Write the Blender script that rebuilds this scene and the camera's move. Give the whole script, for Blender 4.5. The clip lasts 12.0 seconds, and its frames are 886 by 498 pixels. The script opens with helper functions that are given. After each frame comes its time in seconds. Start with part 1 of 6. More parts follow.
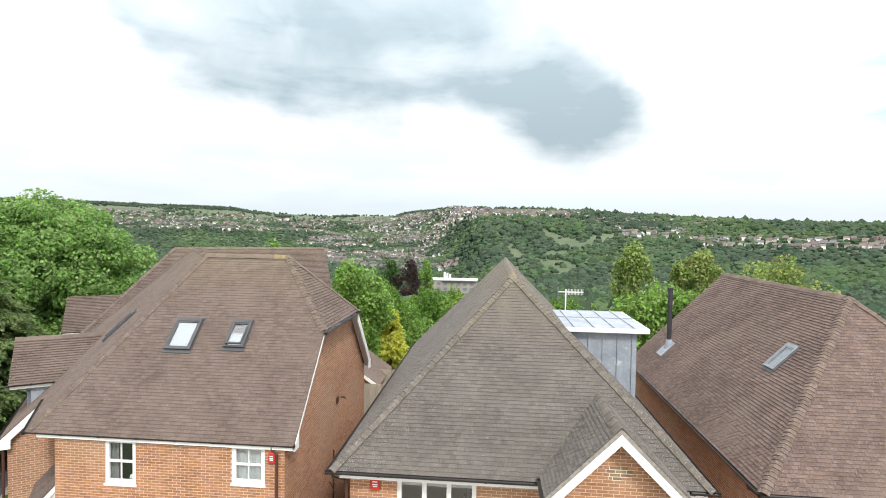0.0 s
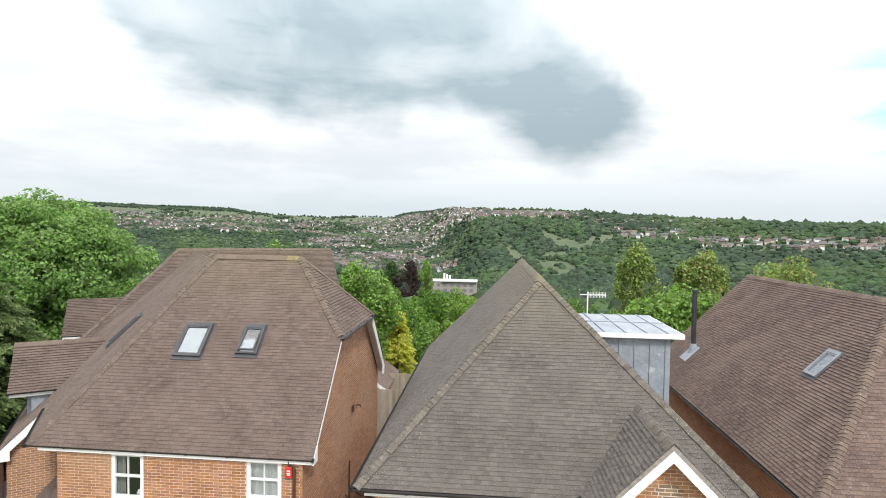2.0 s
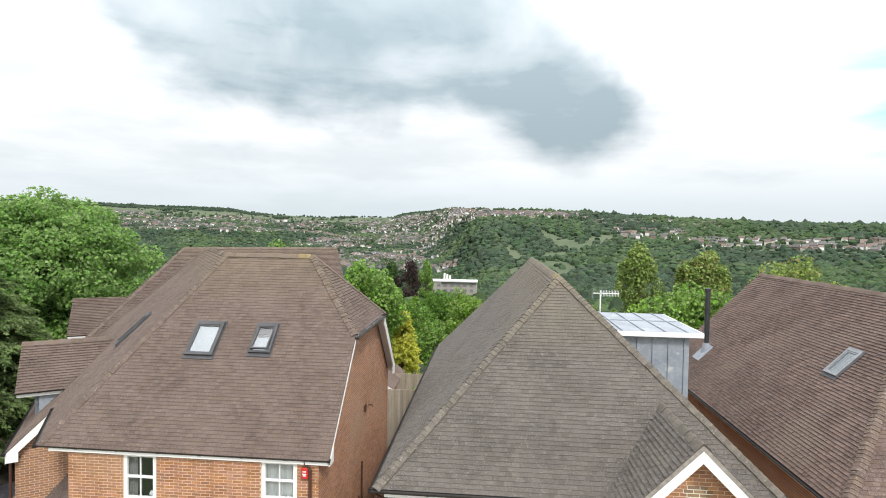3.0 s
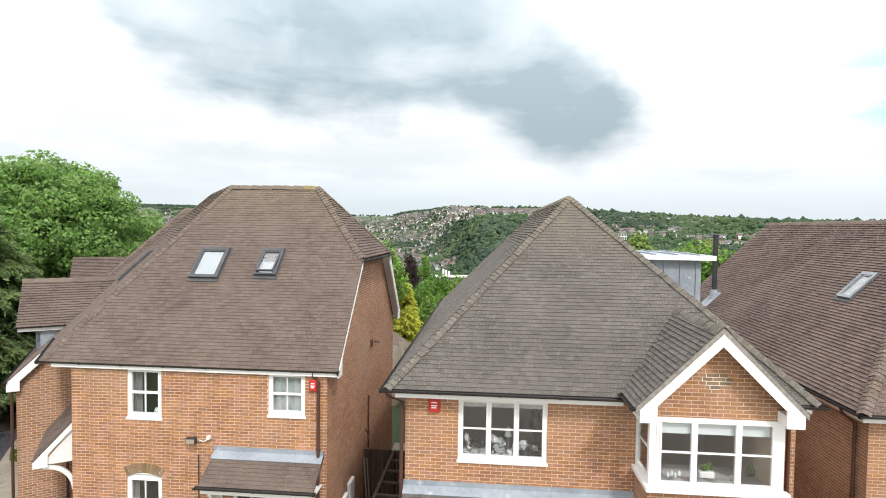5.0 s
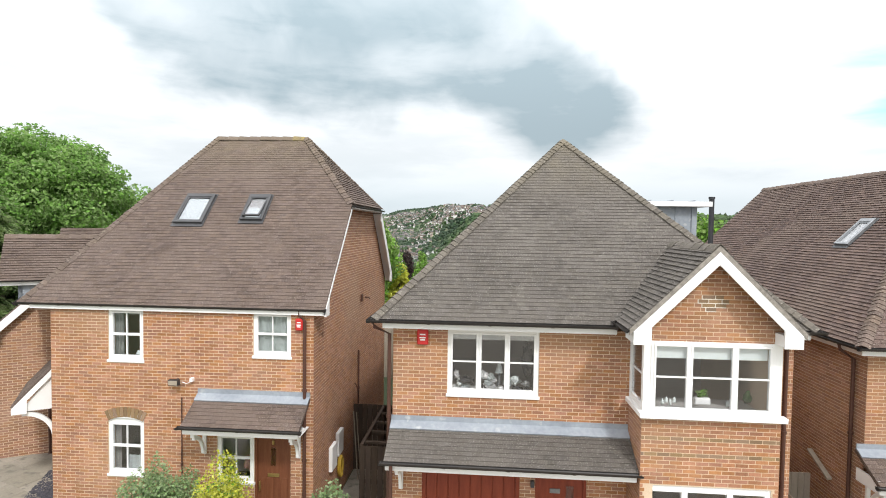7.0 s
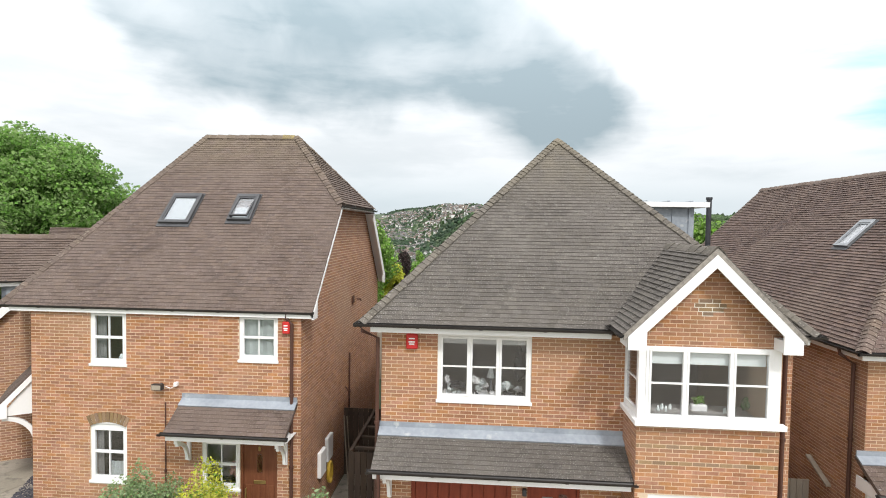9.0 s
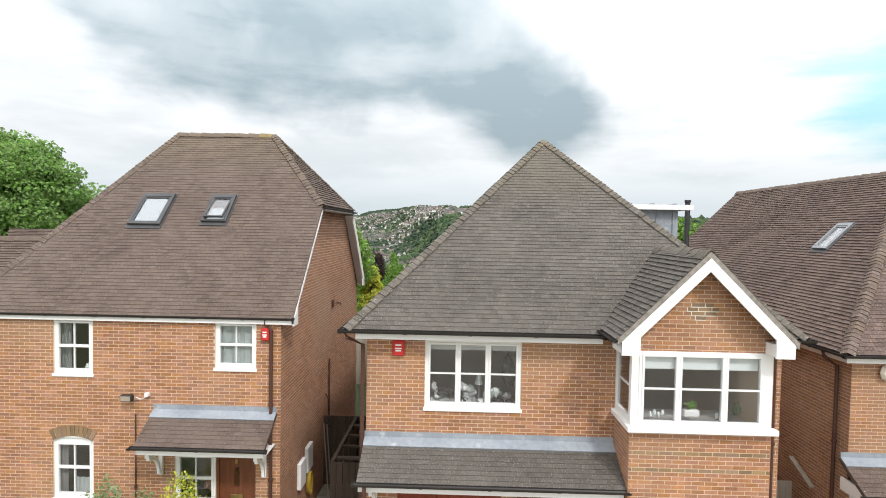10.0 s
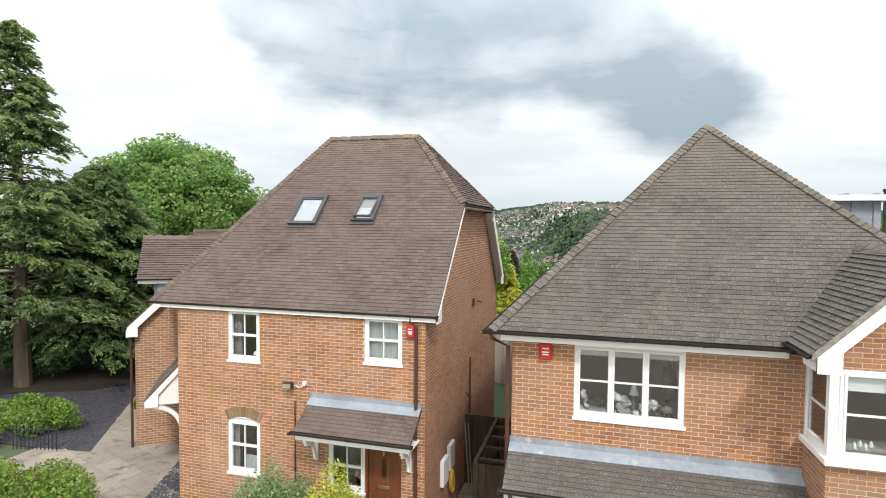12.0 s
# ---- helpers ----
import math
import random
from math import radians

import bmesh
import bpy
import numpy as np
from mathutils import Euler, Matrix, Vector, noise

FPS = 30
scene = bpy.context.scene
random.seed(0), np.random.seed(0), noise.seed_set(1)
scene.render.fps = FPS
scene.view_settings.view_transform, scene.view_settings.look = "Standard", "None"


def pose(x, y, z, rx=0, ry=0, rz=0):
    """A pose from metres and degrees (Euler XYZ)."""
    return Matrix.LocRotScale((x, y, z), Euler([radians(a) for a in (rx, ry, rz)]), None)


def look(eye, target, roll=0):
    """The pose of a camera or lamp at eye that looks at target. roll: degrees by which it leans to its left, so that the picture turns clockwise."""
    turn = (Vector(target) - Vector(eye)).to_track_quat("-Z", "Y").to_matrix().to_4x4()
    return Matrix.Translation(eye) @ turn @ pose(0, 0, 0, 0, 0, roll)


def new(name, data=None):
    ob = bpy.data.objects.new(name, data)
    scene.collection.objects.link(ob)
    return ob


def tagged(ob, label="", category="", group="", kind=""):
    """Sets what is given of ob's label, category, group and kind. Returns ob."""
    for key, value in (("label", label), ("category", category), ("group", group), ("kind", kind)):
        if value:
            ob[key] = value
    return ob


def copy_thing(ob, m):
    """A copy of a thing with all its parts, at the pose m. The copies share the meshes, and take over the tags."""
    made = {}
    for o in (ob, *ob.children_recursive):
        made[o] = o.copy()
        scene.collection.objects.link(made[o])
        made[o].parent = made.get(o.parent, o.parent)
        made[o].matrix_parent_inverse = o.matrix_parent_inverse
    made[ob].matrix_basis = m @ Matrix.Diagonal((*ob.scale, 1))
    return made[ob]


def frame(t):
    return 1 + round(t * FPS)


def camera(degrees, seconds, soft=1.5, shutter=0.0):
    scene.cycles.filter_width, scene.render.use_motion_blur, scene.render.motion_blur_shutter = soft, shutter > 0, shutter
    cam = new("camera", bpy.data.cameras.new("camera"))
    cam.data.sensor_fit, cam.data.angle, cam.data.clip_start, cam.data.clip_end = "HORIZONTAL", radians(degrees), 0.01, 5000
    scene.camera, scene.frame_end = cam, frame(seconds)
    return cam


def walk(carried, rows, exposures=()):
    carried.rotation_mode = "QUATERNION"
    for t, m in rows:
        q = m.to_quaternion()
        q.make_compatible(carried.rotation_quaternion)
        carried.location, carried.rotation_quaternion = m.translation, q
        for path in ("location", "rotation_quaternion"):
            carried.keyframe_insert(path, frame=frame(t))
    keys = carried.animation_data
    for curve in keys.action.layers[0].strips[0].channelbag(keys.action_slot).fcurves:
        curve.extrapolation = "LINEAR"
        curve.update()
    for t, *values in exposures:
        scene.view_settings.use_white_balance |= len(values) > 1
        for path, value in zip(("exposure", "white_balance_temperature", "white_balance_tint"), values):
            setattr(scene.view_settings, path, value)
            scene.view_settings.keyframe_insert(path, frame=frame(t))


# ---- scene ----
cam = camera(78.7, 12.0, soft=1.0)

PATH = [
    (0, (1.825, -10.635, 9.783), (1.644, -8.644, 9.708), 0.9),
    (0.5, (2.07, -10.439, 9.789), (1.89, -8.449, 9.715), 0.8),
    (1, (2.143, -10.237, 9.796), (1.964, -8.246, 9.722), 0.9),
    (1.5, (1.602, -10.105, 9.754), (1.424, -8.114, 9.68), 0.9),
    (2, (1.137, -9.974, 9.747), (0.961, -7.983, 9.676), 0.9),
    (2.5, (0.857, -9.881, 9.741), (0.684, -7.89, 9.668), 0.9),
    (3, (0.725, -9.817, 9.663), (0.551, -7.826, 9.593), 0.9),
    (3.2, (0.655, -9.798, 9.468), (0.482, -7.807, 9.398), 0.9),
    (4.8, (0.484, -9.708, 7.852), (0.316, -7.716, 7.778), 0.8),
    (5, (0.496, -9.703, 7.799), (0.328, -7.711, 7.725), 0.8),
    (5.5, (0.569, -9.597, 7.698), (0.402, -7.606, 7.627), 0.8),
    (6, (0.617, -9.47, 6.999), (0.455, -7.478, 6.927), 0.9),
    (6.5, (0.611, -9.424, 6.594), (0.453, -7.432, 6.516), 0.9),
    (7, (0.634, -9.457, 6.534), (0.478, -7.465, 6.456), 0.8),
    (7.5, (0.846, -9.493, 6.555), (0.694, -7.5, 6.475), 0.8),
    (7.7, (0.965, -9.474, 6.566), (0.815, -7.481, 6.486), 0.8),
    (9.5, (0.612, -9.039, 6.562), (0.467, -7.046, 6.483), 1.0),
    (10, (0.495, -8.907, 6.574), (0.444, -6.909, 6.502), 1.0),
    (10.5, (0.371, -8.814, 6.577), (0.562, -6.825, 6.511), 1.1),
    (11, (0.193, -8.732, 6.584), (0.171, -6.734, 6.507), 0.9),
    (11.5, (0.204, -8.644, 6.572), (-0.19, -6.684, 6.486), 0.7),
    (12, (0.24, -8.587, 6.567), (-0.294, -6.662, 6.48), 0.5),
]
EXPOSURES = [(0, 0.20), (1, 0.12), (2, 0.02), (3.2, 0.02), (5.5, 0.09), (7.5, 0.04), (9.5, -0.04), (10.5, -0.07), (12, 0.0)]
walk(cam, [(t, look(eye, target, roll)) for t, eye, target, roll in PATH], EXPOSURES)

# ---- world, sun, exposure ----
SUN_TO = Vector((0.34, -0.62, 0.74)).normalized()
world = bpy.data.worlds.new("world")
scene.world = world
world.use_nodes = True
wt = world.node_tree
wt.nodes.clear()


def wn(kind, **props):
    n = wt.nodes.new(kind)
    for k, v in props.items():
        if k == "op":
            n.operation = v
        elif k == "blend":
            n.blend_type = v
        elif k == "dtype":
            n.data_type = v
    return n


def wmath(op, a, b=None, clamp=False):
    n = wn("ShaderNodeMath", op=op)
    n.use_clamp = clamp
    for i, v in enumerate((a, b)):
        if v is None:
            continue
        if isinstance(v, (int, float)):
            n.inputs[i].default_value = v
        else:
            wt.links.new(v, n.inputs[i])
    return n.outputs[0]


def wmix(fac, a, b):
    n = wn("ShaderNodeMix", dtype="RGBA")
    for i, v in ((0, fac), (6, a), (7, b)):
        if isinstance(v, (int, float)):
            n.inputs[i].default_value = v
        elif isinstance(v, tuple):
            n.inputs[i].default_value = (*v, 1)
        else:
            wt.links.new(v, n.inputs[i])
    return n.outputs[2]


sky = wn("ShaderNodeTexSky")
sky.sky_type = "NISHITA"
sky.sun_disc = False
sky.sun_elevation = math.asin(SUN_TO.z)
sky.sun_rotation = math.atan2(SUN_TO.x, SUN_TO.y)
coord = wn("ShaderNodeTexCoord").outputs["Generated"]
split = wn("ShaderNodeSeparateXYZ")
wt.links.new(coord, split.inputs[0])
height = wmath("MAXIMUM", split.outputs[2], 0.03)


def wnoise(vec, scale, detail, off=0.0, rough=0.55):
    m = wn("ShaderNodeMapping")
    m.inputs[1].default_value = (off, off * 0.7, 0)
    wt.links.new(vec, m.inputs[0])
    n = wn("ShaderNodeTexNoise")
    wt.links.new(m.outputs[0], n.inputs["Vector"])
    n.inputs["Scale"].default_value, n.inputs["Detail"].default_value = scale, detail
    n.inputs["Roughness"].default_value = rough
    return n.outputs["Fac"]


def blob(az, el, wide, tall):
    """A soft patch of the cloud layer round a compass direction."""
    a = wmath("DIVIDE", wmath("SUBTRACT", wmath("MULTIPLY", wmath("ARCTAN2", split.outputs[0], split.outputs[1]), 57.3), az), wide)
    e = wmath("DIVIDE", wmath("SUBTRACT", wmath("MULTIPLY", wmath("ARCSINE", split.outputs[2]), 57.3), el), tall)
    return wmath("EXPONENT", wmath("MULTIPLY", wmath("ADD", wmath("MULTIPLY", a, a), wmath("MULTIPLY", e, e)), -1.0))


def total(*parts):
    s = parts[0]
    for p in parts[1:]:
        s = wmath("ADD", s, p)
    return s


def ragged(field, noise_out, amount, low, high):
    """Cuts a soft field at a threshold that noise moves about."""
    f = wmath("ADD", field, wmath("MULTIPLY", wmath("SUBTRACT", noise_out, 0.5), amount))
    n = wn("ShaderNodeMapRange")
    n.interpolation_type = "SMOOTHSTEP"
    n.inputs[1].default_value, n.inputs[2].default_value = low, high
    wt.links.new(f, n.inputs[0])
    return n.outputs[0]


def warped(stretch, amount):
    """Directions stretched in height and pushed about by coarse noise, for billowing edges."""
    m = wn("ShaderNodeMapping")
    m.inputs[3].default_value = (1.0, 1.0, stretch)
    wt.links.new(coord, m.inputs[0])
    n = wn("ShaderNodeTexNoise")
    n.inputs["Scale"].default_value, n.inputs["Detail"].default_value = 4.0, 3.0
    wt.links.new(m.outputs[0], n.inputs["Vector"])
    mid = wn("ShaderNodeVectorMath", op="SUBTRACT")
    wt.links.new(n.outputs["Color"], mid.inputs[0])
    mid.inputs[1].default_value = (0.5, 0.5, 0.5)
    push = wn("ShaderNodeVectorMath", op="SCALE")
    wt.links.new(mid.outputs[0], push.inputs[0])
    push.inputs["Scale"].default_value = amount
    out = wn("ShaderNodeVectorMath", op="ADD")
    wt.links.new(m.outputs[0], out.inputs[0])
    wt.links.new(push.outputs[0], out.inputs[1])
    return out.outputs[0]


billow = warped(1.4, 0.20)
rag = wnoise(billow, 7.0, 7, 3.1, 0.5)
tone = wnoise(billow, 5.2, 6, 9.7, 0.5)
layers = warped(4.6, 0.10)
bands = wnoise(layers, 4.2, 7, 5.3, 0.55)
# the long grey bank, its tail and the lobe that hangs from it
bank = wmath("MINIMUM", total(wmath("MULTIPLY", blob(-21, 22.5, 15.5, 9.0), 2.2), wmath("MULTIPLY", blob(-4, 20.0, 13, 5.6), 0.75), wmath("MULTIPLY", blob(4.0, 15.5, 7.0, 4.0), 0.75), wmath("MULTIPLY", blob(8.6, 11.0, 6.0, 4.3), 0.95)), 1.1)
dark = ragged(bank, rag, 0.9, 0.16, 0.86)
veil = ragged(wmath("MULTIPLY", blob(-20, 9, 60, 10), 0.78), bands, 2.5, 0.15, 1.2)
grain = wmath("ADD", wmath("MULTIPLY", dark, wmath("ADD", 0.32, wmath("MULTIPLY", tone, 1.0))), wmath("MULTIPLY", veil, 0.36), True)
blue = wmath("MULTIPLY", ragged(wmath("ADD", blob(41, 12.5, 11, 8), wmath("MULTIPLY", blob(26, 17, 4.5, 1.8), 0.45)), bands, 1.2, 0.26, 0.92), 0.85)
cloud = wmix(grain, (0.985, 1.0, 1.02), (0.355, 0.44, 0.485))
cloud = wmix(wmath("MULTIPLY", blob(-4, 1.5, 80, 4.2), 0.75), cloud, (0.74, 0.855, 0.92))
cloud = wmix(blue, cloud, (0.42, 0.80, 0.88))
# an overcast deck grows brighter towards the zenith
rise = wmath("ADD", 0.90, wmath("MULTIPLY", height, 1.9))
air = wn("ShaderNodeBackground")
wt.links.new(sky.outputs[0], air.inputs[0])
air.inputs[1].default_value = 0.06
deck = wn("ShaderNodeBackground")
wt.links.new(cloud, deck.inputs[0])
wt.links.new(rise, deck.inputs[1])
cover = wn("ShaderNodeMixShader")
cover.inputs[0].default_value = 0.94
wt.links.new(air.outputs[0], cover.inputs[1])
wt.links.new(deck.outputs[0], cover.inputs[2])
wout = wn("ShaderNodeOutputWorld")
wt.links.new(cover.outputs[0], wout.inputs[0])

sun = new("sun", bpy.data.lights.new("sun", "SUN"))
sun.data.energy, sun.data.angle, sun.data.color = 2.3, radians(6), (1.0, 0.972, 0.935)
sun.matrix_world = look(SUN_TO * 80, (0, 0, 0))
scene.view_settings.exposure = 0.0


# ---- materials ----
def material(name, c1, c2, scale=2.0, fine=40.0, rough=0.85, bump=0.15, vary=0.0, spots=None, spot_scale=25.0, spot_cut=0.62, metal=0.0, stretch=(1, 1, 1), tint=None, tint_scale=0.6, spec=0.35, through_light=0.0, crest=None):
    """A surface of two colours mixed at two scales, with light specks, piece-to-piece variation and fine relief."""
    m = bpy.data.materials.new(name)
    m.use_nodes = True
    t = m.node_tree
    bsdf = t.nodes["Principled BSDF"]

    def node(kind):
        return t.nodes.new(kind)

    def link(a, b):
        t.links.new(a, b)

    geo = node("ShaderNodeNewGeometry")
    mp = node("ShaderNodeMapping")
    mp.inputs[3].default_value = stretch
    link(geo.outputs["Position"], mp.inputs[0])

    def tex(s, detail=4.0):
        n = node("ShaderNodeTexNoise")
        n.inputs["Scale"].default_value, n.inputs["Detail"].default_value = s, detail
        link(mp.outputs[0], n.inputs["Vector"])
        return n.outputs["Fac"]

    def mix(fac, a, b, blend="MIX"):
        n = node("ShaderNodeMix")
        n.data_type, n.blend_type = "RGBA", blend
        for i, v in ((0, fac), (6, a), (7, b)):
            if isinstance(v, (int, float)):
                n.inputs[i].default_value = v
            elif isinstance(v, tuple):
                n.inputs[i].default_value = (*v, 1)
            else:
                link(v, n.inputs[i])
        return n.outputs[2]

    def calc(op, a, b, clamp=False):
        n = node("ShaderNodeMath")
        n.operation, n.use_clamp = op, clamp
        for i, v in enumerate((a, b)):
            if isinstance(v, (int, float)):
                n.inputs[i].default_value = v
            else:
                link(v, n.inputs[i])
        return n.outputs[0]

    big, small = tex(scale), tex(fine)
    f = calc("ADD", calc("MULTIPLY", calc("SUBTRACT", big, 0.5), 1.9), calc("MULTIPLY", calc("SUBTRACT", small, 0.5), 1.3))
    f = calc("ADD", f, 0.5, True)
    col = mix(f, c1, c2)
    if vary:
        info = node("ShaderNodeObjectInfo")
        r = calc("FRACT", calc("ADD", info.outputs["Random"], geo.outputs["Random Per Island"]), 0.0)
        hs = node("ShaderNodeHueSaturation")
        link(calc("ADD", 1.0 - vary, calc("MULTIPLY", r, 2 * vary)), hs.inputs["Value"])
        r2 = calc("FRACT", calc("MULTIPLY", r, 7.31), 0.0)
        link(calc("ADD", 0.5 - vary * 0.035, calc("MULTIPLY", r2, vary * 0.07)), hs.inputs["Hue"])
        link(calc("ADD", 1.0 - vary * 0.5, calc("MULTIPLY", r2, vary)), hs.inputs["Saturation"])
        link(col, hs.inputs["Color"])
        col = hs.outputs[0]
    if tint:
        col = mix(calc("MULTIPLY", calc("SUBTRACT", tex(tint_scale, 6), 0.47, True), 3.2, True), col, tint)
    if spots:
        col = mix(calc("MULTIPLY", calc("SUBTRACT", tex(spot_scale, 3), spot_cut, True), 9.0, True), col, spots)
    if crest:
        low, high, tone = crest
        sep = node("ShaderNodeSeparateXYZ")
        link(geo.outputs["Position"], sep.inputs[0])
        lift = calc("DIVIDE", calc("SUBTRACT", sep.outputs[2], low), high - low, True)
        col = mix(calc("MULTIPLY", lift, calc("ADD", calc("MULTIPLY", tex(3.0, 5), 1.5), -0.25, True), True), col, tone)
    link(col, bsdf.inputs["Base Color"])
    bsdf.inputs["Roughness"].default_value = rough
    bsdf.inputs["Metallic"].default_value = metal
    bsdf.inputs["Specular IOR Level"].default_value = spec
    link(calc("ADD", rough - 0.08, calc("MULTIPLY", small, 0.16), True), bsdf.inputs["Roughness"])
    if bump:
        b = node("ShaderNodeBump")
        b.inputs["Strength"].default_value, b.inputs["Distance"].default_value = bump, 0.02
        link(calc("ADD", small, calc("MULTIPLY", big, 0.4)), b.inputs["Height"])
        link(b.outputs[0], bsdf.inputs["Normal"])
    if through_light:
        tr = node("ShaderNodeBsdfTranslucent")
        link(col, tr.inputs[0])
        ms = node("ShaderNodeMixShader")
        ms.inputs[0].default_value = through_light
        link(bsdf.outputs[0], ms.inputs[1])
        link(tr.outputs[0], ms.inputs[2])
        link(ms.outputs[0], t.nodes["Material Output"].inputs[0])
    return m


def glass_material():
    m = bpy.data.materials.new("window_glass")
    m.use_nodes = True
    t = m.node_tree
    t.nodes.clear()
    out, ms = t.nodes.new("ShaderNodeOutputMaterial"), t.nodes.new("ShaderNodeMixShader")
    clear, gloss, lw = t.nodes.new("ShaderNodeBsdfTransparent"), t.nodes.new("ShaderNodeBsdfGlossy"), t.nodes.new("ShaderNodeLayerWeight")
    clear.inputs[0].default_value = (0.945, 0.95, 0.96, 1)
    gloss.inputs["Roughness"].default_value = 0.02
    lw.inputs[0].default_value = 0.5
    p, k = t.nodes.new("ShaderNodeMath"), t.nodes.new("ShaderNodeMath")
    p.operation, k.operation = "POWER", "MULTIPLY_ADD"
    p.inputs[1].default_value = 3.0
    k.inputs[1].default_value, k.inputs[2].default_value = 0.75, 0.075
    t.links.new(lw.outputs["Facing"], p.inputs[0])
    t.links.new(p.outputs[0], k.inputs[0])
    t.links.new(k.outputs[0], ms.inputs[0])
    t.links.new(clear.outputs[0], ms.inputs[1])
    t.links.new(gloss.outputs[0], ms.inputs[2])
    t.links.new(ms.outputs[0], out.inputs[0])
    return m


BRICK = material("orange_brick", (0.285, 0.128, 0.066), (0.435, 0.222, 0.122), 1.3, 22, 0.9, 0.3, 0.20, tint=(0.36, 0.222, 0.138), tint_scale=0.55)
BRICK_DARK = material("dark_brick", (0.20, 0.13, 0.08), (0.28, 0.19, 0.11), 1.1, 30, 0.9, 0.2, 0.25)
BRICK_SIDE = material("flank_brick", (0.285, 0.146, 0.085), (0.385, 0.213, 0.134), 1.1, 26, 0.9, 0.25, 0.18, tint=(0.35, 0.23, 0.157), tint_scale=0.5)
MORTAR = material("mortar", (0.58, 0.45, 0.32), (0.70, 0.555, 0.41), 2, 60, 0.95, 0.2)
VERGE = material("verge_mortar", (0.17, 0.155, 0.135), (0.36, 0.33, 0.29), 14, 60, 0.95, 0.3)
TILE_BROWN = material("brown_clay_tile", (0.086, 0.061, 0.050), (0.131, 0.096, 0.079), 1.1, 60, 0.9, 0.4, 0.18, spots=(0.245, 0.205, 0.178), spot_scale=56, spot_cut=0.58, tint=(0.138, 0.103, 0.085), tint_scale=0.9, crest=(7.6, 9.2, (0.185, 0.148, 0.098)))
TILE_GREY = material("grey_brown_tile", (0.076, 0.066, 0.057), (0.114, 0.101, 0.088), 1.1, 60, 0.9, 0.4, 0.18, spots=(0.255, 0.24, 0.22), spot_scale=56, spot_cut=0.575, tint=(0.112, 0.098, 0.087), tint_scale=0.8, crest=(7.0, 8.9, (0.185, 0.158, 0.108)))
TILE_RED = material("red_brown_tile", (0.094, 0.063, 0.053), (0.138, 0.095, 0.079), 1.1, 40, 0.9, 0.35, 0.22, spots=(0.32, 0.27, 0.23), spot_scale=44, spot_cut=0.60, tint=(0.155, 0.114, 0.092), tint_scale=0.7)
HIP_TAN = material("weathered_hip_tile", (0.120, 0.099, 0.080), (0.175, 0.145, 0.113), 3, 30, 0.92, 0.3, 0.18, spots=(0.30, 0.265, 0.19), spot_scale=20, spot_cut=0.58)
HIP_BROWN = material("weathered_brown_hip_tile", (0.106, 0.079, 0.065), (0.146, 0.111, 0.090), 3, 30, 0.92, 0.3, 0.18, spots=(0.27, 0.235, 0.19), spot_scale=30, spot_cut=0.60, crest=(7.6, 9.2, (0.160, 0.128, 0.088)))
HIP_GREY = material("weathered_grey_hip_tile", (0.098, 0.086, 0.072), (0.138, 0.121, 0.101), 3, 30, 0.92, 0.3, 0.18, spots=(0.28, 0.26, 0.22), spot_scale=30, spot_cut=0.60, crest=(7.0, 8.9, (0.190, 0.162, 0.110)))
HIP_RED = material("weathered_red_hip_tile", (0.112, 0.080, 0.064), (0.152, 0.112, 0.090), 3, 30, 0.92, 0.3, 0.18, spots=(0.29, 0.25, 0.20), spot_scale=30, spot_cut=0.60)
LICHEN = material("yellow_lichen", (0.15, 0.118, 0.080), (0.31, 0.245, 0.085), 9, 50, 0.95, 0.4, 0.1)
LEAD = material("lead_sheet", (0.22, 0.245, 0.28), (0.33, 0.36, 0.395), 1.8, 14, 0.55, 0.08, 0.0, spots=(0.45, 0.46, 0.47), spot_scale=5, spot_cut=0.63)
WHITE = material("white_upvc", (0.80, 0.80, 0.79), (0.84, 0.84, 0.83), 1.5, 20, 0.38, 0.02, spec=0.5)
GUTTER = material("black_plastic", (0.018, 0.016, 0.015), (0.035, 0.030, 0.027), 2, 30, 0.45, 0.05)
PIPE = material("brown_plastic", (0.062, 0.028, 0.020), (0.095, 0.045, 0.032), 2, 30, 0.45, 0.05)
RED = material("red_plastic", (0.48, 0.025, 0.025), (0.55, 0.04, 0.035), 3, 30, 0.4, 0.02)
DOOR = material("brown_door", (0.13, 0.042, 0.020), (0.20, 0.075, 0.036), 3, 30, 0.5, 0.08, stretch=(6, 6, 0.7))
GARAGE = material("red_brown_door", (0.17, 0.030, 0.014), (0.25, 0.052, 0.024), 3, 30, 0.5, 0.08, stretch=(6, 6, 0.7))
STEEL = material("grey_metal", (0.20, 0.21, 0.22), (0.30, 0.31, 0.32), 4, 40, 0.4, 0.03, metal=0.6)
FRAME_GREY = material("grey_painted_metal", (0.050, 0.050, 0.053), (0.080, 0.080, 0.084), 4, 40, 0.5, 0.03)
DARK_METAL = material("dark_metal", (0.045, 0.047, 0.052), (0.075, 0.076, 0.082), 4, 40, 0.45, 0.03, metal=0.4)
CREAM = material("cream_plastic", (0.70, 0.67, 0.58), (0.78, 0.75, 0.66), 3, 30, 0.5, 0.0)
HOSE = material("yellow_hose", (0.42, 0.27, 0.035), (0.52, 0.35, 0.05), 6, 40, 0.5, 0.0)
BRASS = material("brass", (0.42, 0.30, 0.12), (0.5, 0.36, 0.16), 5, 50, 0.35, 0.02, metal=0.8)
GLASS = glass_material()
# Grey-cyan of sky reflected in roof glass, put into a blind's colour.
SKY_GREY = material("sky_grey_blind", (0.30, 0.335, 0.345), (0.36, 0.395, 0.405), 2, 40, 0.8, 0.03)
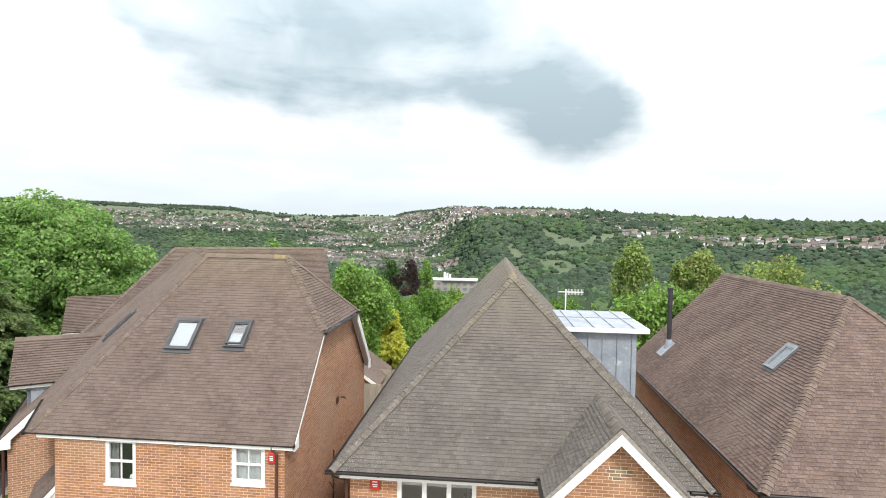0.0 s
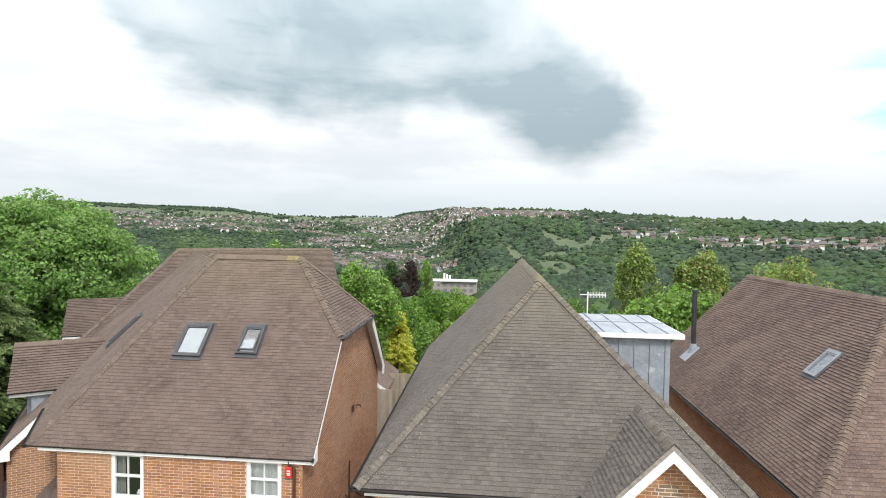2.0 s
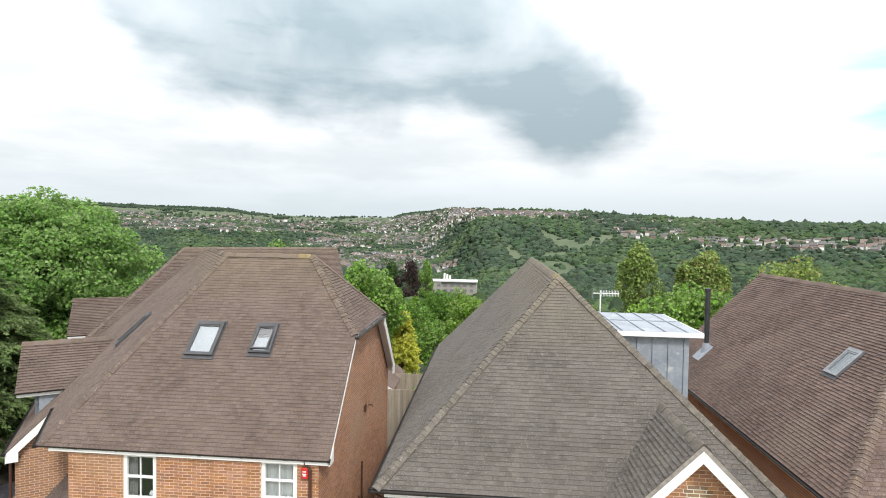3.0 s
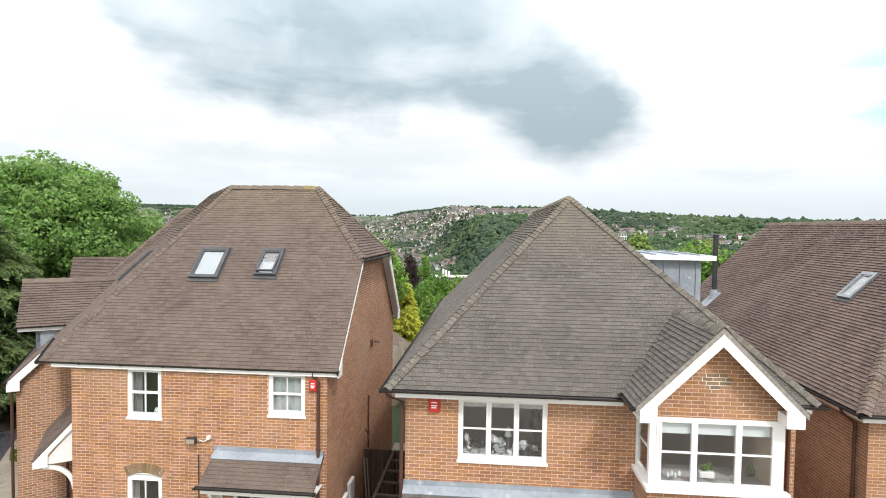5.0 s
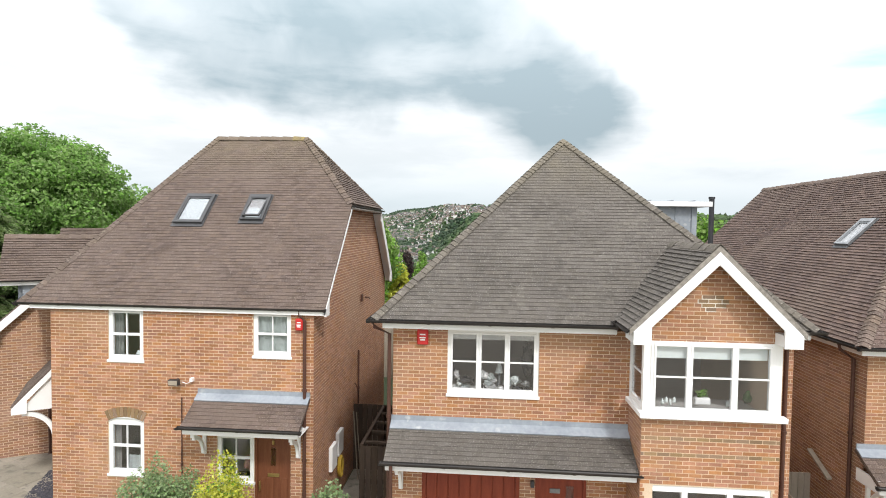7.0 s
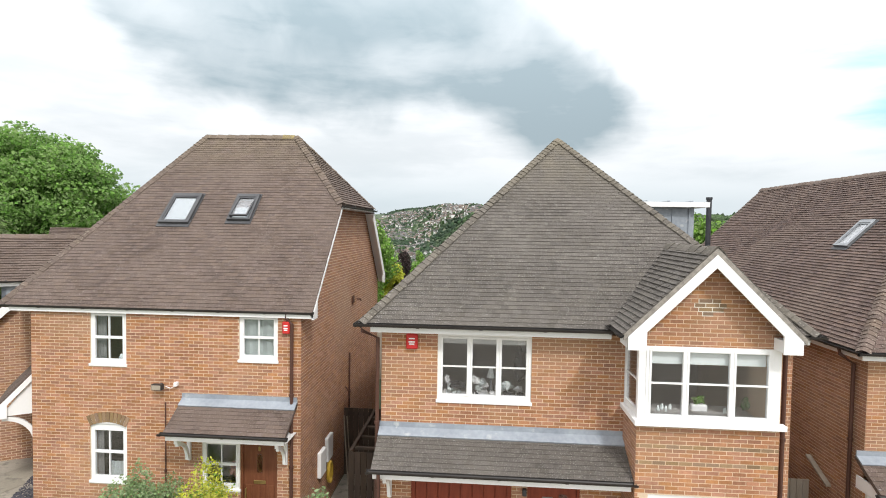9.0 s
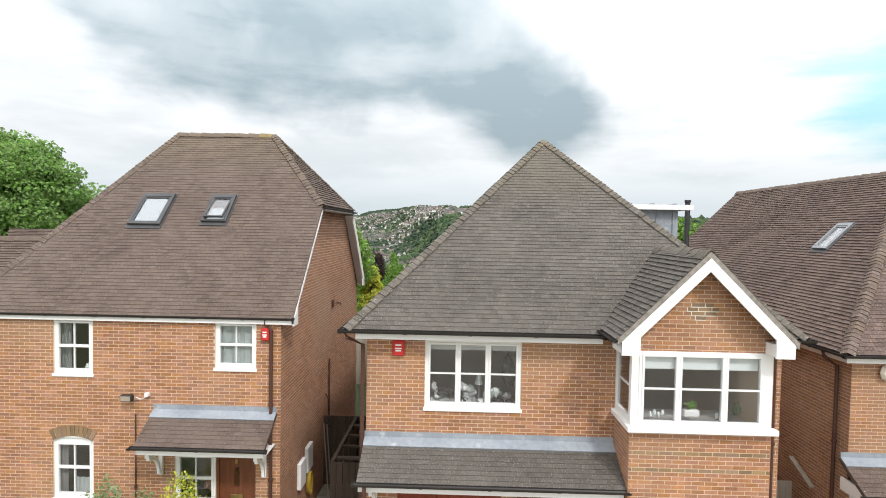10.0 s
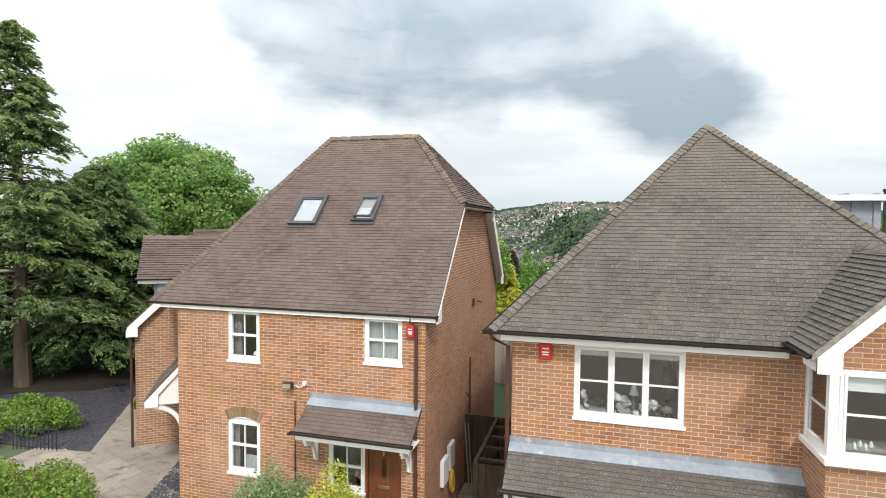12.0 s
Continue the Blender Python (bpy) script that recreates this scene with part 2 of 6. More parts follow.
BLIND = material("roller_blind", (0.72, 0.78, 0.76), (0.76, 0.82, 0.80), 2, 40, 0.8, 0.03)
CURTAIN = material("curtain", (0.42, 0.43, 0.42), (0.6, 0.6, 0.58), 3, 30, 0.9, 0.1, stretch=(8, 8, 0.5))
ROOM = material("room_plaster", (0.46, 0.45, 0.43), (0.52, 0.51, 0.49), 1, 20, 0.9, 0.0)
FENCE = material("dark_fence_wood", (0.040, 0.028, 0.020), (0.075, 0.052, 0.036), 2, 30, 0.85, 0.2, 0.15, stretch=(3, 3, 0.5))
FENCE_PALE = material("weathered_fence_wood", (0.26, 0.22, 0.17), (0.36, 0.31, 0.25), 2, 30, 0.85, 0.2, 0.15, stretch=(3, 3, 0.5))
SLAB = material("sandstone_slab", (0.225, 0.200, 0.16), (0.325, 0.29, 0.235), 1.5, 25, 0.9, 0.15, 0.14, spots=(0.17, 0.155, 0.125), spot_scale=4, spot_cut=0.57)
SLATE = material("slate_chippings", (0.040, 0.039, 0.048), (0.082, 0.078, 0.092), 9, 45, 0.8, 0.6, 0.25)
BARK = material("bark", (0.075, 0.058, 0.042), (0.14, 0.11, 0.08), 3, 25, 0.95, 0.5, stretch=(3, 3, 0.6))
LAND = material("far_fields", (0.052, 0.074, 0.040), (0.090, 0.118, 0.060), 0.006, 0.05, 0.95, 0.0, tint=(0.125, 0.140, 0.082), tint_scale=0.005)


def leaf(name, c1, c2, vary=0.35, light=0.35):
    return material(name, c1, c2, 0.8, 5, 0.75, 0.0, vary, spec=0.12, through_light=light)


LEAF_BIG = leaf("broad_leaves", (0.125, 0.238, 0.062), (0.30, 0.45, 0.145), 0.32, 0.45)
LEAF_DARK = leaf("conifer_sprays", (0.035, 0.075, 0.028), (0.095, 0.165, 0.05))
LEAF_CONE = leaf("conifer_fans", (0.120, 0.185, 0.070), (0.245, 0.325, 0.130), 0.35, 0.45)
LEAF_SPRAY = leaf("pale_conifer_fans", (0.180, 0.255, 0.100), (0.330, 0.405, 0.180), 0.35, 0.45)
LEAF_YEW = leaf("yew_fans", (0.085, 0.135, 0.055), (0.170, 0.235, 0.092), 0.35, 0.45)
LEAF_MID = leaf("mid_leaves", (0.075, 0.155, 0.028), (0.155, 0.27, 0.055))
LEAF_LIME = leaf("lime_leaves", (0.130, 0.245, 0.050), (0.260, 0.395, 0.105))
LEAF_PALE = leaf("pale_olive_leaves", (0.165, 0.240, 0.065), (0.300, 0.380, 0.120))
LEAF_GOLD = leaf("golden_leaves", (0.44, 0.47, 0.065), (0.66, 0.65, 0.13), 0.2)
LEAF_SAGE = leaf("sage_leaves", (0.20, 0.29, 0.13), (0.36, 0.46, 0.25))
# Far-wood greens are greyed and cooled, which puts distance haze into their colour.
LEAF_WOOD = material("woodland_leaves", (0.034, 0.054, 0.037), (0.053, 0.076, 0.047), 0.012, 0.5, 0.85, 0.0, 0.26, spec=0.05)
LEAF_STAND = material("stand_leaves", (0.039, 0.065, 0.037), (0.060, 0.089, 0.047), 0.012, 0.5, 0.85, 0.0, 0.26, spec=0.05)
LEAF_SUNNY = material("sunny_stand_leaves", (0.048, 0.078, 0.037), (0.073, 0.105, 0.049), 0.012, 0.5, 0.85, 0.0, 0.26, spec=0.05)
LEAF_HEDGE = leaf("hedge_leaves", (0.115, 0.205, 0.036), (0.23, 0.345, 0.075))
LEAF_COPPER = leaf("copper_leaves", (0.042, 0.030, 0.030), (0.070, 0.048, 0.044))
LEAF_TIP = leaf("young_tips", (0.26, 0.19, 0.075), (0.33, 0.27, 0.10))


# ---- building blocks ----
def part(name, bm, mat, parent, label="", kind="", m=None):
    """Links a bmesh (or finished mesh) as one mesh object under a thing or a part."""
    if isinstance(bm, bmesh.types.BMesh):
        me = bpy.data.meshes.new(name)
        bmesh.ops.recalc_face_normals(bm, faces=bm.faces)
        bm.to_mesh(me)
        bm.free()
        me.materials.append(mat)
    else:
        me = bm
    ob = new(name, me)
    if parent:
        ob.parent = parent
    if m is not None:
        ob.matrix_local = m
    if label:
        ob["label"] = label
    if kind:
        ob["kind"] = kind
    return ob


def thing(name, label, category, group="", kind="", at=(0, 0, 0)):
    ob = new(name)
    ob.location = at
    ob.empty_display_size = 0.3
    return tagged(ob, label, category, group, kind)


def box(bm, x0, x1, y0, y1, z0, z1, m=None, bev=0.0):
    r = bmesh.ops.create_cube(bm, size=1.0)
    v = r["verts"]
    for p in v:
        p.co = Vector((x0 + (p.co.x + 0.5) * (x1 - x0), y0 + (p.co.y + 0.5) * (y1 - y0), z0 + (p.co.z + 0.5) * (z1 - z0)))
    if bev:
        e = list({e for p in v for e in p.link_edges})
        r = bmesh.ops.bevel(bm, geom=e, offset=bev, segments=1, affect="EDGES", profile=0.5)
        v = list({q for f in r["faces"] for q in f.verts} | {q for q in v if q.is_valid})
    if m is not None:
        bmesh.ops.transform(bm, matrix=m, verts=v)
    return v


def boxes(*rows, m=None, bev=0.0):
    bm = bmesh.new()
    for r in rows:
        box(bm, *r, m=m, bev=bev)
    return bm


def ring(x0, x1, y0, y1, sides, low, top, z0, z1):
    """A rectangular frame in one piece, with its own widths at the sides, foot and head."""
    bm = bmesh.new()
    loops = []
    for z in (z0, z1):
        for a, b in ((0, 0), (1, 1)):
            xa, xb, ya, yb = x0 + sides * a, x1 - sides * a, y0 + low * b, y1 - top * b
            loops.append([bm.verts.new(p) for p in ((xa, ya, z), (xb, ya, z), (xb, yb, z), (xa, yb, z))])
    o0, i0, o1, i1 = loops
    for k in range(4):
        n = (k + 1) % 4
        for q in ((o1[k], o1[n], i1[n], i1[k]), (o0[n], o0[k], i0[k], i0[n]), (o0[k], o0[n], o1[n], o1[k]), (i0[n], i0[k], i1[k], i1[n])):
            bm.faces.new(q)
    return bm


def prism(bm, pts, vec):
    """A flat polygon drawn out along vec."""
    a = [bm.verts.new(p) for p in pts]
    b = [bm.verts.new(Vector(p) + Vector(vec)) for p in pts]
    bm.faces.new(a)
    bm.faces.new(b[::-1])
    n = len(a)
    for i in range(n):
        bm.faces.new((a[i], b[i], b[(i + 1) % n], a[(i + 1) % n]))


def tube(bm, pts, radii, sides=8, cap=True):
    pts = [Vector(p) for p in pts]
    if isinstance(radii, (int, float)):
        radii = [radii] * len(pts)
    rings = []
    for i, p in enumerate(pts):
        d = (pts[min(i + 1, len(pts) - 1)] - pts[max(i - 1, 0)]).normalized()
        a = d.orthogonal().normalized() if abs(d.z) < 0.9 else Vector((1, 0, 0))
        a = (a - d * a.dot(d)).normalized()
        if abs(d.z) < 0.9:
            a = Vector((0, 0, 1)).cross(d).normalized()
        b = d.cross(a)
        rings.append([bm.verts.new(p + (a * math.cos(k * math.tau / sides) + b * math.sin(k * math.tau / sides)) * radii[i]) for k in range(sides)])
    for r, s in zip(rings, rings[1:]):
        for k in range(sides):
            bm.faces.new((r[k], r[(k + 1) % sides], s[(k + 1) % sides], s[k]))
    if cap:
        bm.faces.new(rings[0][::-1])
        bm.faces.new(rings[-1])


def clip(poly, region):
    """Cuts a polygon to a convex, counter-clockwise region."""
    out = poly
    n = len(region)
    for i in range(n):
        (ax, ay), (bx, by) = region[i], region[(i + 1) % n]
        ex, ey = bx - ax, by - ay
        src, out = out, []
        for k in range(len(src)):
            p, q = src[k - 1], src[k]
            dp = ex * (p[1] - ay) - ey * (p[0] - ax)
            dq = ex * (q[1] - ay) - ey * (q[0] - ax)
            if (dp >= 0) != (dq >= 0):
                s = dp / (dp - dq)
                out.append((p[0] + (q[0] - p[0]) * s, p[1] + (q[1] - p[1]) * s))
            if dq >= 0:
                out.append(q)
        if len(out) < 3:
            return []
    return out


def area(poly):
    return 0.5 * sum(poly[i - 1][0] * poly[i][1] - poly[i][0] * poly[i - 1][1] for i in range(len(poly)))


class Plane:
    """A flat frame: a corner, two directions in the plane and the normal."""

    def __init__(self, o, u, v):
        self.o, self.u, self.v = Vector(o), Vector(u).normalized(), Vector(v).normalized()
        self.n = self.u.cross(self.v).normalized()

    def at(self, a, b, h=0.0):
        return self.o + self.u * a + self.v * b + self.n * h

    def flat(self, p):
        d = Vector(p) - self.o
        return d.dot(self.u), d.dot(self.v)

    def matrix(self, a, b, h=0.0):
        m = Matrix((self.u, self.v, self.n)).transposed().to_4x4()
        m.translation = self.at(a, b, h)
        return m


def raised(pl, cells, rise):
    """Joined pieces: each cell is a polygon lifted off the plane, with its rim going back to it."""
    verts, faces = [], []
    for poly in cells:
        n, k = len(poly), len(verts)
        verts += [pl.at(a, b, rise(a, b, poly)) for a, b in poly] + [pl.at(a, b, 0.0) for a, b in poly]
        faces.append(tuple(range(k, k + n)))
        faces += [(k + (i + 1) % n, k + i, k + n + i, k + n + (i + 1) % n) for i in range(n)]
    return verts, faces


def mesh_of(name, verts, faces, mat):
    me = bpy.data.meshes.new(name)
    me.from_pydata([tuple(v) for v in verts], [], faces)
    me.materials.append(mat)
    me.update()
    return me


LATE = []  # pieces of walls and roofs, made last


COURSE, PITCH = 0.0645, 0.200


def brick_cells(region, holes, shift=0.0):
    us, vs = [p[0] for p in region], [p[1] for p in region]
    whole, cut = [], []
    row = math.floor(min(vs) / COURSE)
    while row * COURSE < max(vs):
        v0, v1 = row * COURSE + 0.0058, row * COURSE + COURSE - 0.0058
        k = math.floor((min(us) - shift) / PITCH) - 1
        while True:
            u0 = shift + k * PITCH + (PITCH / 2 if row % 2 else 0.0) + 0.0058
            if u0 > max(us):
                break
            k += 1
            spans = [(u0, u0 + PITCH - 0.0116)]
            for a, b, c, d in holes:
                if v1 > c + 0.01 and v0 < d - 0.01:
                    spans = [s for u, w in spans for s in ((u, min(w, a)), (max(u, b), w)) if s[1] - s[0] > 0.015]
            for a, b in spans:
                p = clip([(a, v0), (b, v0), (b, v1), (a, v1)], region)
                if p and area(p) > 0.0004:
                    (whole if area(p) > 0.00990 else cut).append(p)
        row += 1
    return whole, cut


def brick_wall(house, name, pl, region, holes=(), mat=None, near=None, thick=0.24, label="", dark_rows=()):
    """A wall with openings: a mortar body, and bricks that stand proud of it."""
    mat = mat or BRICK
    lo_u, hi_u = min(p[0] for p in region), max(p[0] for p in region)
    full, region = region, [(min(max(p[0], lo_u + 0.003), hi_u - 0.003), p[1]) for p in region]
    us = sorted({min(p[0] for p in region), max(p[0] for p in region), *[h[0] for h in holes], *[h[1] for h in holes]})
    vs = sorted({min(p[1] for p in region), max(p[1] for p in region), *[h[2] for h in holes], *[h[3] for h in holes]})
    bm = bmesh.new()
    for a, b in zip(us, us[1:]):
        for c, d in zip(vs, vs[1:]):
            if any(h[0] - 1e-6 <= a and b <= h[1] + 1e-6 and h[2] - 1e-6 <= c and d <= h[3] + 1e-6 for h in holes):
                continue
            p = clip([(a, c), (b, c), (b, d), (a, d)], region)
            if p and area(p) > 1e-4:
                bm.faces.new([bm.verts.new(pl.at(x, y)) for x, y in p])
    bmesh.ops.remove_doubles(bm, verts=bm.verts, dist=1e-4)
    front = bm.faces[:]
    grown = bmesh.ops.extrude_face_region(bm, geom=front, use_keep_orig=True)["geom"]
    bmesh.ops.translate(bm, vec=pl.n * -thick, verts=[g for g in grown if isinstance(g, bmesh.types.BMVert)])
    wall = part(name, bm, MORTAR, house, label)
    LATE.append(("brick", wall, pl, full, holes, mat, near, dark_rows))
    return wall


def lay_bricks(wall, pl, region, holes, mat, near, dark_rows):
    whole, cut = brick_cells(region, holes)
    rest, own = list(cut), []
    for p in whole:
        a, b = p[0]
        if near and near[0] <= min(q[0] for q in p) and max(q[0] for q in p) <= near[1] and near[2] <= b <= near[3] and len(own) < 300 and not any(abs(b - r) < 0.03 for r in dark_rows):
            own.append(p)
        else:
            rest.append(p)
    rise = lambda a, b, poly: 0.004
    dark = [p for p in rest if any(abs(min(q[1] for q in p) - r) < 0.03 for r in dark_rows)]
    rest = [p for p in rest if p not in dark] if dark else rest
    for cells, mt in ((rest, mat), (dark, BRICK_DARK)):
        if cells:
            part("brickwork", mesh_of("brickwork", *raised(pl, cells, rise), mt), None, wall, kind="stuff")
    if own:
        one = mesh_of("brick", *raised(Plane((0, 0, 0), (1, 0, 0), (0, 1, 0)), [[(0, 0), (PITCH - 0.0116, 0), (PITCH - 0.0116, COURSE - 0.0116), (0, COURSE - 0.0116)]], rise), mat)
        for p in own:
            u0, v0 = min(q[0] for q in p), min(q[1] for q in p)
            part("brick", one, None, wall, m=pl.matrix(u0, v0, random.uniform(-0.0015, 0.0015)))


def roof_slope(house, corners, mat, near=None, thick=0.07, name="roof_slope", label=""):
    """A tiled slope: corners from eave start to eave end, then up and round."""
    c = [Vector(p) for p in corners]
    u = (c[1] - c[0]).normalized()
    n = None
    for p in c[2:]:
        w = u.cross(p - c[0])
        if w.length > 0.1:
            n = w.normalized()
            break
    if n.z < 0:
        n = -n
    pl = Plane(c[0], u, n.cross(u))
    region = [pl.flat(p) for p in c]
    if area(region) < 0:
        region = region[::-1]
    bm = bmesh.new()
    prism(bm, [pl.at(a, b) for a, b in region], pl.n * -thick)
    slope = part(name, bm, mat, house, label)
    LATE.append(("tile", slope, pl, region, mat, near))
    return pl


def lay_tiles(slope, pl, region, mat, near):
    g, w = 0.088, 0.146
    high = 0.013 if pl.n.y < -0.45 and abs(pl.n.x) < 0.2 else 0.027
    us, vs = [p[0] for p in region], [p[1] for p in region]
    own, rest = [], []
    rnd = random.Random(len(region) * 13 + int(max(us) * 7))
    row = 0
    while row * g < max(vs):
        k = math.floor(min(us) / w) - 1
        while k * w < max(us) + w:
            u0 = k * w + (w / 2 if row % 2 else 0) + 0.0015
            k += 1
            p = clip([(u0, row * g - 0.008), (u0 + w - 0.004, row * g - 0.008), (u0 + w - 0.004, row * g + g), (u0, row * g + g)], [(a, b - (0.02 if b < 0.01 else 0)) for a, b in region])
            if not p or area(p) < 0.0005:
                continue
            if near and area(p) > 0.96 * (w - 0.004) * (g + 0.008) and near[0] <= u0 <= near[1] and near[2] <= row * g <= near[3] and len(own) < 300:
                own.append((u0, row * g))
            else:
                rest.append(p)
        row += 1

    verts, faces = [], []
    for p in rest:
        low = min(q[1] for q in p)
        base = math.floor((low + 0.0085) / g) * g
        j = rnd.uniform(-0.003, 0.005) * (0.35 if high < 0.02 else 1.0)
        n, k = len(p), len(verts)
        verts += [pl.at(a, b, high + j - (high - 0.004) * min(max((b - base) / g, 0), 1)) for a, b in p] + [pl.at(a, b, 0.0) for a, b in p]
        faces.append(tuple(range(k, k + n)))
        faces += [(k + (i + 1) % n, k + i, k + n + i, k + n + (i + 1) % n) for i in range(n)]
    if faces:
        part("tiling", mesh_of("tiling", verts, faces, mat), None, slope, kind="stuff")
    if own:
        q = [(0, -0.008), (w - 0.004, -0.008), (w - 0.004, g), (0, g)]
        vs2 = [(a, b, high - (high - 0.004) * max(b, 0) / g) for a, b in q] + [(a, b, 0.0) for a, b in q]
        one = mesh_of("tile", vs2, [(0, 1, 2, 3)] + [((i + 1) % 4, i, 4 + i, 4 + (i + 1) % 4) for i in range(4)], mat)
        for a, b in own:
            part("tile", one, None, slope, m=pl.matrix(a, b, rnd.uniform(-0.001, 0.0015)))


CAPS = {}


def cap_mesh(mat, length, width, high, flare, droop):
    """A bent tile: rounded over the crest, with sides that fall away at the roof's own angle; its lower end flares."""
    key = (mat.name, length, width, high, droop)
    if key not in CAPS:
        verts, faces, n = [], [], 8
        for x, s, lift in ((0, 1.0 + flare, 0.014), (length, 1.0, -0.006)):
            for t in (0.0, -0.016):
                for i in range(n + 1):
                    y = -1 + 2 * i / n
                    bend = (math.sqrt(y * y + 0.05) - math.sqrt(0.05)) / (math.sqrt(1.05) - math.sqrt(0.05))
                    verts.append((x, -y * width / 2 * s, high - bend * droop * width / 2 * s + lift + t))
        m = n + 1
        for i in range(n):
            faces.append((i, i + 1, 2 * m + i + 1, 2 * m + i))
            faces.append((m + i + 1, m + i, i, i + 1))
            faces.append((2 * m + i, 2 * m + i + 1, 3 * m + i + 1, 3 * m + i))
        faces.append((0, 2 * m, 3 * m, m))
        faces.append((n, n + m, n + 3 * m, n + 2 * m))
        CAPS[key] = mesh_of("cap", verts, faces, mat)
    return CAPS[key]


def cap_line(roof, p0, p1, mat, step, length, width, high, name="hip_tile", flare=0.12, lift=0.0, end=None, droop=0.56):
    """A row of bent tiles along a hip or a ridge, lapping from the foot up."""
    p0, p1 = Vector(p0), Vector(p1)
    d = (p1 - p0).normalized()
    side = Vector((0, 0, 1)).cross(d).normalized()
    up = d.cross(side)
    me = cap_mesh(mat, length, width, high, flare, droop)
    n = int((p1 - p0).length / step)
    for i in range(n):
        m = Matrix((d, side, up)).transposed().to_4x4()
        m.translation = p0 + d * (i * step) + up * (lift + random.uniform(-0.003, 0.003)) + side * random.uniform(-0.006, 0.006)
        m = m @ pose(0, 0, 0, random.uniform(-3, 3), random.uniform(-2, 1), random.uniform(-2, 2))
        part(name, me if not (end and i >= n - end) else cap_mesh(LICHEN, length, width, high, flare, droop), None, roof, m=m)


def gutter(house, p0, p1, r=0.055, mat=None):
    p0, p1 = Vector(p0), Vector(p1)
    d = (p1 - p0).normalized()
    s = d.cross(Vector((0, 0, 1))).normalized()
    bm = bmesh.new()
    rings = []
    for p in (p0, p1):
        ring = []
        for rr in (r, r - 0.006):
            ring.append([bm.verts.new(p + s * math.cos(a) * rr - Vector((0, 0, 1)) * math.sin(a) * rr) for a in [math.pi * i / 8 for i in range(9)]])
        rings.append(ring)
    (a, b), (c, e) = rings
    for i in range(8):
        bm.faces.new((a[i], a[i + 1], c[i + 1], c[i]))
        bm.faces.new((b[i + 1], b[i], e[i], e[i + 1]))
    for x, y in ((a, b), (c, e)):
        for i in range(8):
            bm.faces.new((x[i], x[i + 1], y[i + 1], y[i]))
    for i in (0, 8):
        bm.faces.new((a[i], b[i], e[i], c[i]))
    for p in (p0, p1):
        bm.faces.new([bm.verts.new(p + s * math.cos(t) * r - Vector((0, 0, 1)) * math.sin(t) * r) for t in [math.pi * i / 8 for i in range(9)]])
    g = part("gutter", bm, mat or GUTTER, house, "black half-round plastic gutter")
    n = max(2, int((p1 - p0).length / 0.9))
    for i in range(n + 1):
        bm = bmesh.new()
        q = p0 + d * ((p1 - p0).length * i / n)
        tube(bm, [q - d * 0.025, q + d * 0.025], r + 0.007, 10)
        bmesh.ops.delete(bm, geom=[v for v in bm.verts if v.co.z > q.z + 0.03], context="VERTS")
        part("bracket", bm, mat or GUTTER, g)
    return g


def downpipe(house, pts, r=0.034, mat=None):
    bm = bmesh.new()
    tube(bm, pts, r, 10)
    ob = part("downpipe", bm, mat or PIPE, house, "round brown plastic downpipe")
    a, b = Vector(pts[-2]), Vector(pts[-1])
    n = max(1, int((a - b).length / 1.6))
    for i in range(1, n + 1):
        q = a.lerp(b, i / (n + 0.5))
        bm = bmesh.new()
        tube(bm, [q, q + Vector((0, 0, 0.05))], r + 0.012, 10)
        part("clip", bm, mat or PIPE, ob)
    return ob


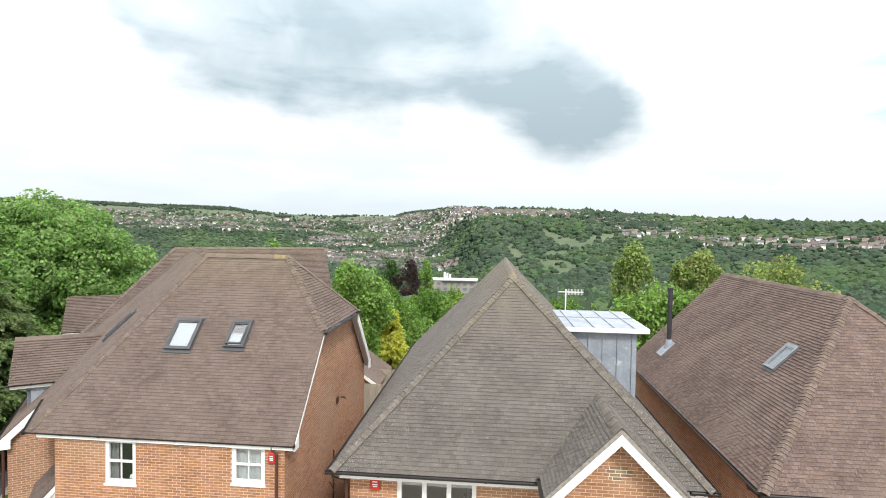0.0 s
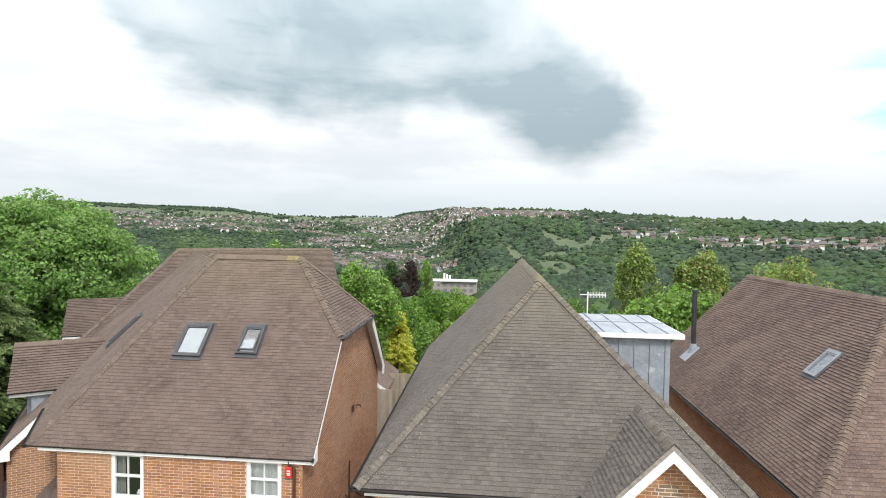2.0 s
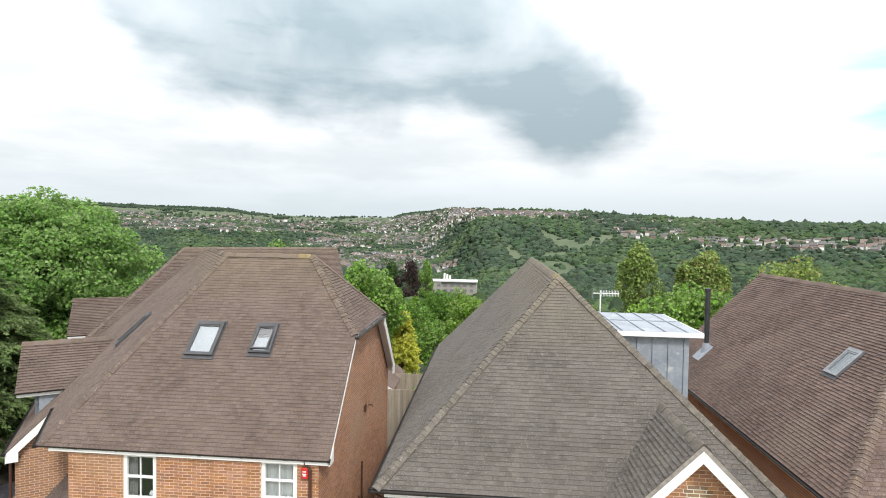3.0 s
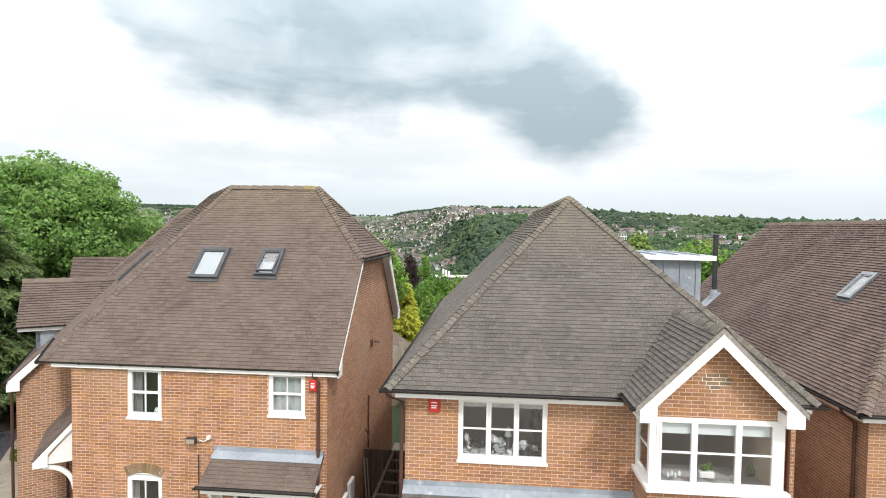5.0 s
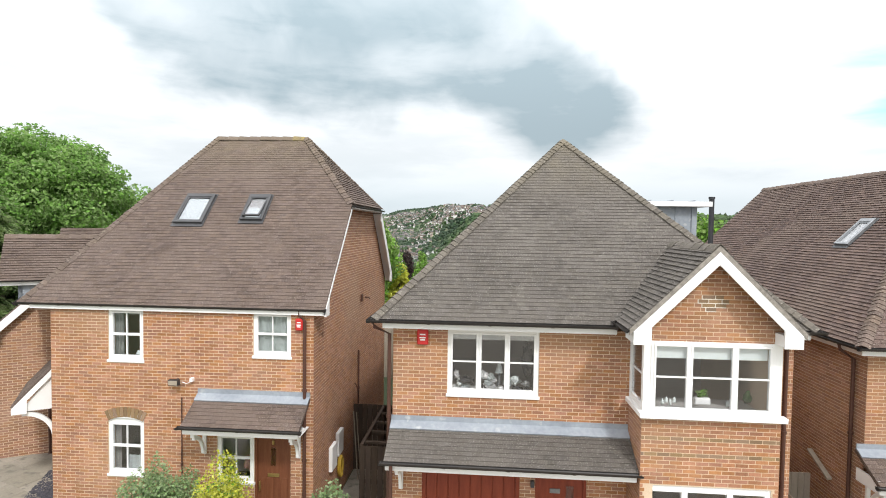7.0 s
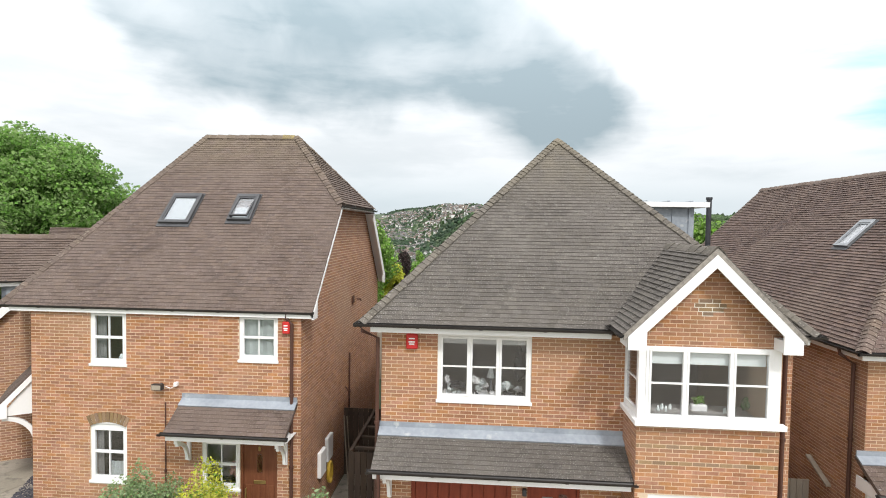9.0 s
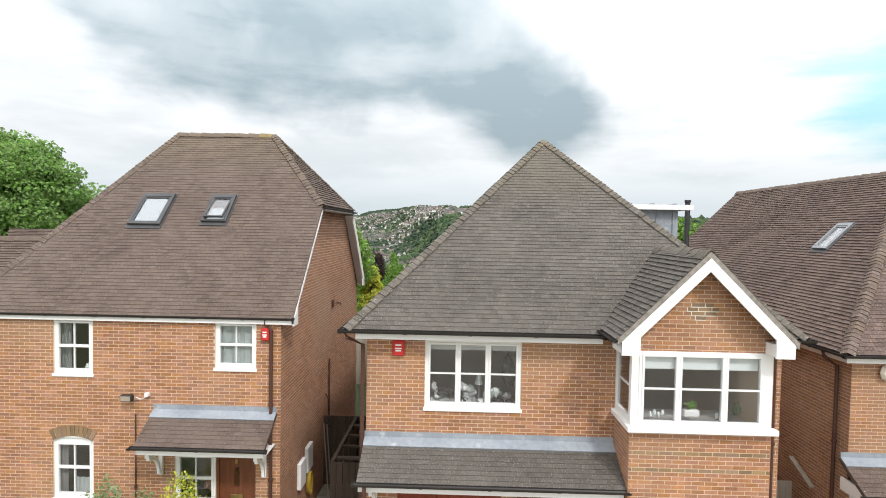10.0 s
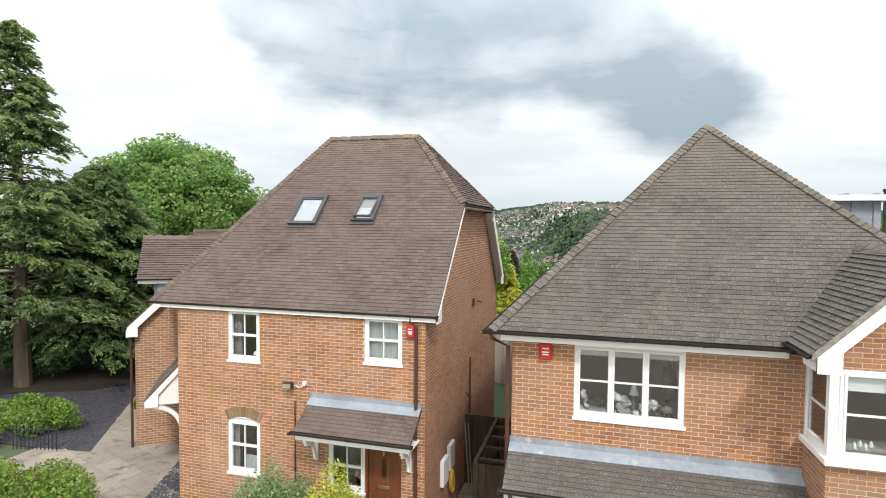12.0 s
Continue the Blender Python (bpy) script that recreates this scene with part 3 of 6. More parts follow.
def window(house, pl, u0, u1, v0, v1, lights, label, rail=0.5, bars=0, sill=True, recess=0.035, head=0.0, fr=0.055, thick_rail=0.022, room=0.0):
    """A white window: outer frame, sashes with a glazing bar, panes and a sill. lights: widths in parts."""
    w = new("window")
    w.parent = house
    w["label"] = label
    m = pl.matrix(u0, v0, -recess)
    W, H = u1 - u0, v1 - v0
    sb = 0.055 if sill else 0.0
    bm = bmesh.new()
    box(bm, 0, fr, sb, H, -0.06, 0.012, bev=0.004)
    box(bm, W - fr, W, sb, H, -0.06, 0.012, bev=0.004)
    box(bm, fr, W - fr, H - fr - head, H, -0.06, 0.010, bev=0.004)
    box(bm, fr, W - fr, sb, sb + fr, -0.06, 0.010, bev=0.004)
    bmesh.ops.transform(bm, matrix=m, verts=bm.verts)
    part("frame", bm, WHITE, w)
    total, x = sum(lights), fr
    inner = W - 2 * fr
    for i, l in enumerate(lights):
        a, b = x, x + inner * l / total
        x = b
        s = 0.035
        lo, hi = sb + fr, H - fr - head
        a2, b2 = a + (0.0 if i == 0 else 0.012), b - (0.0 if i == len(lights) - 1 else 0.012)
        bm = bmesh.new()
        box(bm, a2, a2 + s, lo, hi, -0.045, 0.022, bev=0.004)
        box(bm, b2 - s, b2, lo, hi, -0.045, 0.022, bev=0.004)
        box(bm, a2 + s, b2 - s, lo, lo + s, -0.045, 0.020, bev=0.004)
        box(bm, a2 + s, b2 - s, hi - s, hi, -0.045, 0.020, bev=0.004)
        mid = lo + (hi - lo) * rail
        box(bm, a2 + s, b2 - s, mid - thick_rail / 2, mid + thick_rail / 2, -0.03, 0.014)
        for k in range(bars):
            c = a2 + s + (b2 - a2 - 2 * s) * (k + 1) / (bars + 1)
            box(bm, c - 0.010, c + 0.010, lo + s, mid - thick_rail / 2, -0.03, 0.010)
            box(bm, c - 0.010, c + 0.010, mid + thick_rail / 2, hi - s, -0.03, 0.010)
        bmesh.ops.transform(bm, matrix=m, verts=bm.verts)
        part("sash", bm, WHITE, w)
        if i:
            bm = boxes((a - 0.012, a + 0.012, lo, hi, -0.06, 0.012))
            bmesh.ops.transform(bm, matrix=m, verts=bm.verts)
            part("mullion", bm, WHITE, w)
        for c, d in ((lo + s, mid - thick_rail / 2), (mid + thick_rail / 2, hi - s)):
            bm = boxes((a2 + s - 0.004, b2 - s + 0.004, c - 0.004, d + 0.004, -0.014, -0.008))
            bmesh.ops.transform(bm, matrix=m, verts=bm.verts)
            part("pane", bm, GLASS, w, "clear reflective glass").visible_shadow = False
    if sill:
        bm = boxes((-0.02, W + 0.02, 0.0, sb, -0.08, 0.065), bev=0.008)
        bmesh.ops.transform(bm, matrix=m, verts=bm.verts)
        part("sill", bm, WHITE, w)
    return w


def roof_window(house, pl, u0, u1, v0, v1, label, blind=None, frame_mat=None, ajar=0.0):
    w = new("roof_window")
    w.parent = house
    w["label"] = label
    m = pl.matrix(u0, v0, 0.0)
    W, H = u1 - u0, v1 - v0
    bm = ring(0, W, 0, H, 0.06, 0.055, 0.11, 0, 0.085)
    bmesh.ops.bevel(bm, geom=bm.edges[:], offset=0.006, segments=1, affect="EDGES")
    bmesh.ops.transform(bm, matrix=m, verts=bm.verts)
    part("frame", bm, frame_mat or FRAME_GREY, w, "grey metal frame" if frame_mat else "dark grey metal frame")
    # the sash turns on its head when ajar
    swing = m @ Matrix.Translation((0, H - 0.11, 0.05)) @ Matrix.Rotation(-radians(ajar), 4, "X") @ Matrix.Translation((0, 0.11 - H, -0.05))
    bm = ring(0.062, W - 0.062, 0.057, H - 0.112, 0.034, 0.034, 0.03, 0.03, 0.072)
    bmesh.ops.transform(bm, matrix=swing, verts=bm.verts)
    part("sash", bm, frame_mat or FRAME_GREY, w)
    bm = boxes((0.094, W - 0.094, 0.089, H - 0.14, 0.046, 0.056))
    bmesh.ops.transform(bm, matrix=swing, verts=bm.verts)
    part("pane", bm, GLASS, w, "clear reflective glass").visible_shadow = False
    # The sheet behind the pane carries the glass's sky reflection as plain colour.
    bm = boxes((0.09, W - 0.09, 0.07, H - 0.12 - (0.30 if ajar else 0.0), 0.026, 0.032))
    bmesh.ops.transform(bm, matrix=m, verts=bm.verts)
    part("blind", bm, blind or BLIND, w, "closed blind, its tone standing in for sky on the glass")
    if ajar:
        # Dark sheet over the uncut roof stands in for the unlit opening.
        bm = boxes((0.062, W - 0.062, 0.057, H - 0.112, 0.004, 0.010))
        bmesh.ops.transform(bm, matrix=m, verts=bm.verts)
        part("lining", bm, DARK_METAL, w, "dark sheet standing in for the unlit opening")
    bm = ring(-0.025, W + 0.025, -0.09, H + 0.04, 0.024, 0.088, 0.038, 0.012, 0.030)
    bmesh.ops.transform(bm, matrix=m, verts=bm.verts)
    part("flashing", bm, FRAME_GREY, w, "dark metal flashing")
    return w


# ---- the ground near the houses ----
def near_ground(x):
    return 0.2 - 0.052 * (min(max(x, -24), 26) + 3.5)


# ---- house fittings ----
def lean_to(house, x0, x1, yw, zt, ye, ze, mat, near=None):
    """A tiled lean-to canopy over a ground-floor front, with lead at its head."""
    pl = roof_slope(house, [(x0, ye, ze), (x1, ye, ze), (x1, yw, zt - 0.06), (x0, yw, zt - 0.06)], mat, near, 0.06, "canopy_roof", "lean-to canopy of brown tiles with lead at its head")
    run = math.hypot(yw - ye, zt - 0.06 - ze)
    bm = bmesh.new()
    box(bm, 0.0, x1 - x0, run - 0.20, run + 0.01, 0.0, 0.034)
    bmesh.ops.transform(bm, matrix=pl.matrix(0, 0), verts=bm.verts)
    box(bm, x0, x1, yw - 0.03, yw - 0.004, zt - 0.06, zt + 0.045)
    part("flashing", bm, LEAD, house, "grey lead flashing along the wall")
    part("fascia", boxes((x0 + 0.02, x1 - 0.02, ye + 0.03, ye + 0.055, ze - 0.17, ze - 0.055), bev=0.004), WHITE, house)
    part("soffit", boxes((x0 + 0.02, x1 - 0.02, ye + 0.056, yw - 0.004, ze - 0.17, ze - 0.155)), WHITE, house)
    gutter(house, (x0 - 0.05, ye - 0.04, ze - 0.005), (x1 + 0.03, ye - 0.04, ze - 0.005), 0.052)


def bracket(house, x, yw, ztop, depth, drop):
    """A curved timber gallows bracket."""
    bm = bmesh.new()
    box(bm, x - 0.035, x + 0.035, yw - 0.05, yw - 0.002, ztop - drop, ztop)
    box(bm, x - 0.035, x + 0.035, yw - depth, yw - 0.052, ztop - 0.06, ztop)
    ry, rz = depth - 0.10, drop - 0.10
    arc = [[(yw - depth + 0.04 + ry * s * math.cos(math.pi / 2 * i / 8), ztop - drop + 0.04 + rz * s * math.sin(math.pi / 2 * i / 8)) for i in range(9)] for s in (0.86, 1.0)]
    prism(bm, [(x - 0.028, *p) for p in arc[0] + arc[1][::-1]], (0.056, 0, 0))
    part("bracket", bm, WHITE, house, "white curved timber bracket")


def alarm_box(house, x, y, z, w=0.20, h=0.27):
    a = part("alarm_box", boxes((x, x + w, y - 0.075, y - 0.007, z - h, z), bev=0.02), RED, house, "red plastic alarm box")
    for k, (s, dz) in enumerate(((0.5, 0.27), (0.55, 0.48), (0.45, 0.62))):
        part("lettering", boxes((x + w * (0.5 - s / 2), x + w * (0.5 + s / 2), y - 0.079, y - 0.0752, z - h * dz - 0.022, z - h * dz)), WHITE, a, "pale unreadable lettering")
    return a


def barge(house, p_low, p_top, wide, out, tail, name="bargeboard", mat=None, label="white painted verge board"):
    """A sloping white verge board with plumb ends and a boxed foot; out: the way it faces."""
    p, q = Vector(p_low), Vector(p_top)
    o = Vector(out).normalized() * 0.03
    h = Vector((q.x - p.x, q.y - p.y, 0))
    drop = Vector((0, 0, -wide * (q - p).length / h.length))
    h.normalize()
    bm = bmesh.new()
    prism(bm, [p, q, q + drop, p + drop], o)
    if tail:
        k = (q.z - p.z) / ((q - p).xy.length)
        prism(bm, [p, p + Vector((0, 0, -tail)), p + h * 0.27 + Vector((0, 0, -tail)), p + h * 0.27 + Vector((0, 0, max(0.27 * k + drop.z + 0.03, 0.02 - tail)))], o * 1.15)
    part(name, bm, mat or WHITE, house, label)


def interior(house, x0, x1, y0, y1, floors, back):
    bm = bmesh.new()
    for z in floors:
        box(bm, x0, x1, y0, y1, z - 0.2, z)
    box(bm, x0, x1, back, back + 0.1, floors[0], floors[-1] - 0.2)
    part("inner_floor", bm, ROOM, house, "plain rooms behind the windows")


def curtain(house, x0, x1, y, z0, z1, mat=None, name="curtain"):
    bm = bmesh.new()
    n = 14
    a = [bm.verts.new((x0 + (x1 - x0) * i / n, y + 0.018 * math.sin(i * 1.7), z0)) for i in range(n + 1)]
    b = [bm.verts.new((x0 + (x1 - x0) * i / n, y + 0.014 * math.sin(i * 1.7), z1)) for i in range(n + 1)]
    for i in range(n):
        bm.faces.new((a[i], a[i + 1], b[i + 1], b[i]))
    bmesh.ops.solidify(bm, geom=bm.faces[:], thickness=0.006)
    part(name, bm, mat or CURTAIN, house)


# ---- house A: hipped front block, half-hipped flank, splayed wing ----
house_a = thing("house", "detached two-storey orange brick house with brown tiled hipped roof", "house", "houses in a row")
WC, WS = math.cos(radians(34)), math.sin(radians(34))


def wing(u, v, z):
    """The splayed wing's own axes: u square to its long side, v along it."""
    return (WC * u - WS * v, WS * u + WC * v, z)


def rear(u, v, z):
    """Axes of the house behind, turned by thirty degrees."""
    return (0.866 * u - 0.5 * v, 0.5 * u + 0.866 * v, z)


AY, EY, AZ, AR = 0.97, 0.91, 4.87, 8.90
eL, eR = (-8.95, EY, AZ), (-2.50, EY, AZ)
rL, rR = (-6.66, 4.84, AR), (-4.18, 4.84, AR)
hh1, hh2 = (-2.50, 3.06, 7.07), (-2.50, 6.62, 7.07)
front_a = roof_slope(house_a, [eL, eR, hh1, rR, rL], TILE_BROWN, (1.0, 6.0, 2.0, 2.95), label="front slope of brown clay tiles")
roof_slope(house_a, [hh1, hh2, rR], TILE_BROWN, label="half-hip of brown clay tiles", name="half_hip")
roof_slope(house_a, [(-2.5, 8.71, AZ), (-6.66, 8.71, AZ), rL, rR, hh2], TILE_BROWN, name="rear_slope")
LU, LV = -8.95 * WC + EY * WS, 8.95 * WS + EY * WC
TU, TV = -6.66 * WC + 4.84 * WS, 6.66 * WS + 4.84 * WC
KS = (AR - AZ) / (TU - LU)
UE = -7.95
WE = AR - KS * (TU - UE)
VE = 12.6
roof_slope(house_a, [wing(LU, VE + TU - LU, AZ), eL, rL, wing(TU, VE, AR)], TILE_BROWN, name="wing_slope", label="side slope of brown clay tiles")
roof_slope(house_a, [wing(UE, 17.5, WE), wing(UE, 8.55, WE), wing(LU, 8.55, AZ), wing(LU, VE + TU - LU, AZ)], TILE_BROWN, name="lower_wing_slope")
roof_slope(house_a, [wing(TU + 4, 7.6, AZ), wing(TU + 4, VE + 4, AZ), wing(TU, VE, AR), rL], TILE_BROWN, name="inner_slope")
roof_slope(house_a, [wing(TU + 4, VE + 4, AZ), wing(LU, VE + TU - LU, AZ), wing(TU, VE, AR)], TILE_BROWN, name="wing_end_slope")
roof_a = part("hip_cap", boxes((-6.6, -4.2, 4.8, 4.88, AR - 0.12, AR - 0.02)), HIP_TAN, house_a, "weathered tan hip and ridge tiles")
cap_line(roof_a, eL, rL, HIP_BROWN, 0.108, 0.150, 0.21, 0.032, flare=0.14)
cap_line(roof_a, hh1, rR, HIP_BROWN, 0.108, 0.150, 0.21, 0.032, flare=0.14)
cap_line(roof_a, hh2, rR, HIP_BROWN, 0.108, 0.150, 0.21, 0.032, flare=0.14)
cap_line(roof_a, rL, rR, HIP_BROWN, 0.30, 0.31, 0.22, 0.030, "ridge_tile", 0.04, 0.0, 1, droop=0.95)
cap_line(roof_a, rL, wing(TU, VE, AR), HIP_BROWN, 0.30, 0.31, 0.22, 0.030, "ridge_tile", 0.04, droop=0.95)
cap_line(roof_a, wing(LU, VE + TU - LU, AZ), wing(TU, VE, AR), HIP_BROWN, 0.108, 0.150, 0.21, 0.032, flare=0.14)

wall_a = Plane((0, AY + 0.01, 0), (1, 0, 0), (0, 0, 1))
GA = -0.3
openings_a = [(-7.05, -6.29, 3.69, 4.79), (-3.98, -3.20, 3.86, 4.80), (-7.07, -6.29, 1.31, 2.60), (-4.74, -3.96, 1.27, 2.29), (-3.955, -3.20, 0.10, 2.29)]
brick_wall(house_a, "front_wall", wall_a, [(-8.30, GA), (-2.74, GA), (-2.74, 4.80), (-8.30, 4.80)], openings_a, near=(-6.2, -2.8, 3.24, 4.2), label="orange brick wall with pale mortar")
flank_a = Plane((-2.74, 0, 0), (0, 1, 0), (0, 0, 1))
brick_wall(house_a, "flank_wall", flank_a, [(AY + 0.01, GA), (8.55, GA), (8.55, 4.75), (6.50, 6.98), (3.18, 6.98), (AY + 0.01, 4.75)], mat=BRICK_SIDE, label="orange brick flank wall with half-hip gable")
CU, CV = -8.30 * WC + 0.98 * WS, 8.30 * WS + 0.98 * WC
GV = 8.70
side_a = Plane(wing(CU, CV, 0), wing(0, -1, 0), (0, 0, 1))
brick_wall(house_a, "side_wall", side_a, [(CV - GV, GA), (0.0, GA), (0.0, 4.80), (CV - GV, 4.80)], mat=BRICK_SIDE)
gable_a = Plane(wing(0, GV, 0), wing(1, 0, 0), (0, 0, 1))
zz = lambda u: AR + KS * (u - TU) - 0.09
brick_wall(house_a, "wing_wall", gable_a, [(-7.80, GA), (CU, GA), (CU, zz(CU)), (-7.80, zz(-7.80))], mat=BRICK_SIDE, label="shaded brick gable wall of the wing")
wing_side = Plane(wing(-7.80, 0, 0), wing(0, -1, 0), (0, 0, 1))
brick_wall(house_a, "wing_side_wall", wing_side, [(-17, GA), (-GV, GA), (-GV, WE - 0.15), (-17, WE - 0.15)], mat=BRICK_SIDE)
part("back_wall", boxes((-6.5, -2.98, 8.31, 8.55, GA, 4.75)), MORTAR, house_a)
interior(house_a, -8.0, -2.99, 1.23, 8.2, (0.25, 2.62, 4.84), 3.6)
barge(house_a, wing(UE - 0.02, 8.54, WE - 0.03), wing(LU + 0.14, 8.54, WE + (LU + 0.16 - UE) * KS - 0.03), 0.17, wing(0, -1, 0), 0.22)
gutter(house_a, wing(UE - 0.05, 17.4, WE), wing(UE - 0.05, 8.5, WE))
downpipe(house_a, [wing(-7.92, 8.58, WE - 0.1), wing(-7.88, 8.62, WE - 0.3), wing(-7.88, 8.62, GA)])
gutter(house_a, wing(LU - 0.05, 8.5, AZ), wing(LU - 0.05, LV + 0.04, AZ))
# dormer on the wing with a tiled gabled roof
DU, DV, DZ = -8.02, 11.20, 6.15
DI = TU - (AR - DZ) / KS
for s in (-1, 1):
    e = DZ - 1.20
    c = [wing(DU, DV + s * 1.12, e), wing(DI, DV + s * 1.12, e), wing(DI, DV, DZ), wing(DU, DV, DZ)]
    roof_slope(house_a, c if s < 0 else [c[1], c[0], c[3], c[2]], TILE_BROWN, name="dormer_slope", label="dormer roof of brown tiles")
    bm = bmesh.new()
    prism(bm, [wing(DU + 0.42, DV + s * 0.95, e - 1.3), wing(DI, DV + s * 0.95, e - 1.3), wing(DI, DV + s * 0.95, e + 0.06), wing(DU + 0.42, DV + s * 0.95, e + 0.06)], Vector(wing(0, -s * 0.1, 0)))
    part("dormer_cheek", bm, LEAD, house_a, "grey lead-clad dormer cheek")
    bm = bmesh.new()
    prism(bm, [wing(DU + 0.03, DV + s * 1.08, e - 0.13), wing(LU + 0.2, DV + s * 1.08, e - 0.13), wing(LU + 0.2, DV + s * 1.08, e - 0.02), wing(DU + 0.03, DV + s * 1.08, e - 0.02)], Vector(wing(0, -s * 0.12, 0)))
    part("fascia", bm, WHITE, house_a)
    gutter(house_a, *[wing(u, DV + s * 1.15, e + 0.01) for u in ((DU, LU) if s > 0 else (LU, DU))], 0.04)
bm = bmesh.new()
prism(bm, [wing(DU + 0.42, DV - 0.95, DZ - 2.6), wing(DU + 0.42, DV + 0.95, DZ - 2.6), wing(DU + 0.42, DV + 0.95, DZ - 1.2), wing(DU + 0.42, DV, DZ - 0.1), wing(DU + 0.42, DV - 0.95, DZ - 1.2)], Vector(wing(0.1, 0, 0)))
part("dormer_front", bm, LEAD, house_a)
cap_line(roof_a, wing(DU, DV, DZ), wing(DI, DV, DZ), HIP_BROWN, 0.30, 0.31, 0.22, 0.030, "ridge_tile", 0.04, droop=0.95)

# ---- the house behind, seen over the wing ----
house_e = thing("house", "brown tiled hipped house standing behind the wing", "house", "houses in a row")
ER, EV, EE = 8.60, 20.35, 4.7
roof_slope(house_e, [rear(-8.5, EV - 3.9, EE), rear(2.95, EV - 3.9, EE), rear(2.95, EV, ER), rear(-4.6, EV, ER)], TILE_BROWN, label="front slope of brown tiles")
roof_slope(house_e, [rear(-8.5, EV + 3.9, EE), rear(-8.5, EV - 3.9, EE), rear(-4.6, EV, ER)], TILE_BROWN, name="hip_slope")
roof_slope(house_e, [rear(2.95, EV + 3.9, EE), rear(-8.5, EV + 3.9, EE), rear(-4.6, EV, ER), rear(2.95, EV, ER)], TILE_BROWN, name="rear_slope")
roof_e = part("hip_cap", (lambda b: (prism(b, [rear(-4.6, EV, ER - 0.1), rear(2.9, EV, ER - 0.1), rear(2.9, EV, ER - 0.02), rear(-4.6, EV, ER - 0.02)], Vector(rear(0, 0.04, 0))), b)[1])(bmesh.new()), HIP_TAN, house_e)
cap_line(roof_e, rear(-4.6, EV, ER), rear(2.95, EV, ER), HIP_BROWN, 0.30, 0.31, 0.22, 0.030, "ridge_tile", 0.04, droop=0.95)
cap_line(roof_e, rear(-8.5, EV - 3.9, EE), rear(-4.6, EV, ER), HIP_BROWN, 0.108, 0.150, 0.21, 0.032, flare=0.14)
bm = bmesh.new()
prism(bm, [rear(-8.2, EV - 3.6, -2), rear(2.8, EV - 3.6, -2), rear(2.8, EV + 3.6, -2), rear(-8.2, EV + 3.6, -2)], (0, 0, 6.75))
prism(bm, [rear(2.78, EV - 3.5, 4.7), rear(2.78, EV + 3.5, 4.7), rear(2.78, EV, ER - 0.15)], Vector(rear(-0.2, 0, 0)))
part("wall", bm, BRICK_SIDE, house_e, "brown brick walls")
for s in (-1, 1):
    c = [rear(-9.14, EV + s * 1.5, 4.85), rear(-6.6, EV + s * 1.5, 4.85), rear(-6.6, EV, 6.29), rear(-9.14, EV, 6.29)]
    roof_slope(house_e, c if s < 0 else [c[1], c[0], c[3], c[2]], TILE_BROWN, name="dormer_slope", label="dormer roof of brown tiles")
bm = bmesh.new()
prism(bm, [rear(-8.9, EV - 1.3, 2), rear(-8.9, EV + 1.3, 2), rear(-8.9, EV + 1.3, 4.9), rear(-8.9, EV, 6.15), rear(-8.9, EV - 1.3, 4.9)], Vector(rear(2.2, 0, 0)))
part("dormer_front", bm, LEAD, house_e, "grey lead-clad dormer")
bm = bmesh.new()
prism(bm, [rear(-9.1, EV - 1.53, 4.70), rear(-7.2, EV - 1.53, 4.70), rear(-7.2, EV - 1.53, 4.80), rear(-9.1, EV - 1.53, 4.80)], Vector(rear(0, 0.1, 0)))
part("fascia", bm, WHITE, house_e)
# skylights
for u0, u1, v0, v1 in ((2.37, 3.08, 2.33, 3.30), (3.93, 4.47, 2.45, 3.30)):
    roof_window(house_a, front_a, u0, u1, v0, v1, "dark-framed roof window with a blind toned like reflected sky" if u0 < 3 else "small dark-framed roof window, slightly open", SKY_GREY, None, 0.0 if u0 < 3 else 7.0)
lw = Plane(wing(LU, 14, AZ), wing(0, -1, 0), wing(1, 0, KS))
roof_window(house_a, lw, 4.2, 4.8, 1.9, 3.1, "roof window on the side slope")
# eaves
part("fascia", boxes((-8.70, -2.52, AY - 0.065, AY - 0.006, AZ - 0.100, AZ - 0.005)), WHITE, house_a, "white fascia board")
bm = bmesh.new()
prism(bm, [(-2.74, 8.70, AZ - 0.12), (-2.525, 8.70, AZ - 0.12), (-2.525, 6.60, 6.93), (-2.74, 6.60, 6.93)], (0, 0, -0.03))
part("soffit", bm, WHITE, house_a, "white soffit under the verge")
barge(house_a, (-2.52, EY + 0.03, AZ - 0.01), (-2.52, 3.08, 7.02), 0.055, (1, 0, 0), 0.12)
barge(house_a, (-2.52, 8.52, AZ + 0.15), (-2.52, 6.60, 7.02), 0.22, (1, 0, 0), 0.28)
part("verge_mortar", boxes((-2.745, -2.50, 3.06, 6.62, 6.96, 7.0)), WHITE, house_a)
gutter(house_a, (-8.97, EY - 0.02, AZ + 0.03), (-2.50, EY - 0.02, AZ + 0.03))
gutter(house_a, (-2.44, 3.0, 7.02), (-2.44, 6.66, 7.02), 0.04)
downpipe(house_a, [(-3.02, AY - 0.04, 4.86), (-3.02, AY - 0.04, 4.76), (-2.90, AY - 0.05, 4.66), (-2.90, AY - 0.05, GA)])
downpipe(house_a, [(-5.46, AY - 0.03, 3.02), (-5.46, AY - 0.03, 2.9), (-5.46, AY - 0.03, GA)], 0.014)
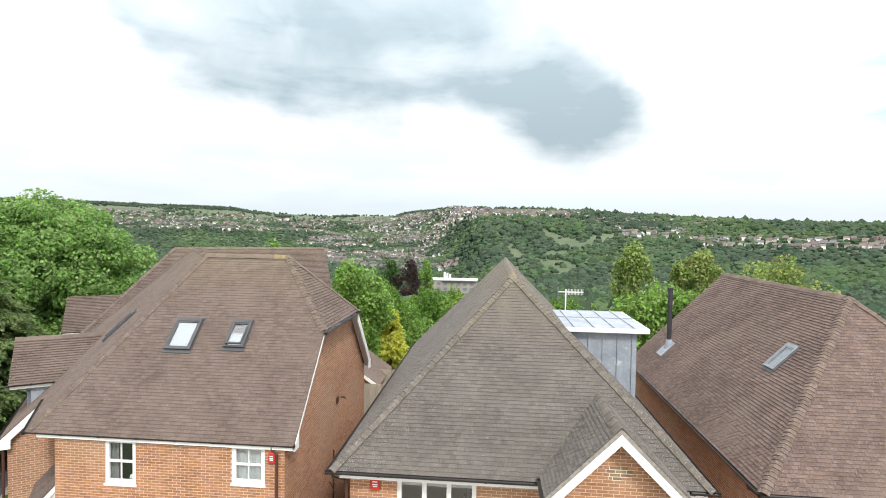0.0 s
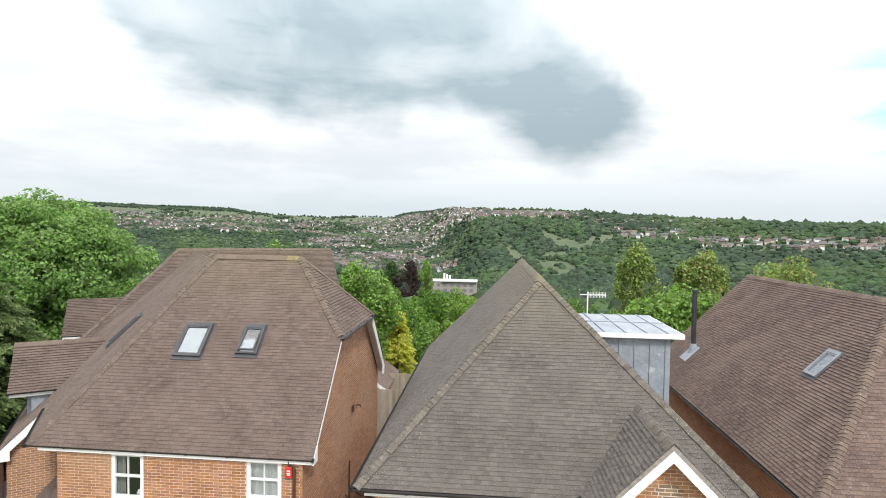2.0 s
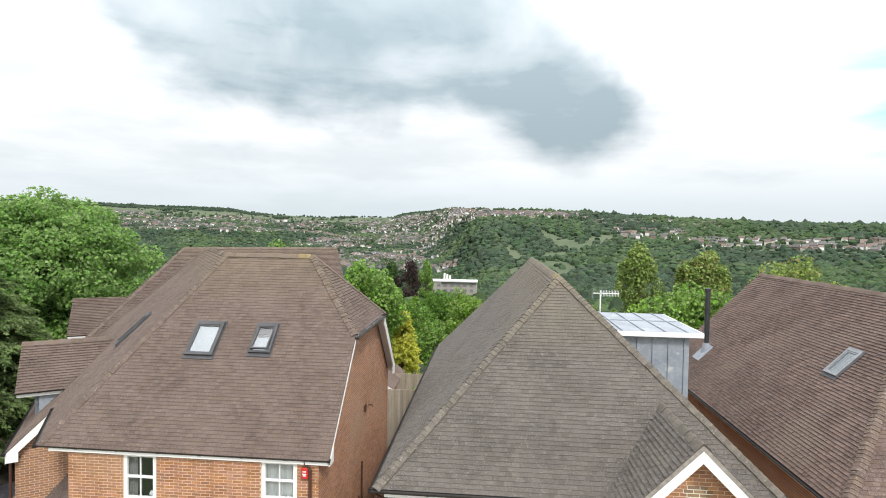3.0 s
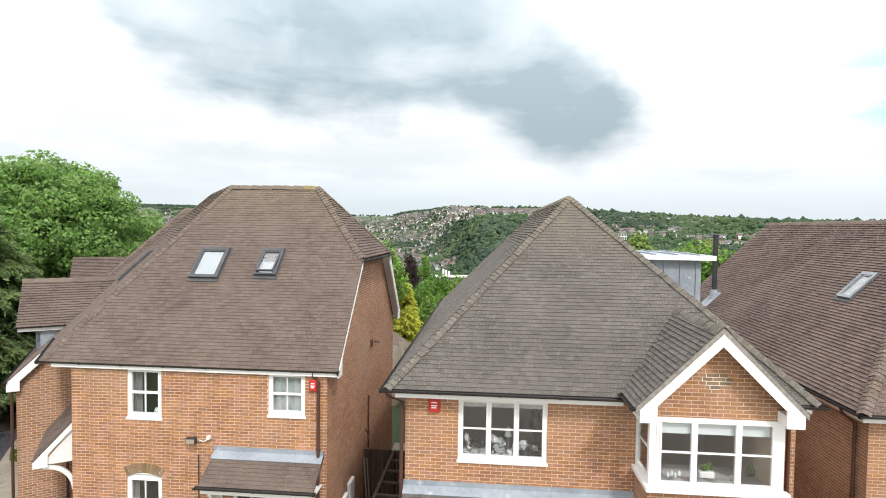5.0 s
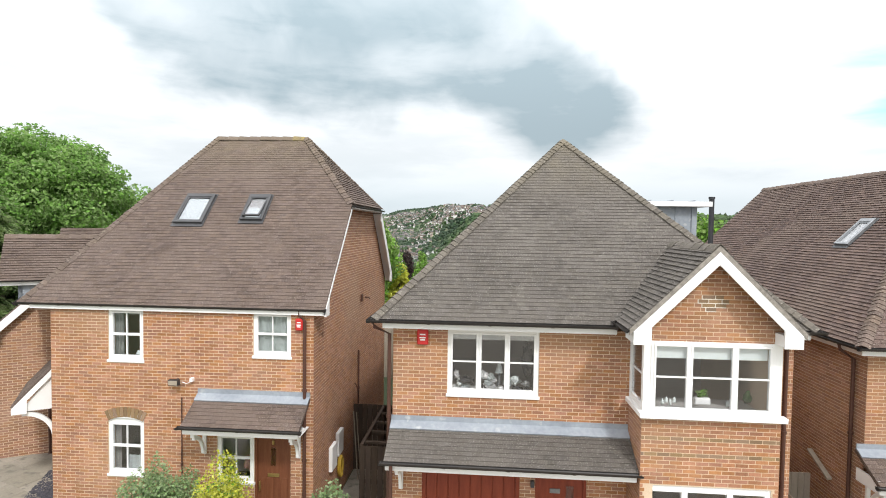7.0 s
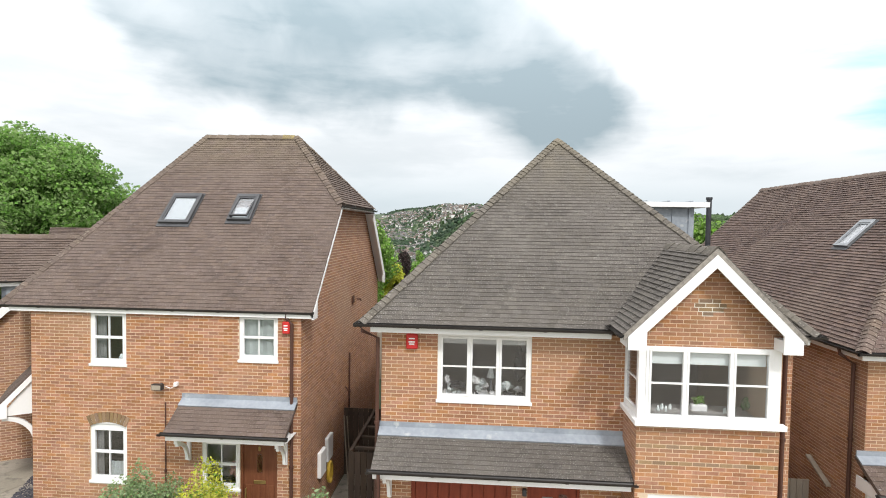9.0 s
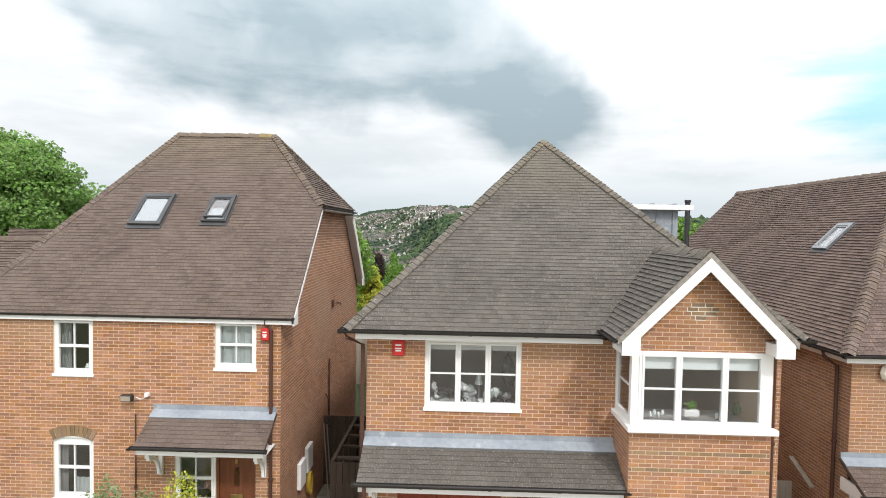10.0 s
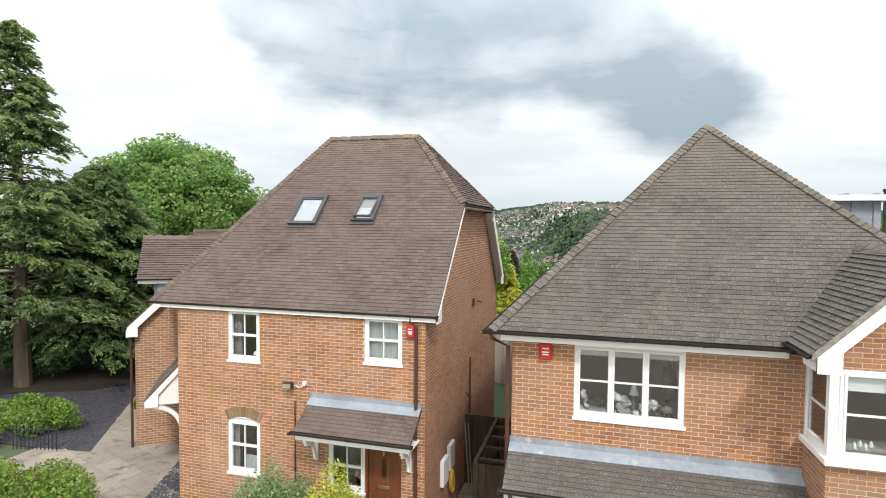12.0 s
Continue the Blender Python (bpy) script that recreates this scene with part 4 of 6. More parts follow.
# windows and door
window(house_a, wall_a, -7.05, -6.29, 3.69, 4.79, [1], "white sash-style window with grey curtains", 0.5, 1, thick_rail=0.05)
window(house_a, wall_a, -3.98, -3.20, 3.86, 4.80, [1], "white sash-style window with obscured panes", 0.5, 1, thick_rail=0.045)
window(house_a, wall_a, -7.07, -6.29, 1.31, 2.53, [1], "white sash-style window below a brick arch", 0.53, 1, thick_rail=0.05, head=0.06)
window(house_a, wall_a, -4.74, -3.96, 1.27, 2.29, [1], "white sash-style window beside the door", 0.5, 1, thick_rail=0.05)
curtain(house_a, -7.0, -6.80, 1.14, 3.75, 4.75)
curtain(house_a, -7.02, -6.88, 1.14, 1.36, 2.5)
curtain(house_a, -6.46, -6.33, 1.14, 3.75, 4.75)
curtain(house_a, -3.95, -3.24, 1.075, 3.92, 4.75, BLIND, "net_curtain")
curtain(house_a, -6.7, -6.33, 1.10, 1.36, 1.72, BLIND, "net_curtain")
for i in range(11):
    a = radians(66 + 48 * i / 10)
    c = Vector((-6.68, AY, 1.72))
    d = Vector((math.cos(a), 0, math.sin(a)))
    s = Vector((d.z, 0, -d.x))
    q = c + d * 0.84
    bm2 = bmesh.new()
    prism(bm2, [q - s * 0.032, q + s * 0.032, q + d * 0.205 + s * 0.036, q + d * 0.205 - s * 0.036], (0, -0.008, 0))
    part("arch_brick", bm2, BRICK_DARK, house_a)
part("arch_head", boxes((-7.06, -6.30, AY + 0.0, AY + 0.12, 2.53, 2.60)), WHITE, house_a)
door = part("door", boxes((-3.90, -3.25, AY + 0.06, AY + 0.11, 0.12, 2.24), bev=0.004), DOOR, house_a, "brown timber front door with a narrow glazed light")
part("frame", boxes((-3.95, -3.90, AY + 0.03, AY + 0.12, 0.1, 2.29), (-3.25, -3.20, AY + 0.03, AY + 0.12, 0.1, 2.29), (-3.90, -3.25, AY + 0.03, AY + 0.12, 2.24, 2.29)), DOOR, door)
part("glazing", boxes((-3.63, -3.52, AY + 0.045, AY + 0.06, 1.66, 2.04), bev=0.01), GLASS, door, "narrow glazed light")
for i in range(4):
    part("moulding", boxes((-3.86 + i * 0.155, -3.74 + i * 0.155, AY + 0.05, AY + 0.06, 0.25, 1.42), bev=0.004), DOOR, door)
part("letter_plate", boxes((-3.69, -3.45, AY + 0.04, AY + 0.058, 1.44, 1.51), bev=0.004), BRASS, door, "brass letter plate")
part("knocker", boxes((-3.60, -3.55, AY + 0.03, AY + 0.058, 2.10, 2.19), bev=0.01), BRASS, door)
part("handle", boxes((-3.86, -3.83, AY + 0.0, AY + 0.058, 1.15, 1.35), bev=0.008), BRASS, door)
lean_to(house_a, -5.12, -2.80, AY, 3.17, 0.30, 2.68, TILE_BROWN, (0.1, 2.2, 0.05, 0.5))
bracket(house_a, -4.98, AY, 2.45, 0.5, 0.56)
bracket(house_a, -3.02, AY, 2.45, 0.5, 0.56)
alarm_box(house_a, -3.09, AY, 4.70, 0.15, 0.24)
lamp = part("floodlight", boxes((-5.66, -5.44, AY - 0.20, AY - 0.10, 3.30, 3.42), bev=0.012), GUTTER, house_a, "black wall floodlight")
part("lens", boxes((-5.64, -5.46, AY - 0.206, AY - 0.199, 3.315, 3.405)), FENCE_PALE, lamp)
part("arm", boxes((-5.57, -5.53, AY - 0.10, AY, 3.34, 3.40)), DARK_METAL, lamp)
part("sensor", boxes((-5.26, -5.20, AY - 0.10, AY, 3.36, 3.44), bev=0.01), WHITE, lamp, "white movement sensor")
bm = bmesh.new()
tube(bm, [(-5.44, AY - 0.06, 3.35), (-5.35, AY - 0.04, 3.31), (-5.25, AY - 0.04, 3.36)], 0.008, 6)
part("cable", bm, WHITE, lamp)
# side porch of the wing
roof_slope(house_a, [wing(-7.12, 8.4, 2.58), wing(-7.12, 6.15, 2.58), wing(CU, 6.15, 3.44), wing(CU, 8.4, 3.44)], TILE_BROWN, name="porch_slope", label="small porch roof with white barge")
barge(house_a, wing(-7.12, 6.16, 2.56), wing(CU, 6.16, 3.42), 0.10, wing(0, -1, 0), 0.13)
bm = bmesh.new()
prism(bm, [wing(-6.98, 6.20, 2.46), wing(CU, 6.20, 2.46), wing(CU, 6.20, 3.30)], Vector(wing(0, 0.05, 0)))
part("porch_gable", bm, WHITE, house_a, "white boarded porch gable")
bm = bmesh.new()
arc = [[(CU - 0.62 + rr * math.cos(math.pi / 2 * i / 10), 1.80 + rr * 1.05 * math.sin(math.pi / 2 * i / 10)) for i in range(11)] for rr in (0.53, 0.62)]
prism(bm, [wing(a, 6.22, b) for a, b in arc[0]] + [wing(a, 6.22, b) for a, b in arc[1][::-1]], Vector(wing(0, 0.06, 0)))
part("porch_brace", bm, WHITE, house_a, "white curved porch brace")
downpipe(house_a, [wing(-6.75, 8.64, 2.6), wing(-6.75, 8.64, 2.4), wing(-6.75, 8.64, GA)], 0.03)

# flank fittings: gas and meter boxes, pipes
part("meter_box", boxes((-2.735, -2.65, 2.05, 2.45, 1.10, 1.65), bev=0.01), WHITE, house_a, "white meter box")
part("meter_box", boxes((-2.735, -2.65, 2.60, 3.0, 1.22, 1.77), bev=0.01), WHITE, house_a, "white meter box")
downpipe(house_a, [(-2.69, 4.65, 3.25), (-2.69, 4.65, 3.0), (-2.69, 4.65, 1.8)], 0.022)
bm = bmesh.new()
tube(bm, [(-2.70, 4.3, 2.45), (-2.62, 4.32, 2.3), (-2.69, 4.62, 2.05)], 0.018, 6)
part("branch_pipe", bm, PIPE, house_a)
part("vent", boxes((-2.732, -2.70, 5.0, 5.18, 4.5, 4.68)), PIPE, house_a)
bm = bmesh.new()
tube(bm, [(-2.72, 5.5, 4.55), (-2.6, 5.5, 4.55), (-2.6, 5.5, 4.50)], 0.02, 6)
part("overflow", bm, PIPE, house_a)


# ---- house B: front gable over a square bay ----
house_b = thing("house", "detached orange brick house with grey-brown pyramid roof and gabled bay", "house", "houses in a row")
BZ, BR = 4.95, 8.60
bL, bR, bf, bb = (-1.29, -0.30, BZ), (6.05, -0.30, BZ), (2.38, 3.30, BR), (2.40, 12.1, BR)
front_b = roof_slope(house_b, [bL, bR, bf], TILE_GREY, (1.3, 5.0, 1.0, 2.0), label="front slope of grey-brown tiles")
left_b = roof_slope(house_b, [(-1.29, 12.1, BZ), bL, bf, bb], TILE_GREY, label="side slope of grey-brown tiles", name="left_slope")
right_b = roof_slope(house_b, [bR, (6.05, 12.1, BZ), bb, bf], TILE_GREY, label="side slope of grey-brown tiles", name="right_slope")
roof_b = part("hip_cap", boxes((2.34, 2.42, 3.3, 12.0, BR - 0.12, BR - 0.02)), HIP_TAN, house_b, "weathered tan hip and ridge tiles")
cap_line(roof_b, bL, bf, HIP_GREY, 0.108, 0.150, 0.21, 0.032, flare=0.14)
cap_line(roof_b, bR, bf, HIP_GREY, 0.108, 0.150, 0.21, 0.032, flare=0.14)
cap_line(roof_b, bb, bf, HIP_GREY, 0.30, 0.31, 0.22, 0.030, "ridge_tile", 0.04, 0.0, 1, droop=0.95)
# gable over the bay
GX, GZ, GY = 4.15, 6.32, -1.06
HW = 1.30
for s in (-1, 1):
    c = [(GX + s * HW, 1.4, GZ - HW), (GX + s * HW, GY, GZ - HW), (GX, GY, GZ), (GX, 1.4, GZ)]
    roof_slope(house_b, c if s < 0 else [c[1], c[0], c[3], c[2]], TILE_GREY, name="gable_slope", label="gable slope of grey-brown tiles")
    barge(house_b, (GX + s * (HW - 0.06), GY + 0.02, GZ - HW - 0.03), (GX, GY + 0.02, GZ - 0.09), 0.138, (0, -1, 0), 0.196)
    barge(house_b, (GX + s * HW, GY + 0.026, GZ - HW + 0.004), (GX, GY + 0.026, GZ + 0.004), 0.062, (0, -1, 0), 0, "verge_mortar", VERGE, "pale mortar under the verge tiles")
    xo, xi = GX + s * (HW - 0.065), GX + s * (HW - 0.325)
    part("barge_return", boxes((min(xo, xi), max(xo, xi), GY + 0.022, -0.79 + (0.5 if s > 0 else 0.2), GZ - HW - 0.208, GZ - HW - 0.03)), WHITE, house_b, "white boxed foot of the verge")
cap_line(roof_b, (GX, GY, GZ - 0.01), (GX, 1.2, GZ - 0.01), HIP_GREY, 0.30, 0.31, 0.22, 0.030, "ridge_tile", 0.04, droop=0.95)

wall_b = Plane((0, 0, 0), (1, 0, 0), (0, 0, 1))
GB = -0.6
brick_wall(house_b, "front_wall", wall_b, [(-0.97, GB), (3.15, GB), (3.15, 4.80), (-0.97, 4.80)], [(0.0, 1.605, 3.55, 4.75), (-0.43, 1.31, 0.0, 2.24), (1.58, 2.47, 0.0, 2.24)], near=(-0.9, 3.1, 3.25, 4.5), label="orange brick wall with pale mortar")
brick_wall(house_b, "front_wall_end", Plane((0, 0, 0), (1, 0, 0), (0, 0, 1)), [(5.26, GB), (5.84, GB), (5.84, 4.80), (5.26, 4.80)])
bay = Plane((0, -0.78, 0), (1, 0, 0), (0, 0, 1))
brick_wall(house_b, "bay_wall", bay, [(3.15, GB), (5.26, GB), (5.26, 3.62), (3.15, 3.62)], [(3.22, 5.18, 0.9, 2.50)], near=(3.2, 5.2, 2.55, 3.5), dark_rows=(2.973, 3.231), label="orange brick bay wall with two dark courses")
brick_wall(house_b, "bay_gable", bay, [(3.15, 4.80), (5.26, 4.80), (5.26, 5.12), (4.16, 6.20), (3.15, 5.20)], near=(3.2, 5.2, 4.82, 5.8), label="orange brick gable with a stained patch")
brick_wall(house_b, "bay_side", Plane((3.15, 0, 0), (0, -1, 0), (0, 0, 1)), [(0.0, GB), (0.78, GB), (0.78, 3.62), (0.0, 3.62)], mat=BRICK_SIDE, thick=0.2)
brick_wall(house_b, "bay_side", Plane((5.26, 0, 0), (0, 1, 0), (0, 0, 1)), [(-0.78, GB), (0.0, GB), (0.0, 5.1), (-0.78, 5.1)], mat=BRICK_SIDE, thick=0.1)
flank_b = Plane((5.84, 0, 0), (0, 1, 0), (0, 0, 1))
brick_wall(house_b, "flank_wall", flank_b, [(0, GB), (12, GB), (12, 4.8), (0, 4.8)], mat=BRICK_SIDE)
brick_wall(house_b, "flank_wall", Plane((-0.97, 0, 0), (0, -1, 0), (0, 0, 1)), [(-12, GB), (0, GB), (0, 4.8), (-12, 4.8)], mat=BRICK_SIDE)
bm = bmesh.new()
prism(bm, [(-0.97, 11.76, GB), (5.84, 11.76, GB), (5.84, 11.76, 4.9), (2.4, 11.76, 8.4), (-0.97, 11.76, 4.9)], (0, 0.24, 0))
part("back_wall", bm, MORTAR, house_b)
interior(house_b, -0.72, 5.59, 0.25, 11.7, (0.1, 2.6, 4.84), 3.2)
part("bay_floor", boxes((3.36, 5.14, -0.52, 0.24, 2.6, 3.60), (3.2, 5.2, -0.70, 0.24, 4.84, 4.9)), ROOM, house_b)
# stained patch on the gable: darkened bricks with lime bloom on their joints
for row, spans in ((85, ((4.02, 0.188), (4.22, 0.12))), (84, ((3.96, 0.15), (4.12, 0.188), (4.32, 0.10))), (83, ((4.02, 0.188), (4.22, 0.16))), (82, ((4.08, 0.15),))):
    for x, w in spans:
        part("stained_brick", boxes((x, x + w, -0.7895, -0.78, row * COURSE + 0.006, row * COURSE + 0.0585)), BRICK_DARK, house_b)
        part("lime_bloom", boxes((x - 0.012, x + w, -0.7890, -0.78, row * COURSE - 0.006, row * COURSE + 0.0055)), CREAM, house_b)
        part("lime_bloom", boxes((x - 0.012, x - 0.001, -0.7890, -0.78, row * COURSE + 0.006, row * COURSE + 0.058)), CREAM, house_b)
# eaves
for x0, x1 in ((-1.12, 2.86), (5.50, 5.95)):
    part("fascia", boxes((x0, x1, -0.26, -0.235, BZ - 0.165, BZ - 0.05)), WHITE, house_b, "white fascia board")
part("soffit", boxes((-1.12, 2.86, -0.234, -0.008, BZ - 0.165, BZ - 0.15)), WHITE, house_b)
gutter(house_b, (-1.36, -0.34, BZ - 0.01), (2.83, -0.34, BZ - 0.01))
gutter(house_b, (5.62, -0.34, BZ - 0.01), (6.12, -0.34, BZ - 0.01))
gutter(house_b, (-1.34, 12, BZ - 0.01), (-1.34, -0.3, BZ - 0.01))
gutter(house_b, (6.10, -0.3, BZ - 0.01), (6.10, 12, BZ - 0.01))
gutter(house_b, (GX - HW - 0.05, -0.3, GZ - HW), (GX - HW - 0.05, GY, GZ - HW), 0.045)
downpipe(house_b, [(-1.28, -0.30, BZ - 0.06), (-1.26, -0.28, BZ - 0.14), (-1.03, -0.06, BZ - 0.30), (-1.03, -0.06, GB)])
downpipe(house_b, [(5.70, -0.30, BZ - 0.06), (5.70, -0.05, BZ - 0.30), (5.70, -0.05, GB)])
# windows
window(house_b, wall_b, 0.0, 1.605, 3.55, 4.75, [1, 1, 1], "white three-light casement window", 0.5)
bw = window(house_b, Plane((0, -0.80, 0), (1, 0, 0), (0, 0, 1)), 3.26, 5.13, 3.68, 4.81, [0.8, 1, 0.8], "white three-light bay window with blinds", 0.5, recess=0.0, sill=False, fr=0.045)
for row in ((3.15, 3.26, -0.80, -0.70, 3.68, 4.81), (5.13, 5.24, -0.80, -0.70, 3.68, 4.81), (3.15, 3.22, -0.06, 0.0, 3.68, 4.81)):
    part("corner_post", boxes(row), WHITE, bw)
part("side_frame", boxes((3.16, 3.21, -0.70, -0.06, 3.68, 3.78), (3.16, 3.21, -0.70, -0.06, 4.70, 4.81), (3.17, 3.20, -0.70, -0.06, 4.23, 4.255)), WHITE, bw)
part("pane", boxes((3.18, 3.19, -0.70, -0.06, 3.78, 4.23), (3.18, 3.19, -0.70, -0.06, 4.255, 4.70)), GLASS, bw, "clear reflective glass").visible_shadow = False
part("sill", boxes((3.09, 5.31, -0.90, -0.77, 3.60, 3.68), (3.09, 3.17, -0.77, 0.0, 3.60, 3.68), bev=0.006), WHITE, bw)
for x0, x1 in ((3.36, 3.80), (3.88, 4.48), (4.56, 5.02)):
    part("roller_blind", boxes((x0 - 0.03, x1 + 0.03, -0.735, -0.728, 4.53, 4.76)), BLIND, house_b, "pale roller blind, half drawn")
window(house_b, bay, 3.22, 5.18, 0.9, 2.50, [0.8, 1, 0.8], "white ground-floor bay window", 0.7, fr=0.075)
for i in range(3):
    part("roller_blind", boxes((0.09 + i * 0.5, 0.53 + i * 0.5, 0.06, 0.066, 4.57, 4.68)), CURTAIN, house_b, "grey roller blind, rolled up")
# canopy, garage door, front door
lean_to(house_b, -0.99, 3.14, 0.0, 3.14, -0.75, 2.66, TILE_GREY, (0.2, 3.9, 0.05, 0.5))
bracket(house_b, -0.80, 0.0, 2.48, 0.6, 0.62)
downpipe(house_b, [(-0.86, -0.79, 2.62), (-0.86, -0.79, 2.5), (-0.86, -0.79, GB)], 0.03)
gd = part("garage_door", boxes((-0.40, 1.28, 0.05, 0.10, 0.0, 2.20)), GARAGE, house_b, "red-brown panelled timber garage door")
part("frame", boxes((-0.43, -0.36, 0.02, 0.12, 0.0, 2.24), (1.24, 1.31, 0.02, 0.12, 0.0, 2.24), (-0.36, 1.24, 0.02, 0.12, 2.18, 2.24)), GARAGE, gd)
for i in range(8):
    part("board", boxes((-0.35 + i * 0.198, -0.165 + i * 0.198, 0.034, 0.05, 0.05, 2.16), bev=0.006), GARAGE, gd)
fd = part("door", boxes((1.63, 2.42, 0.05, 0.10, 0.0, 2.20), bev=0.004), GARAGE, house_b, "red-brown timber front door")
part("frame", boxes((1.58, 1.63, 0.02, 0.12, 0, 2.24), (2.42, 2.47, 0.02, 0.12, 0, 2.24), (1.63, 2.42, 0.02, 0.12, 2.20, 2.24)), GARAGE, fd)
part("plate", boxes((1.84, 2.02, 0.035, 0.05, 1.88, 1.96)), STEEL, fd, "small pale plate")
part("glazing", boxes((2.12, 2.26, 0.042, 0.05, 1.3, 2.02)), GLASS, fd)
wl = part("wall_lamp", boxes((1.49, 1.56, -0.11, -0.04, 2.02, 2.14), bev=0.012), DARK_METAL, house_b, "small black wall lamp")
part("arm", boxes((1.51, 1.54, -0.04, 0.0, 2.06, 2.10)), DARK_METAL, wl)
alarm_box(house_b, -0.54, 0.0, 4.74)
# lead box dormer on the far slope
dm = part("dormer_cheek", boxes((3.2, 5.78, 4.32, 7.1, 5.3, 7.06)), LEAD, house_b, "lead-clad box dormer with standing seams")
for i in range(6):
    part("seam", boxes((3.75 + i * 0.38, 3.775 + i * 0.38, 4.295, 4.32, 5.35, 7.04)), LEAD, dm)
dr = part("dormer_roof", boxes((3.3, 6.03, 4.16, 7.25, 7.14, 7.18), bev=0.01), LEAD, house_b, "flat lead roof with rolled seams")
part("fascia", boxes((3.4, 6.03, 4.13, 4.16, 7.06, 7.175), (6.03, 6.06, 4.13, 7.25, 7.06, 7.175)), WHITE, dr)
part("soffit", boxes((3.4, 6.03, 4.16, 7.25, 7.062, 7.138)), WHITE, dr)
for i in range(5):
    bm = bmesh.new()
    tube(bm, [(3.6 + i * 0.52, 4.17, 7.19), (3.6 + i * 0.52, 7.24, 7.19)], 0.022, 6)
    part("seam", bm, LEAD, dr)
part("seam", boxes((3.4, 6.03, 5.75, 5.80, 7.18, 7.205)), LEAD, dr)
for ob in (dm, dr):
    ob.location = (-0.10, -0.36, 0.065)
# television aerial
aerial = part("aerial", boxes((4.415, 4.455, 8.6, 8.64, 6.2, 7.72)), WHITE, house_b, "grey television aerial on a pole")
part("boom", boxes((4.15, 5.05, 8.60, 8.63, 7.615, 7.645)), WHITE, aerial)
for i in range(13):
    part("rod", boxes((4.42 + i * 0.05, 4.432 + i * 0.05, 8.605, 8.62, 7.53, 7.73)), WHITE, aerial)
part("reflector", boxes((4.15, 4.17, 8.5, 8.72, 7.45, 7.80)), STEEL, aerial)

# ---- house C ----
house_c = thing("house", "detached orange brick house with red-brown hipped roof", "house", "houses in a row")
CZ, CR = 4.50, 8.17
cL, cR2, cf, cb = (7.40, 0.72, CZ), (14.8, 0.72, CZ), (11.10, 4.25, CR), (11.08, 11.9, CR)
roof_slope(house_c, [cL, cR2, cf], TILE_RED, (0.2, 3.5, 0.1, 1.6), label="front slope of brown tiles")
left_c = roof_slope(house_c, [(7.40, 11.9, CZ), cL, cf, cb], TILE_RED, (6.5, 11.0, 1.0, 2.2), label="side slope of red-brown tiles", name="left_slope")
roof_slope(house_c, [cR2, (14.8, 11.9, CZ), cb, cf], TILE_RED, name="right_slope")
roof_c = part("hip_cap", boxes((11.05, 11.15, 4.3, 11.8, CR - 0.12, CR - 0.02)), HIP_TAN, house_c, "weathered tan hip and ridge tiles")
cap_line(roof_c, cL, cf, HIP_RED, 0.108, 0.150, 0.21, 0.032, flare=0.14)
cap_line(roof_c, cR2, cf, HIP_RED, 0.108, 0.150, 0.21, 0.032, flare=0.14)
cap_line(roof_c, cb, cf, HIP_RED, 0.30, 0.31, 0.22, 0.030, "ridge_tile", 0.04, droop=0.95)
wall_c = Plane((0, 1.0, 0), (1, 0, 0), (0, 0, 1))
GC = -0.9
brick_wall(house_c, "front_wall", wall_c, [(7.70, GC), (14.5, GC), (14.5, 4.35), (7.70, 4.35)], [(8.78, 10.42, 3.06, 4.28), (8.2, 10.4, -0.45, 1.75)], near=(7.7, 10.5, 2.7, 4.3), label="orange brick wall with pale mortar")
brick_wall(house_c, "flank_wall", Plane((7.70, 0, 0), (0, -1, 0), (0, 0, 1)), [(-11.7, GC), (-1.0, GC), (-1.0, 4.35), (-11.7, 4.35)], mat=BRICK_SIDE, label="shaded brick flank wall")
part("back_wall", boxes((7.94, 14.5, 11.46, 11.7, GC, 4.35), (14.26, 14.5, 1.24, 11.46, GC, 4.35)), MORTAR, house_c)
bm = bmesh.new()
prism(bm, [(7.7, 11.46, 4.35), (14.5, 11.46, 4.35), (11.1, 11.46, 7.9)], (0, 0.24, 0))
part("back_gable", bm, MORTAR, house_c)
interior(house_c, 7.95, 14.25, 1.25, 11.4, (-0.3, 2.2, 4.34), 3.8)
part("fascia", boxes((7.46, 14.7, 0.76, 0.785, CZ - 0.165, CZ - 0.05)), WHITE, house_c, "white fascia board")
part("fascia", boxes((7.434, 7.459, 0.76, 11.8, CZ - 0.165, CZ - 0.05)), WHITE, house_c, "white fascia board")
part("soffit", boxes((7.47, 14.6, 0.786, 0.99, CZ - 0.165, CZ - 0.15), (7.466, 7.69, 0.99, 11.7, CZ - 0.165, CZ - 0.15)), WHITE, house_c)
gutter(house_c, (7.33, 0.68, CZ - 0.01), (14.8, 0.68, CZ - 0.01))
gutter(house_c, (7.35, 11.9, CZ - 0.01), (7.35, 0.70, CZ - 0.01))
downpipe(house_c, [(7.36, 1.28, CZ - 0.06), (7.38, 1.28, CZ - 0.16), (7.63, 1.28, CZ - 0.34), (7.63, 1.28, GC)])
window(house_c, wall_c, 8.78, 10.42, 3.06, 4.28, [1, 1, 1], "white three-light casement window", 0.5)
for i in range(3):
    part("roller_blind", boxes((8.87 + i * 0.51, 9.32 + i * 0.51, 1.06, 1.066, 4.12, 4.22)), CURTAIN, house_c, "grey roller blind, rolled up")
lean_to(house_c, 7.55, 14.4, 1.0, 2.60, 0.35, 2.14, TILE_BROWN, (0.1, 3.0, 0.05, 0.5))
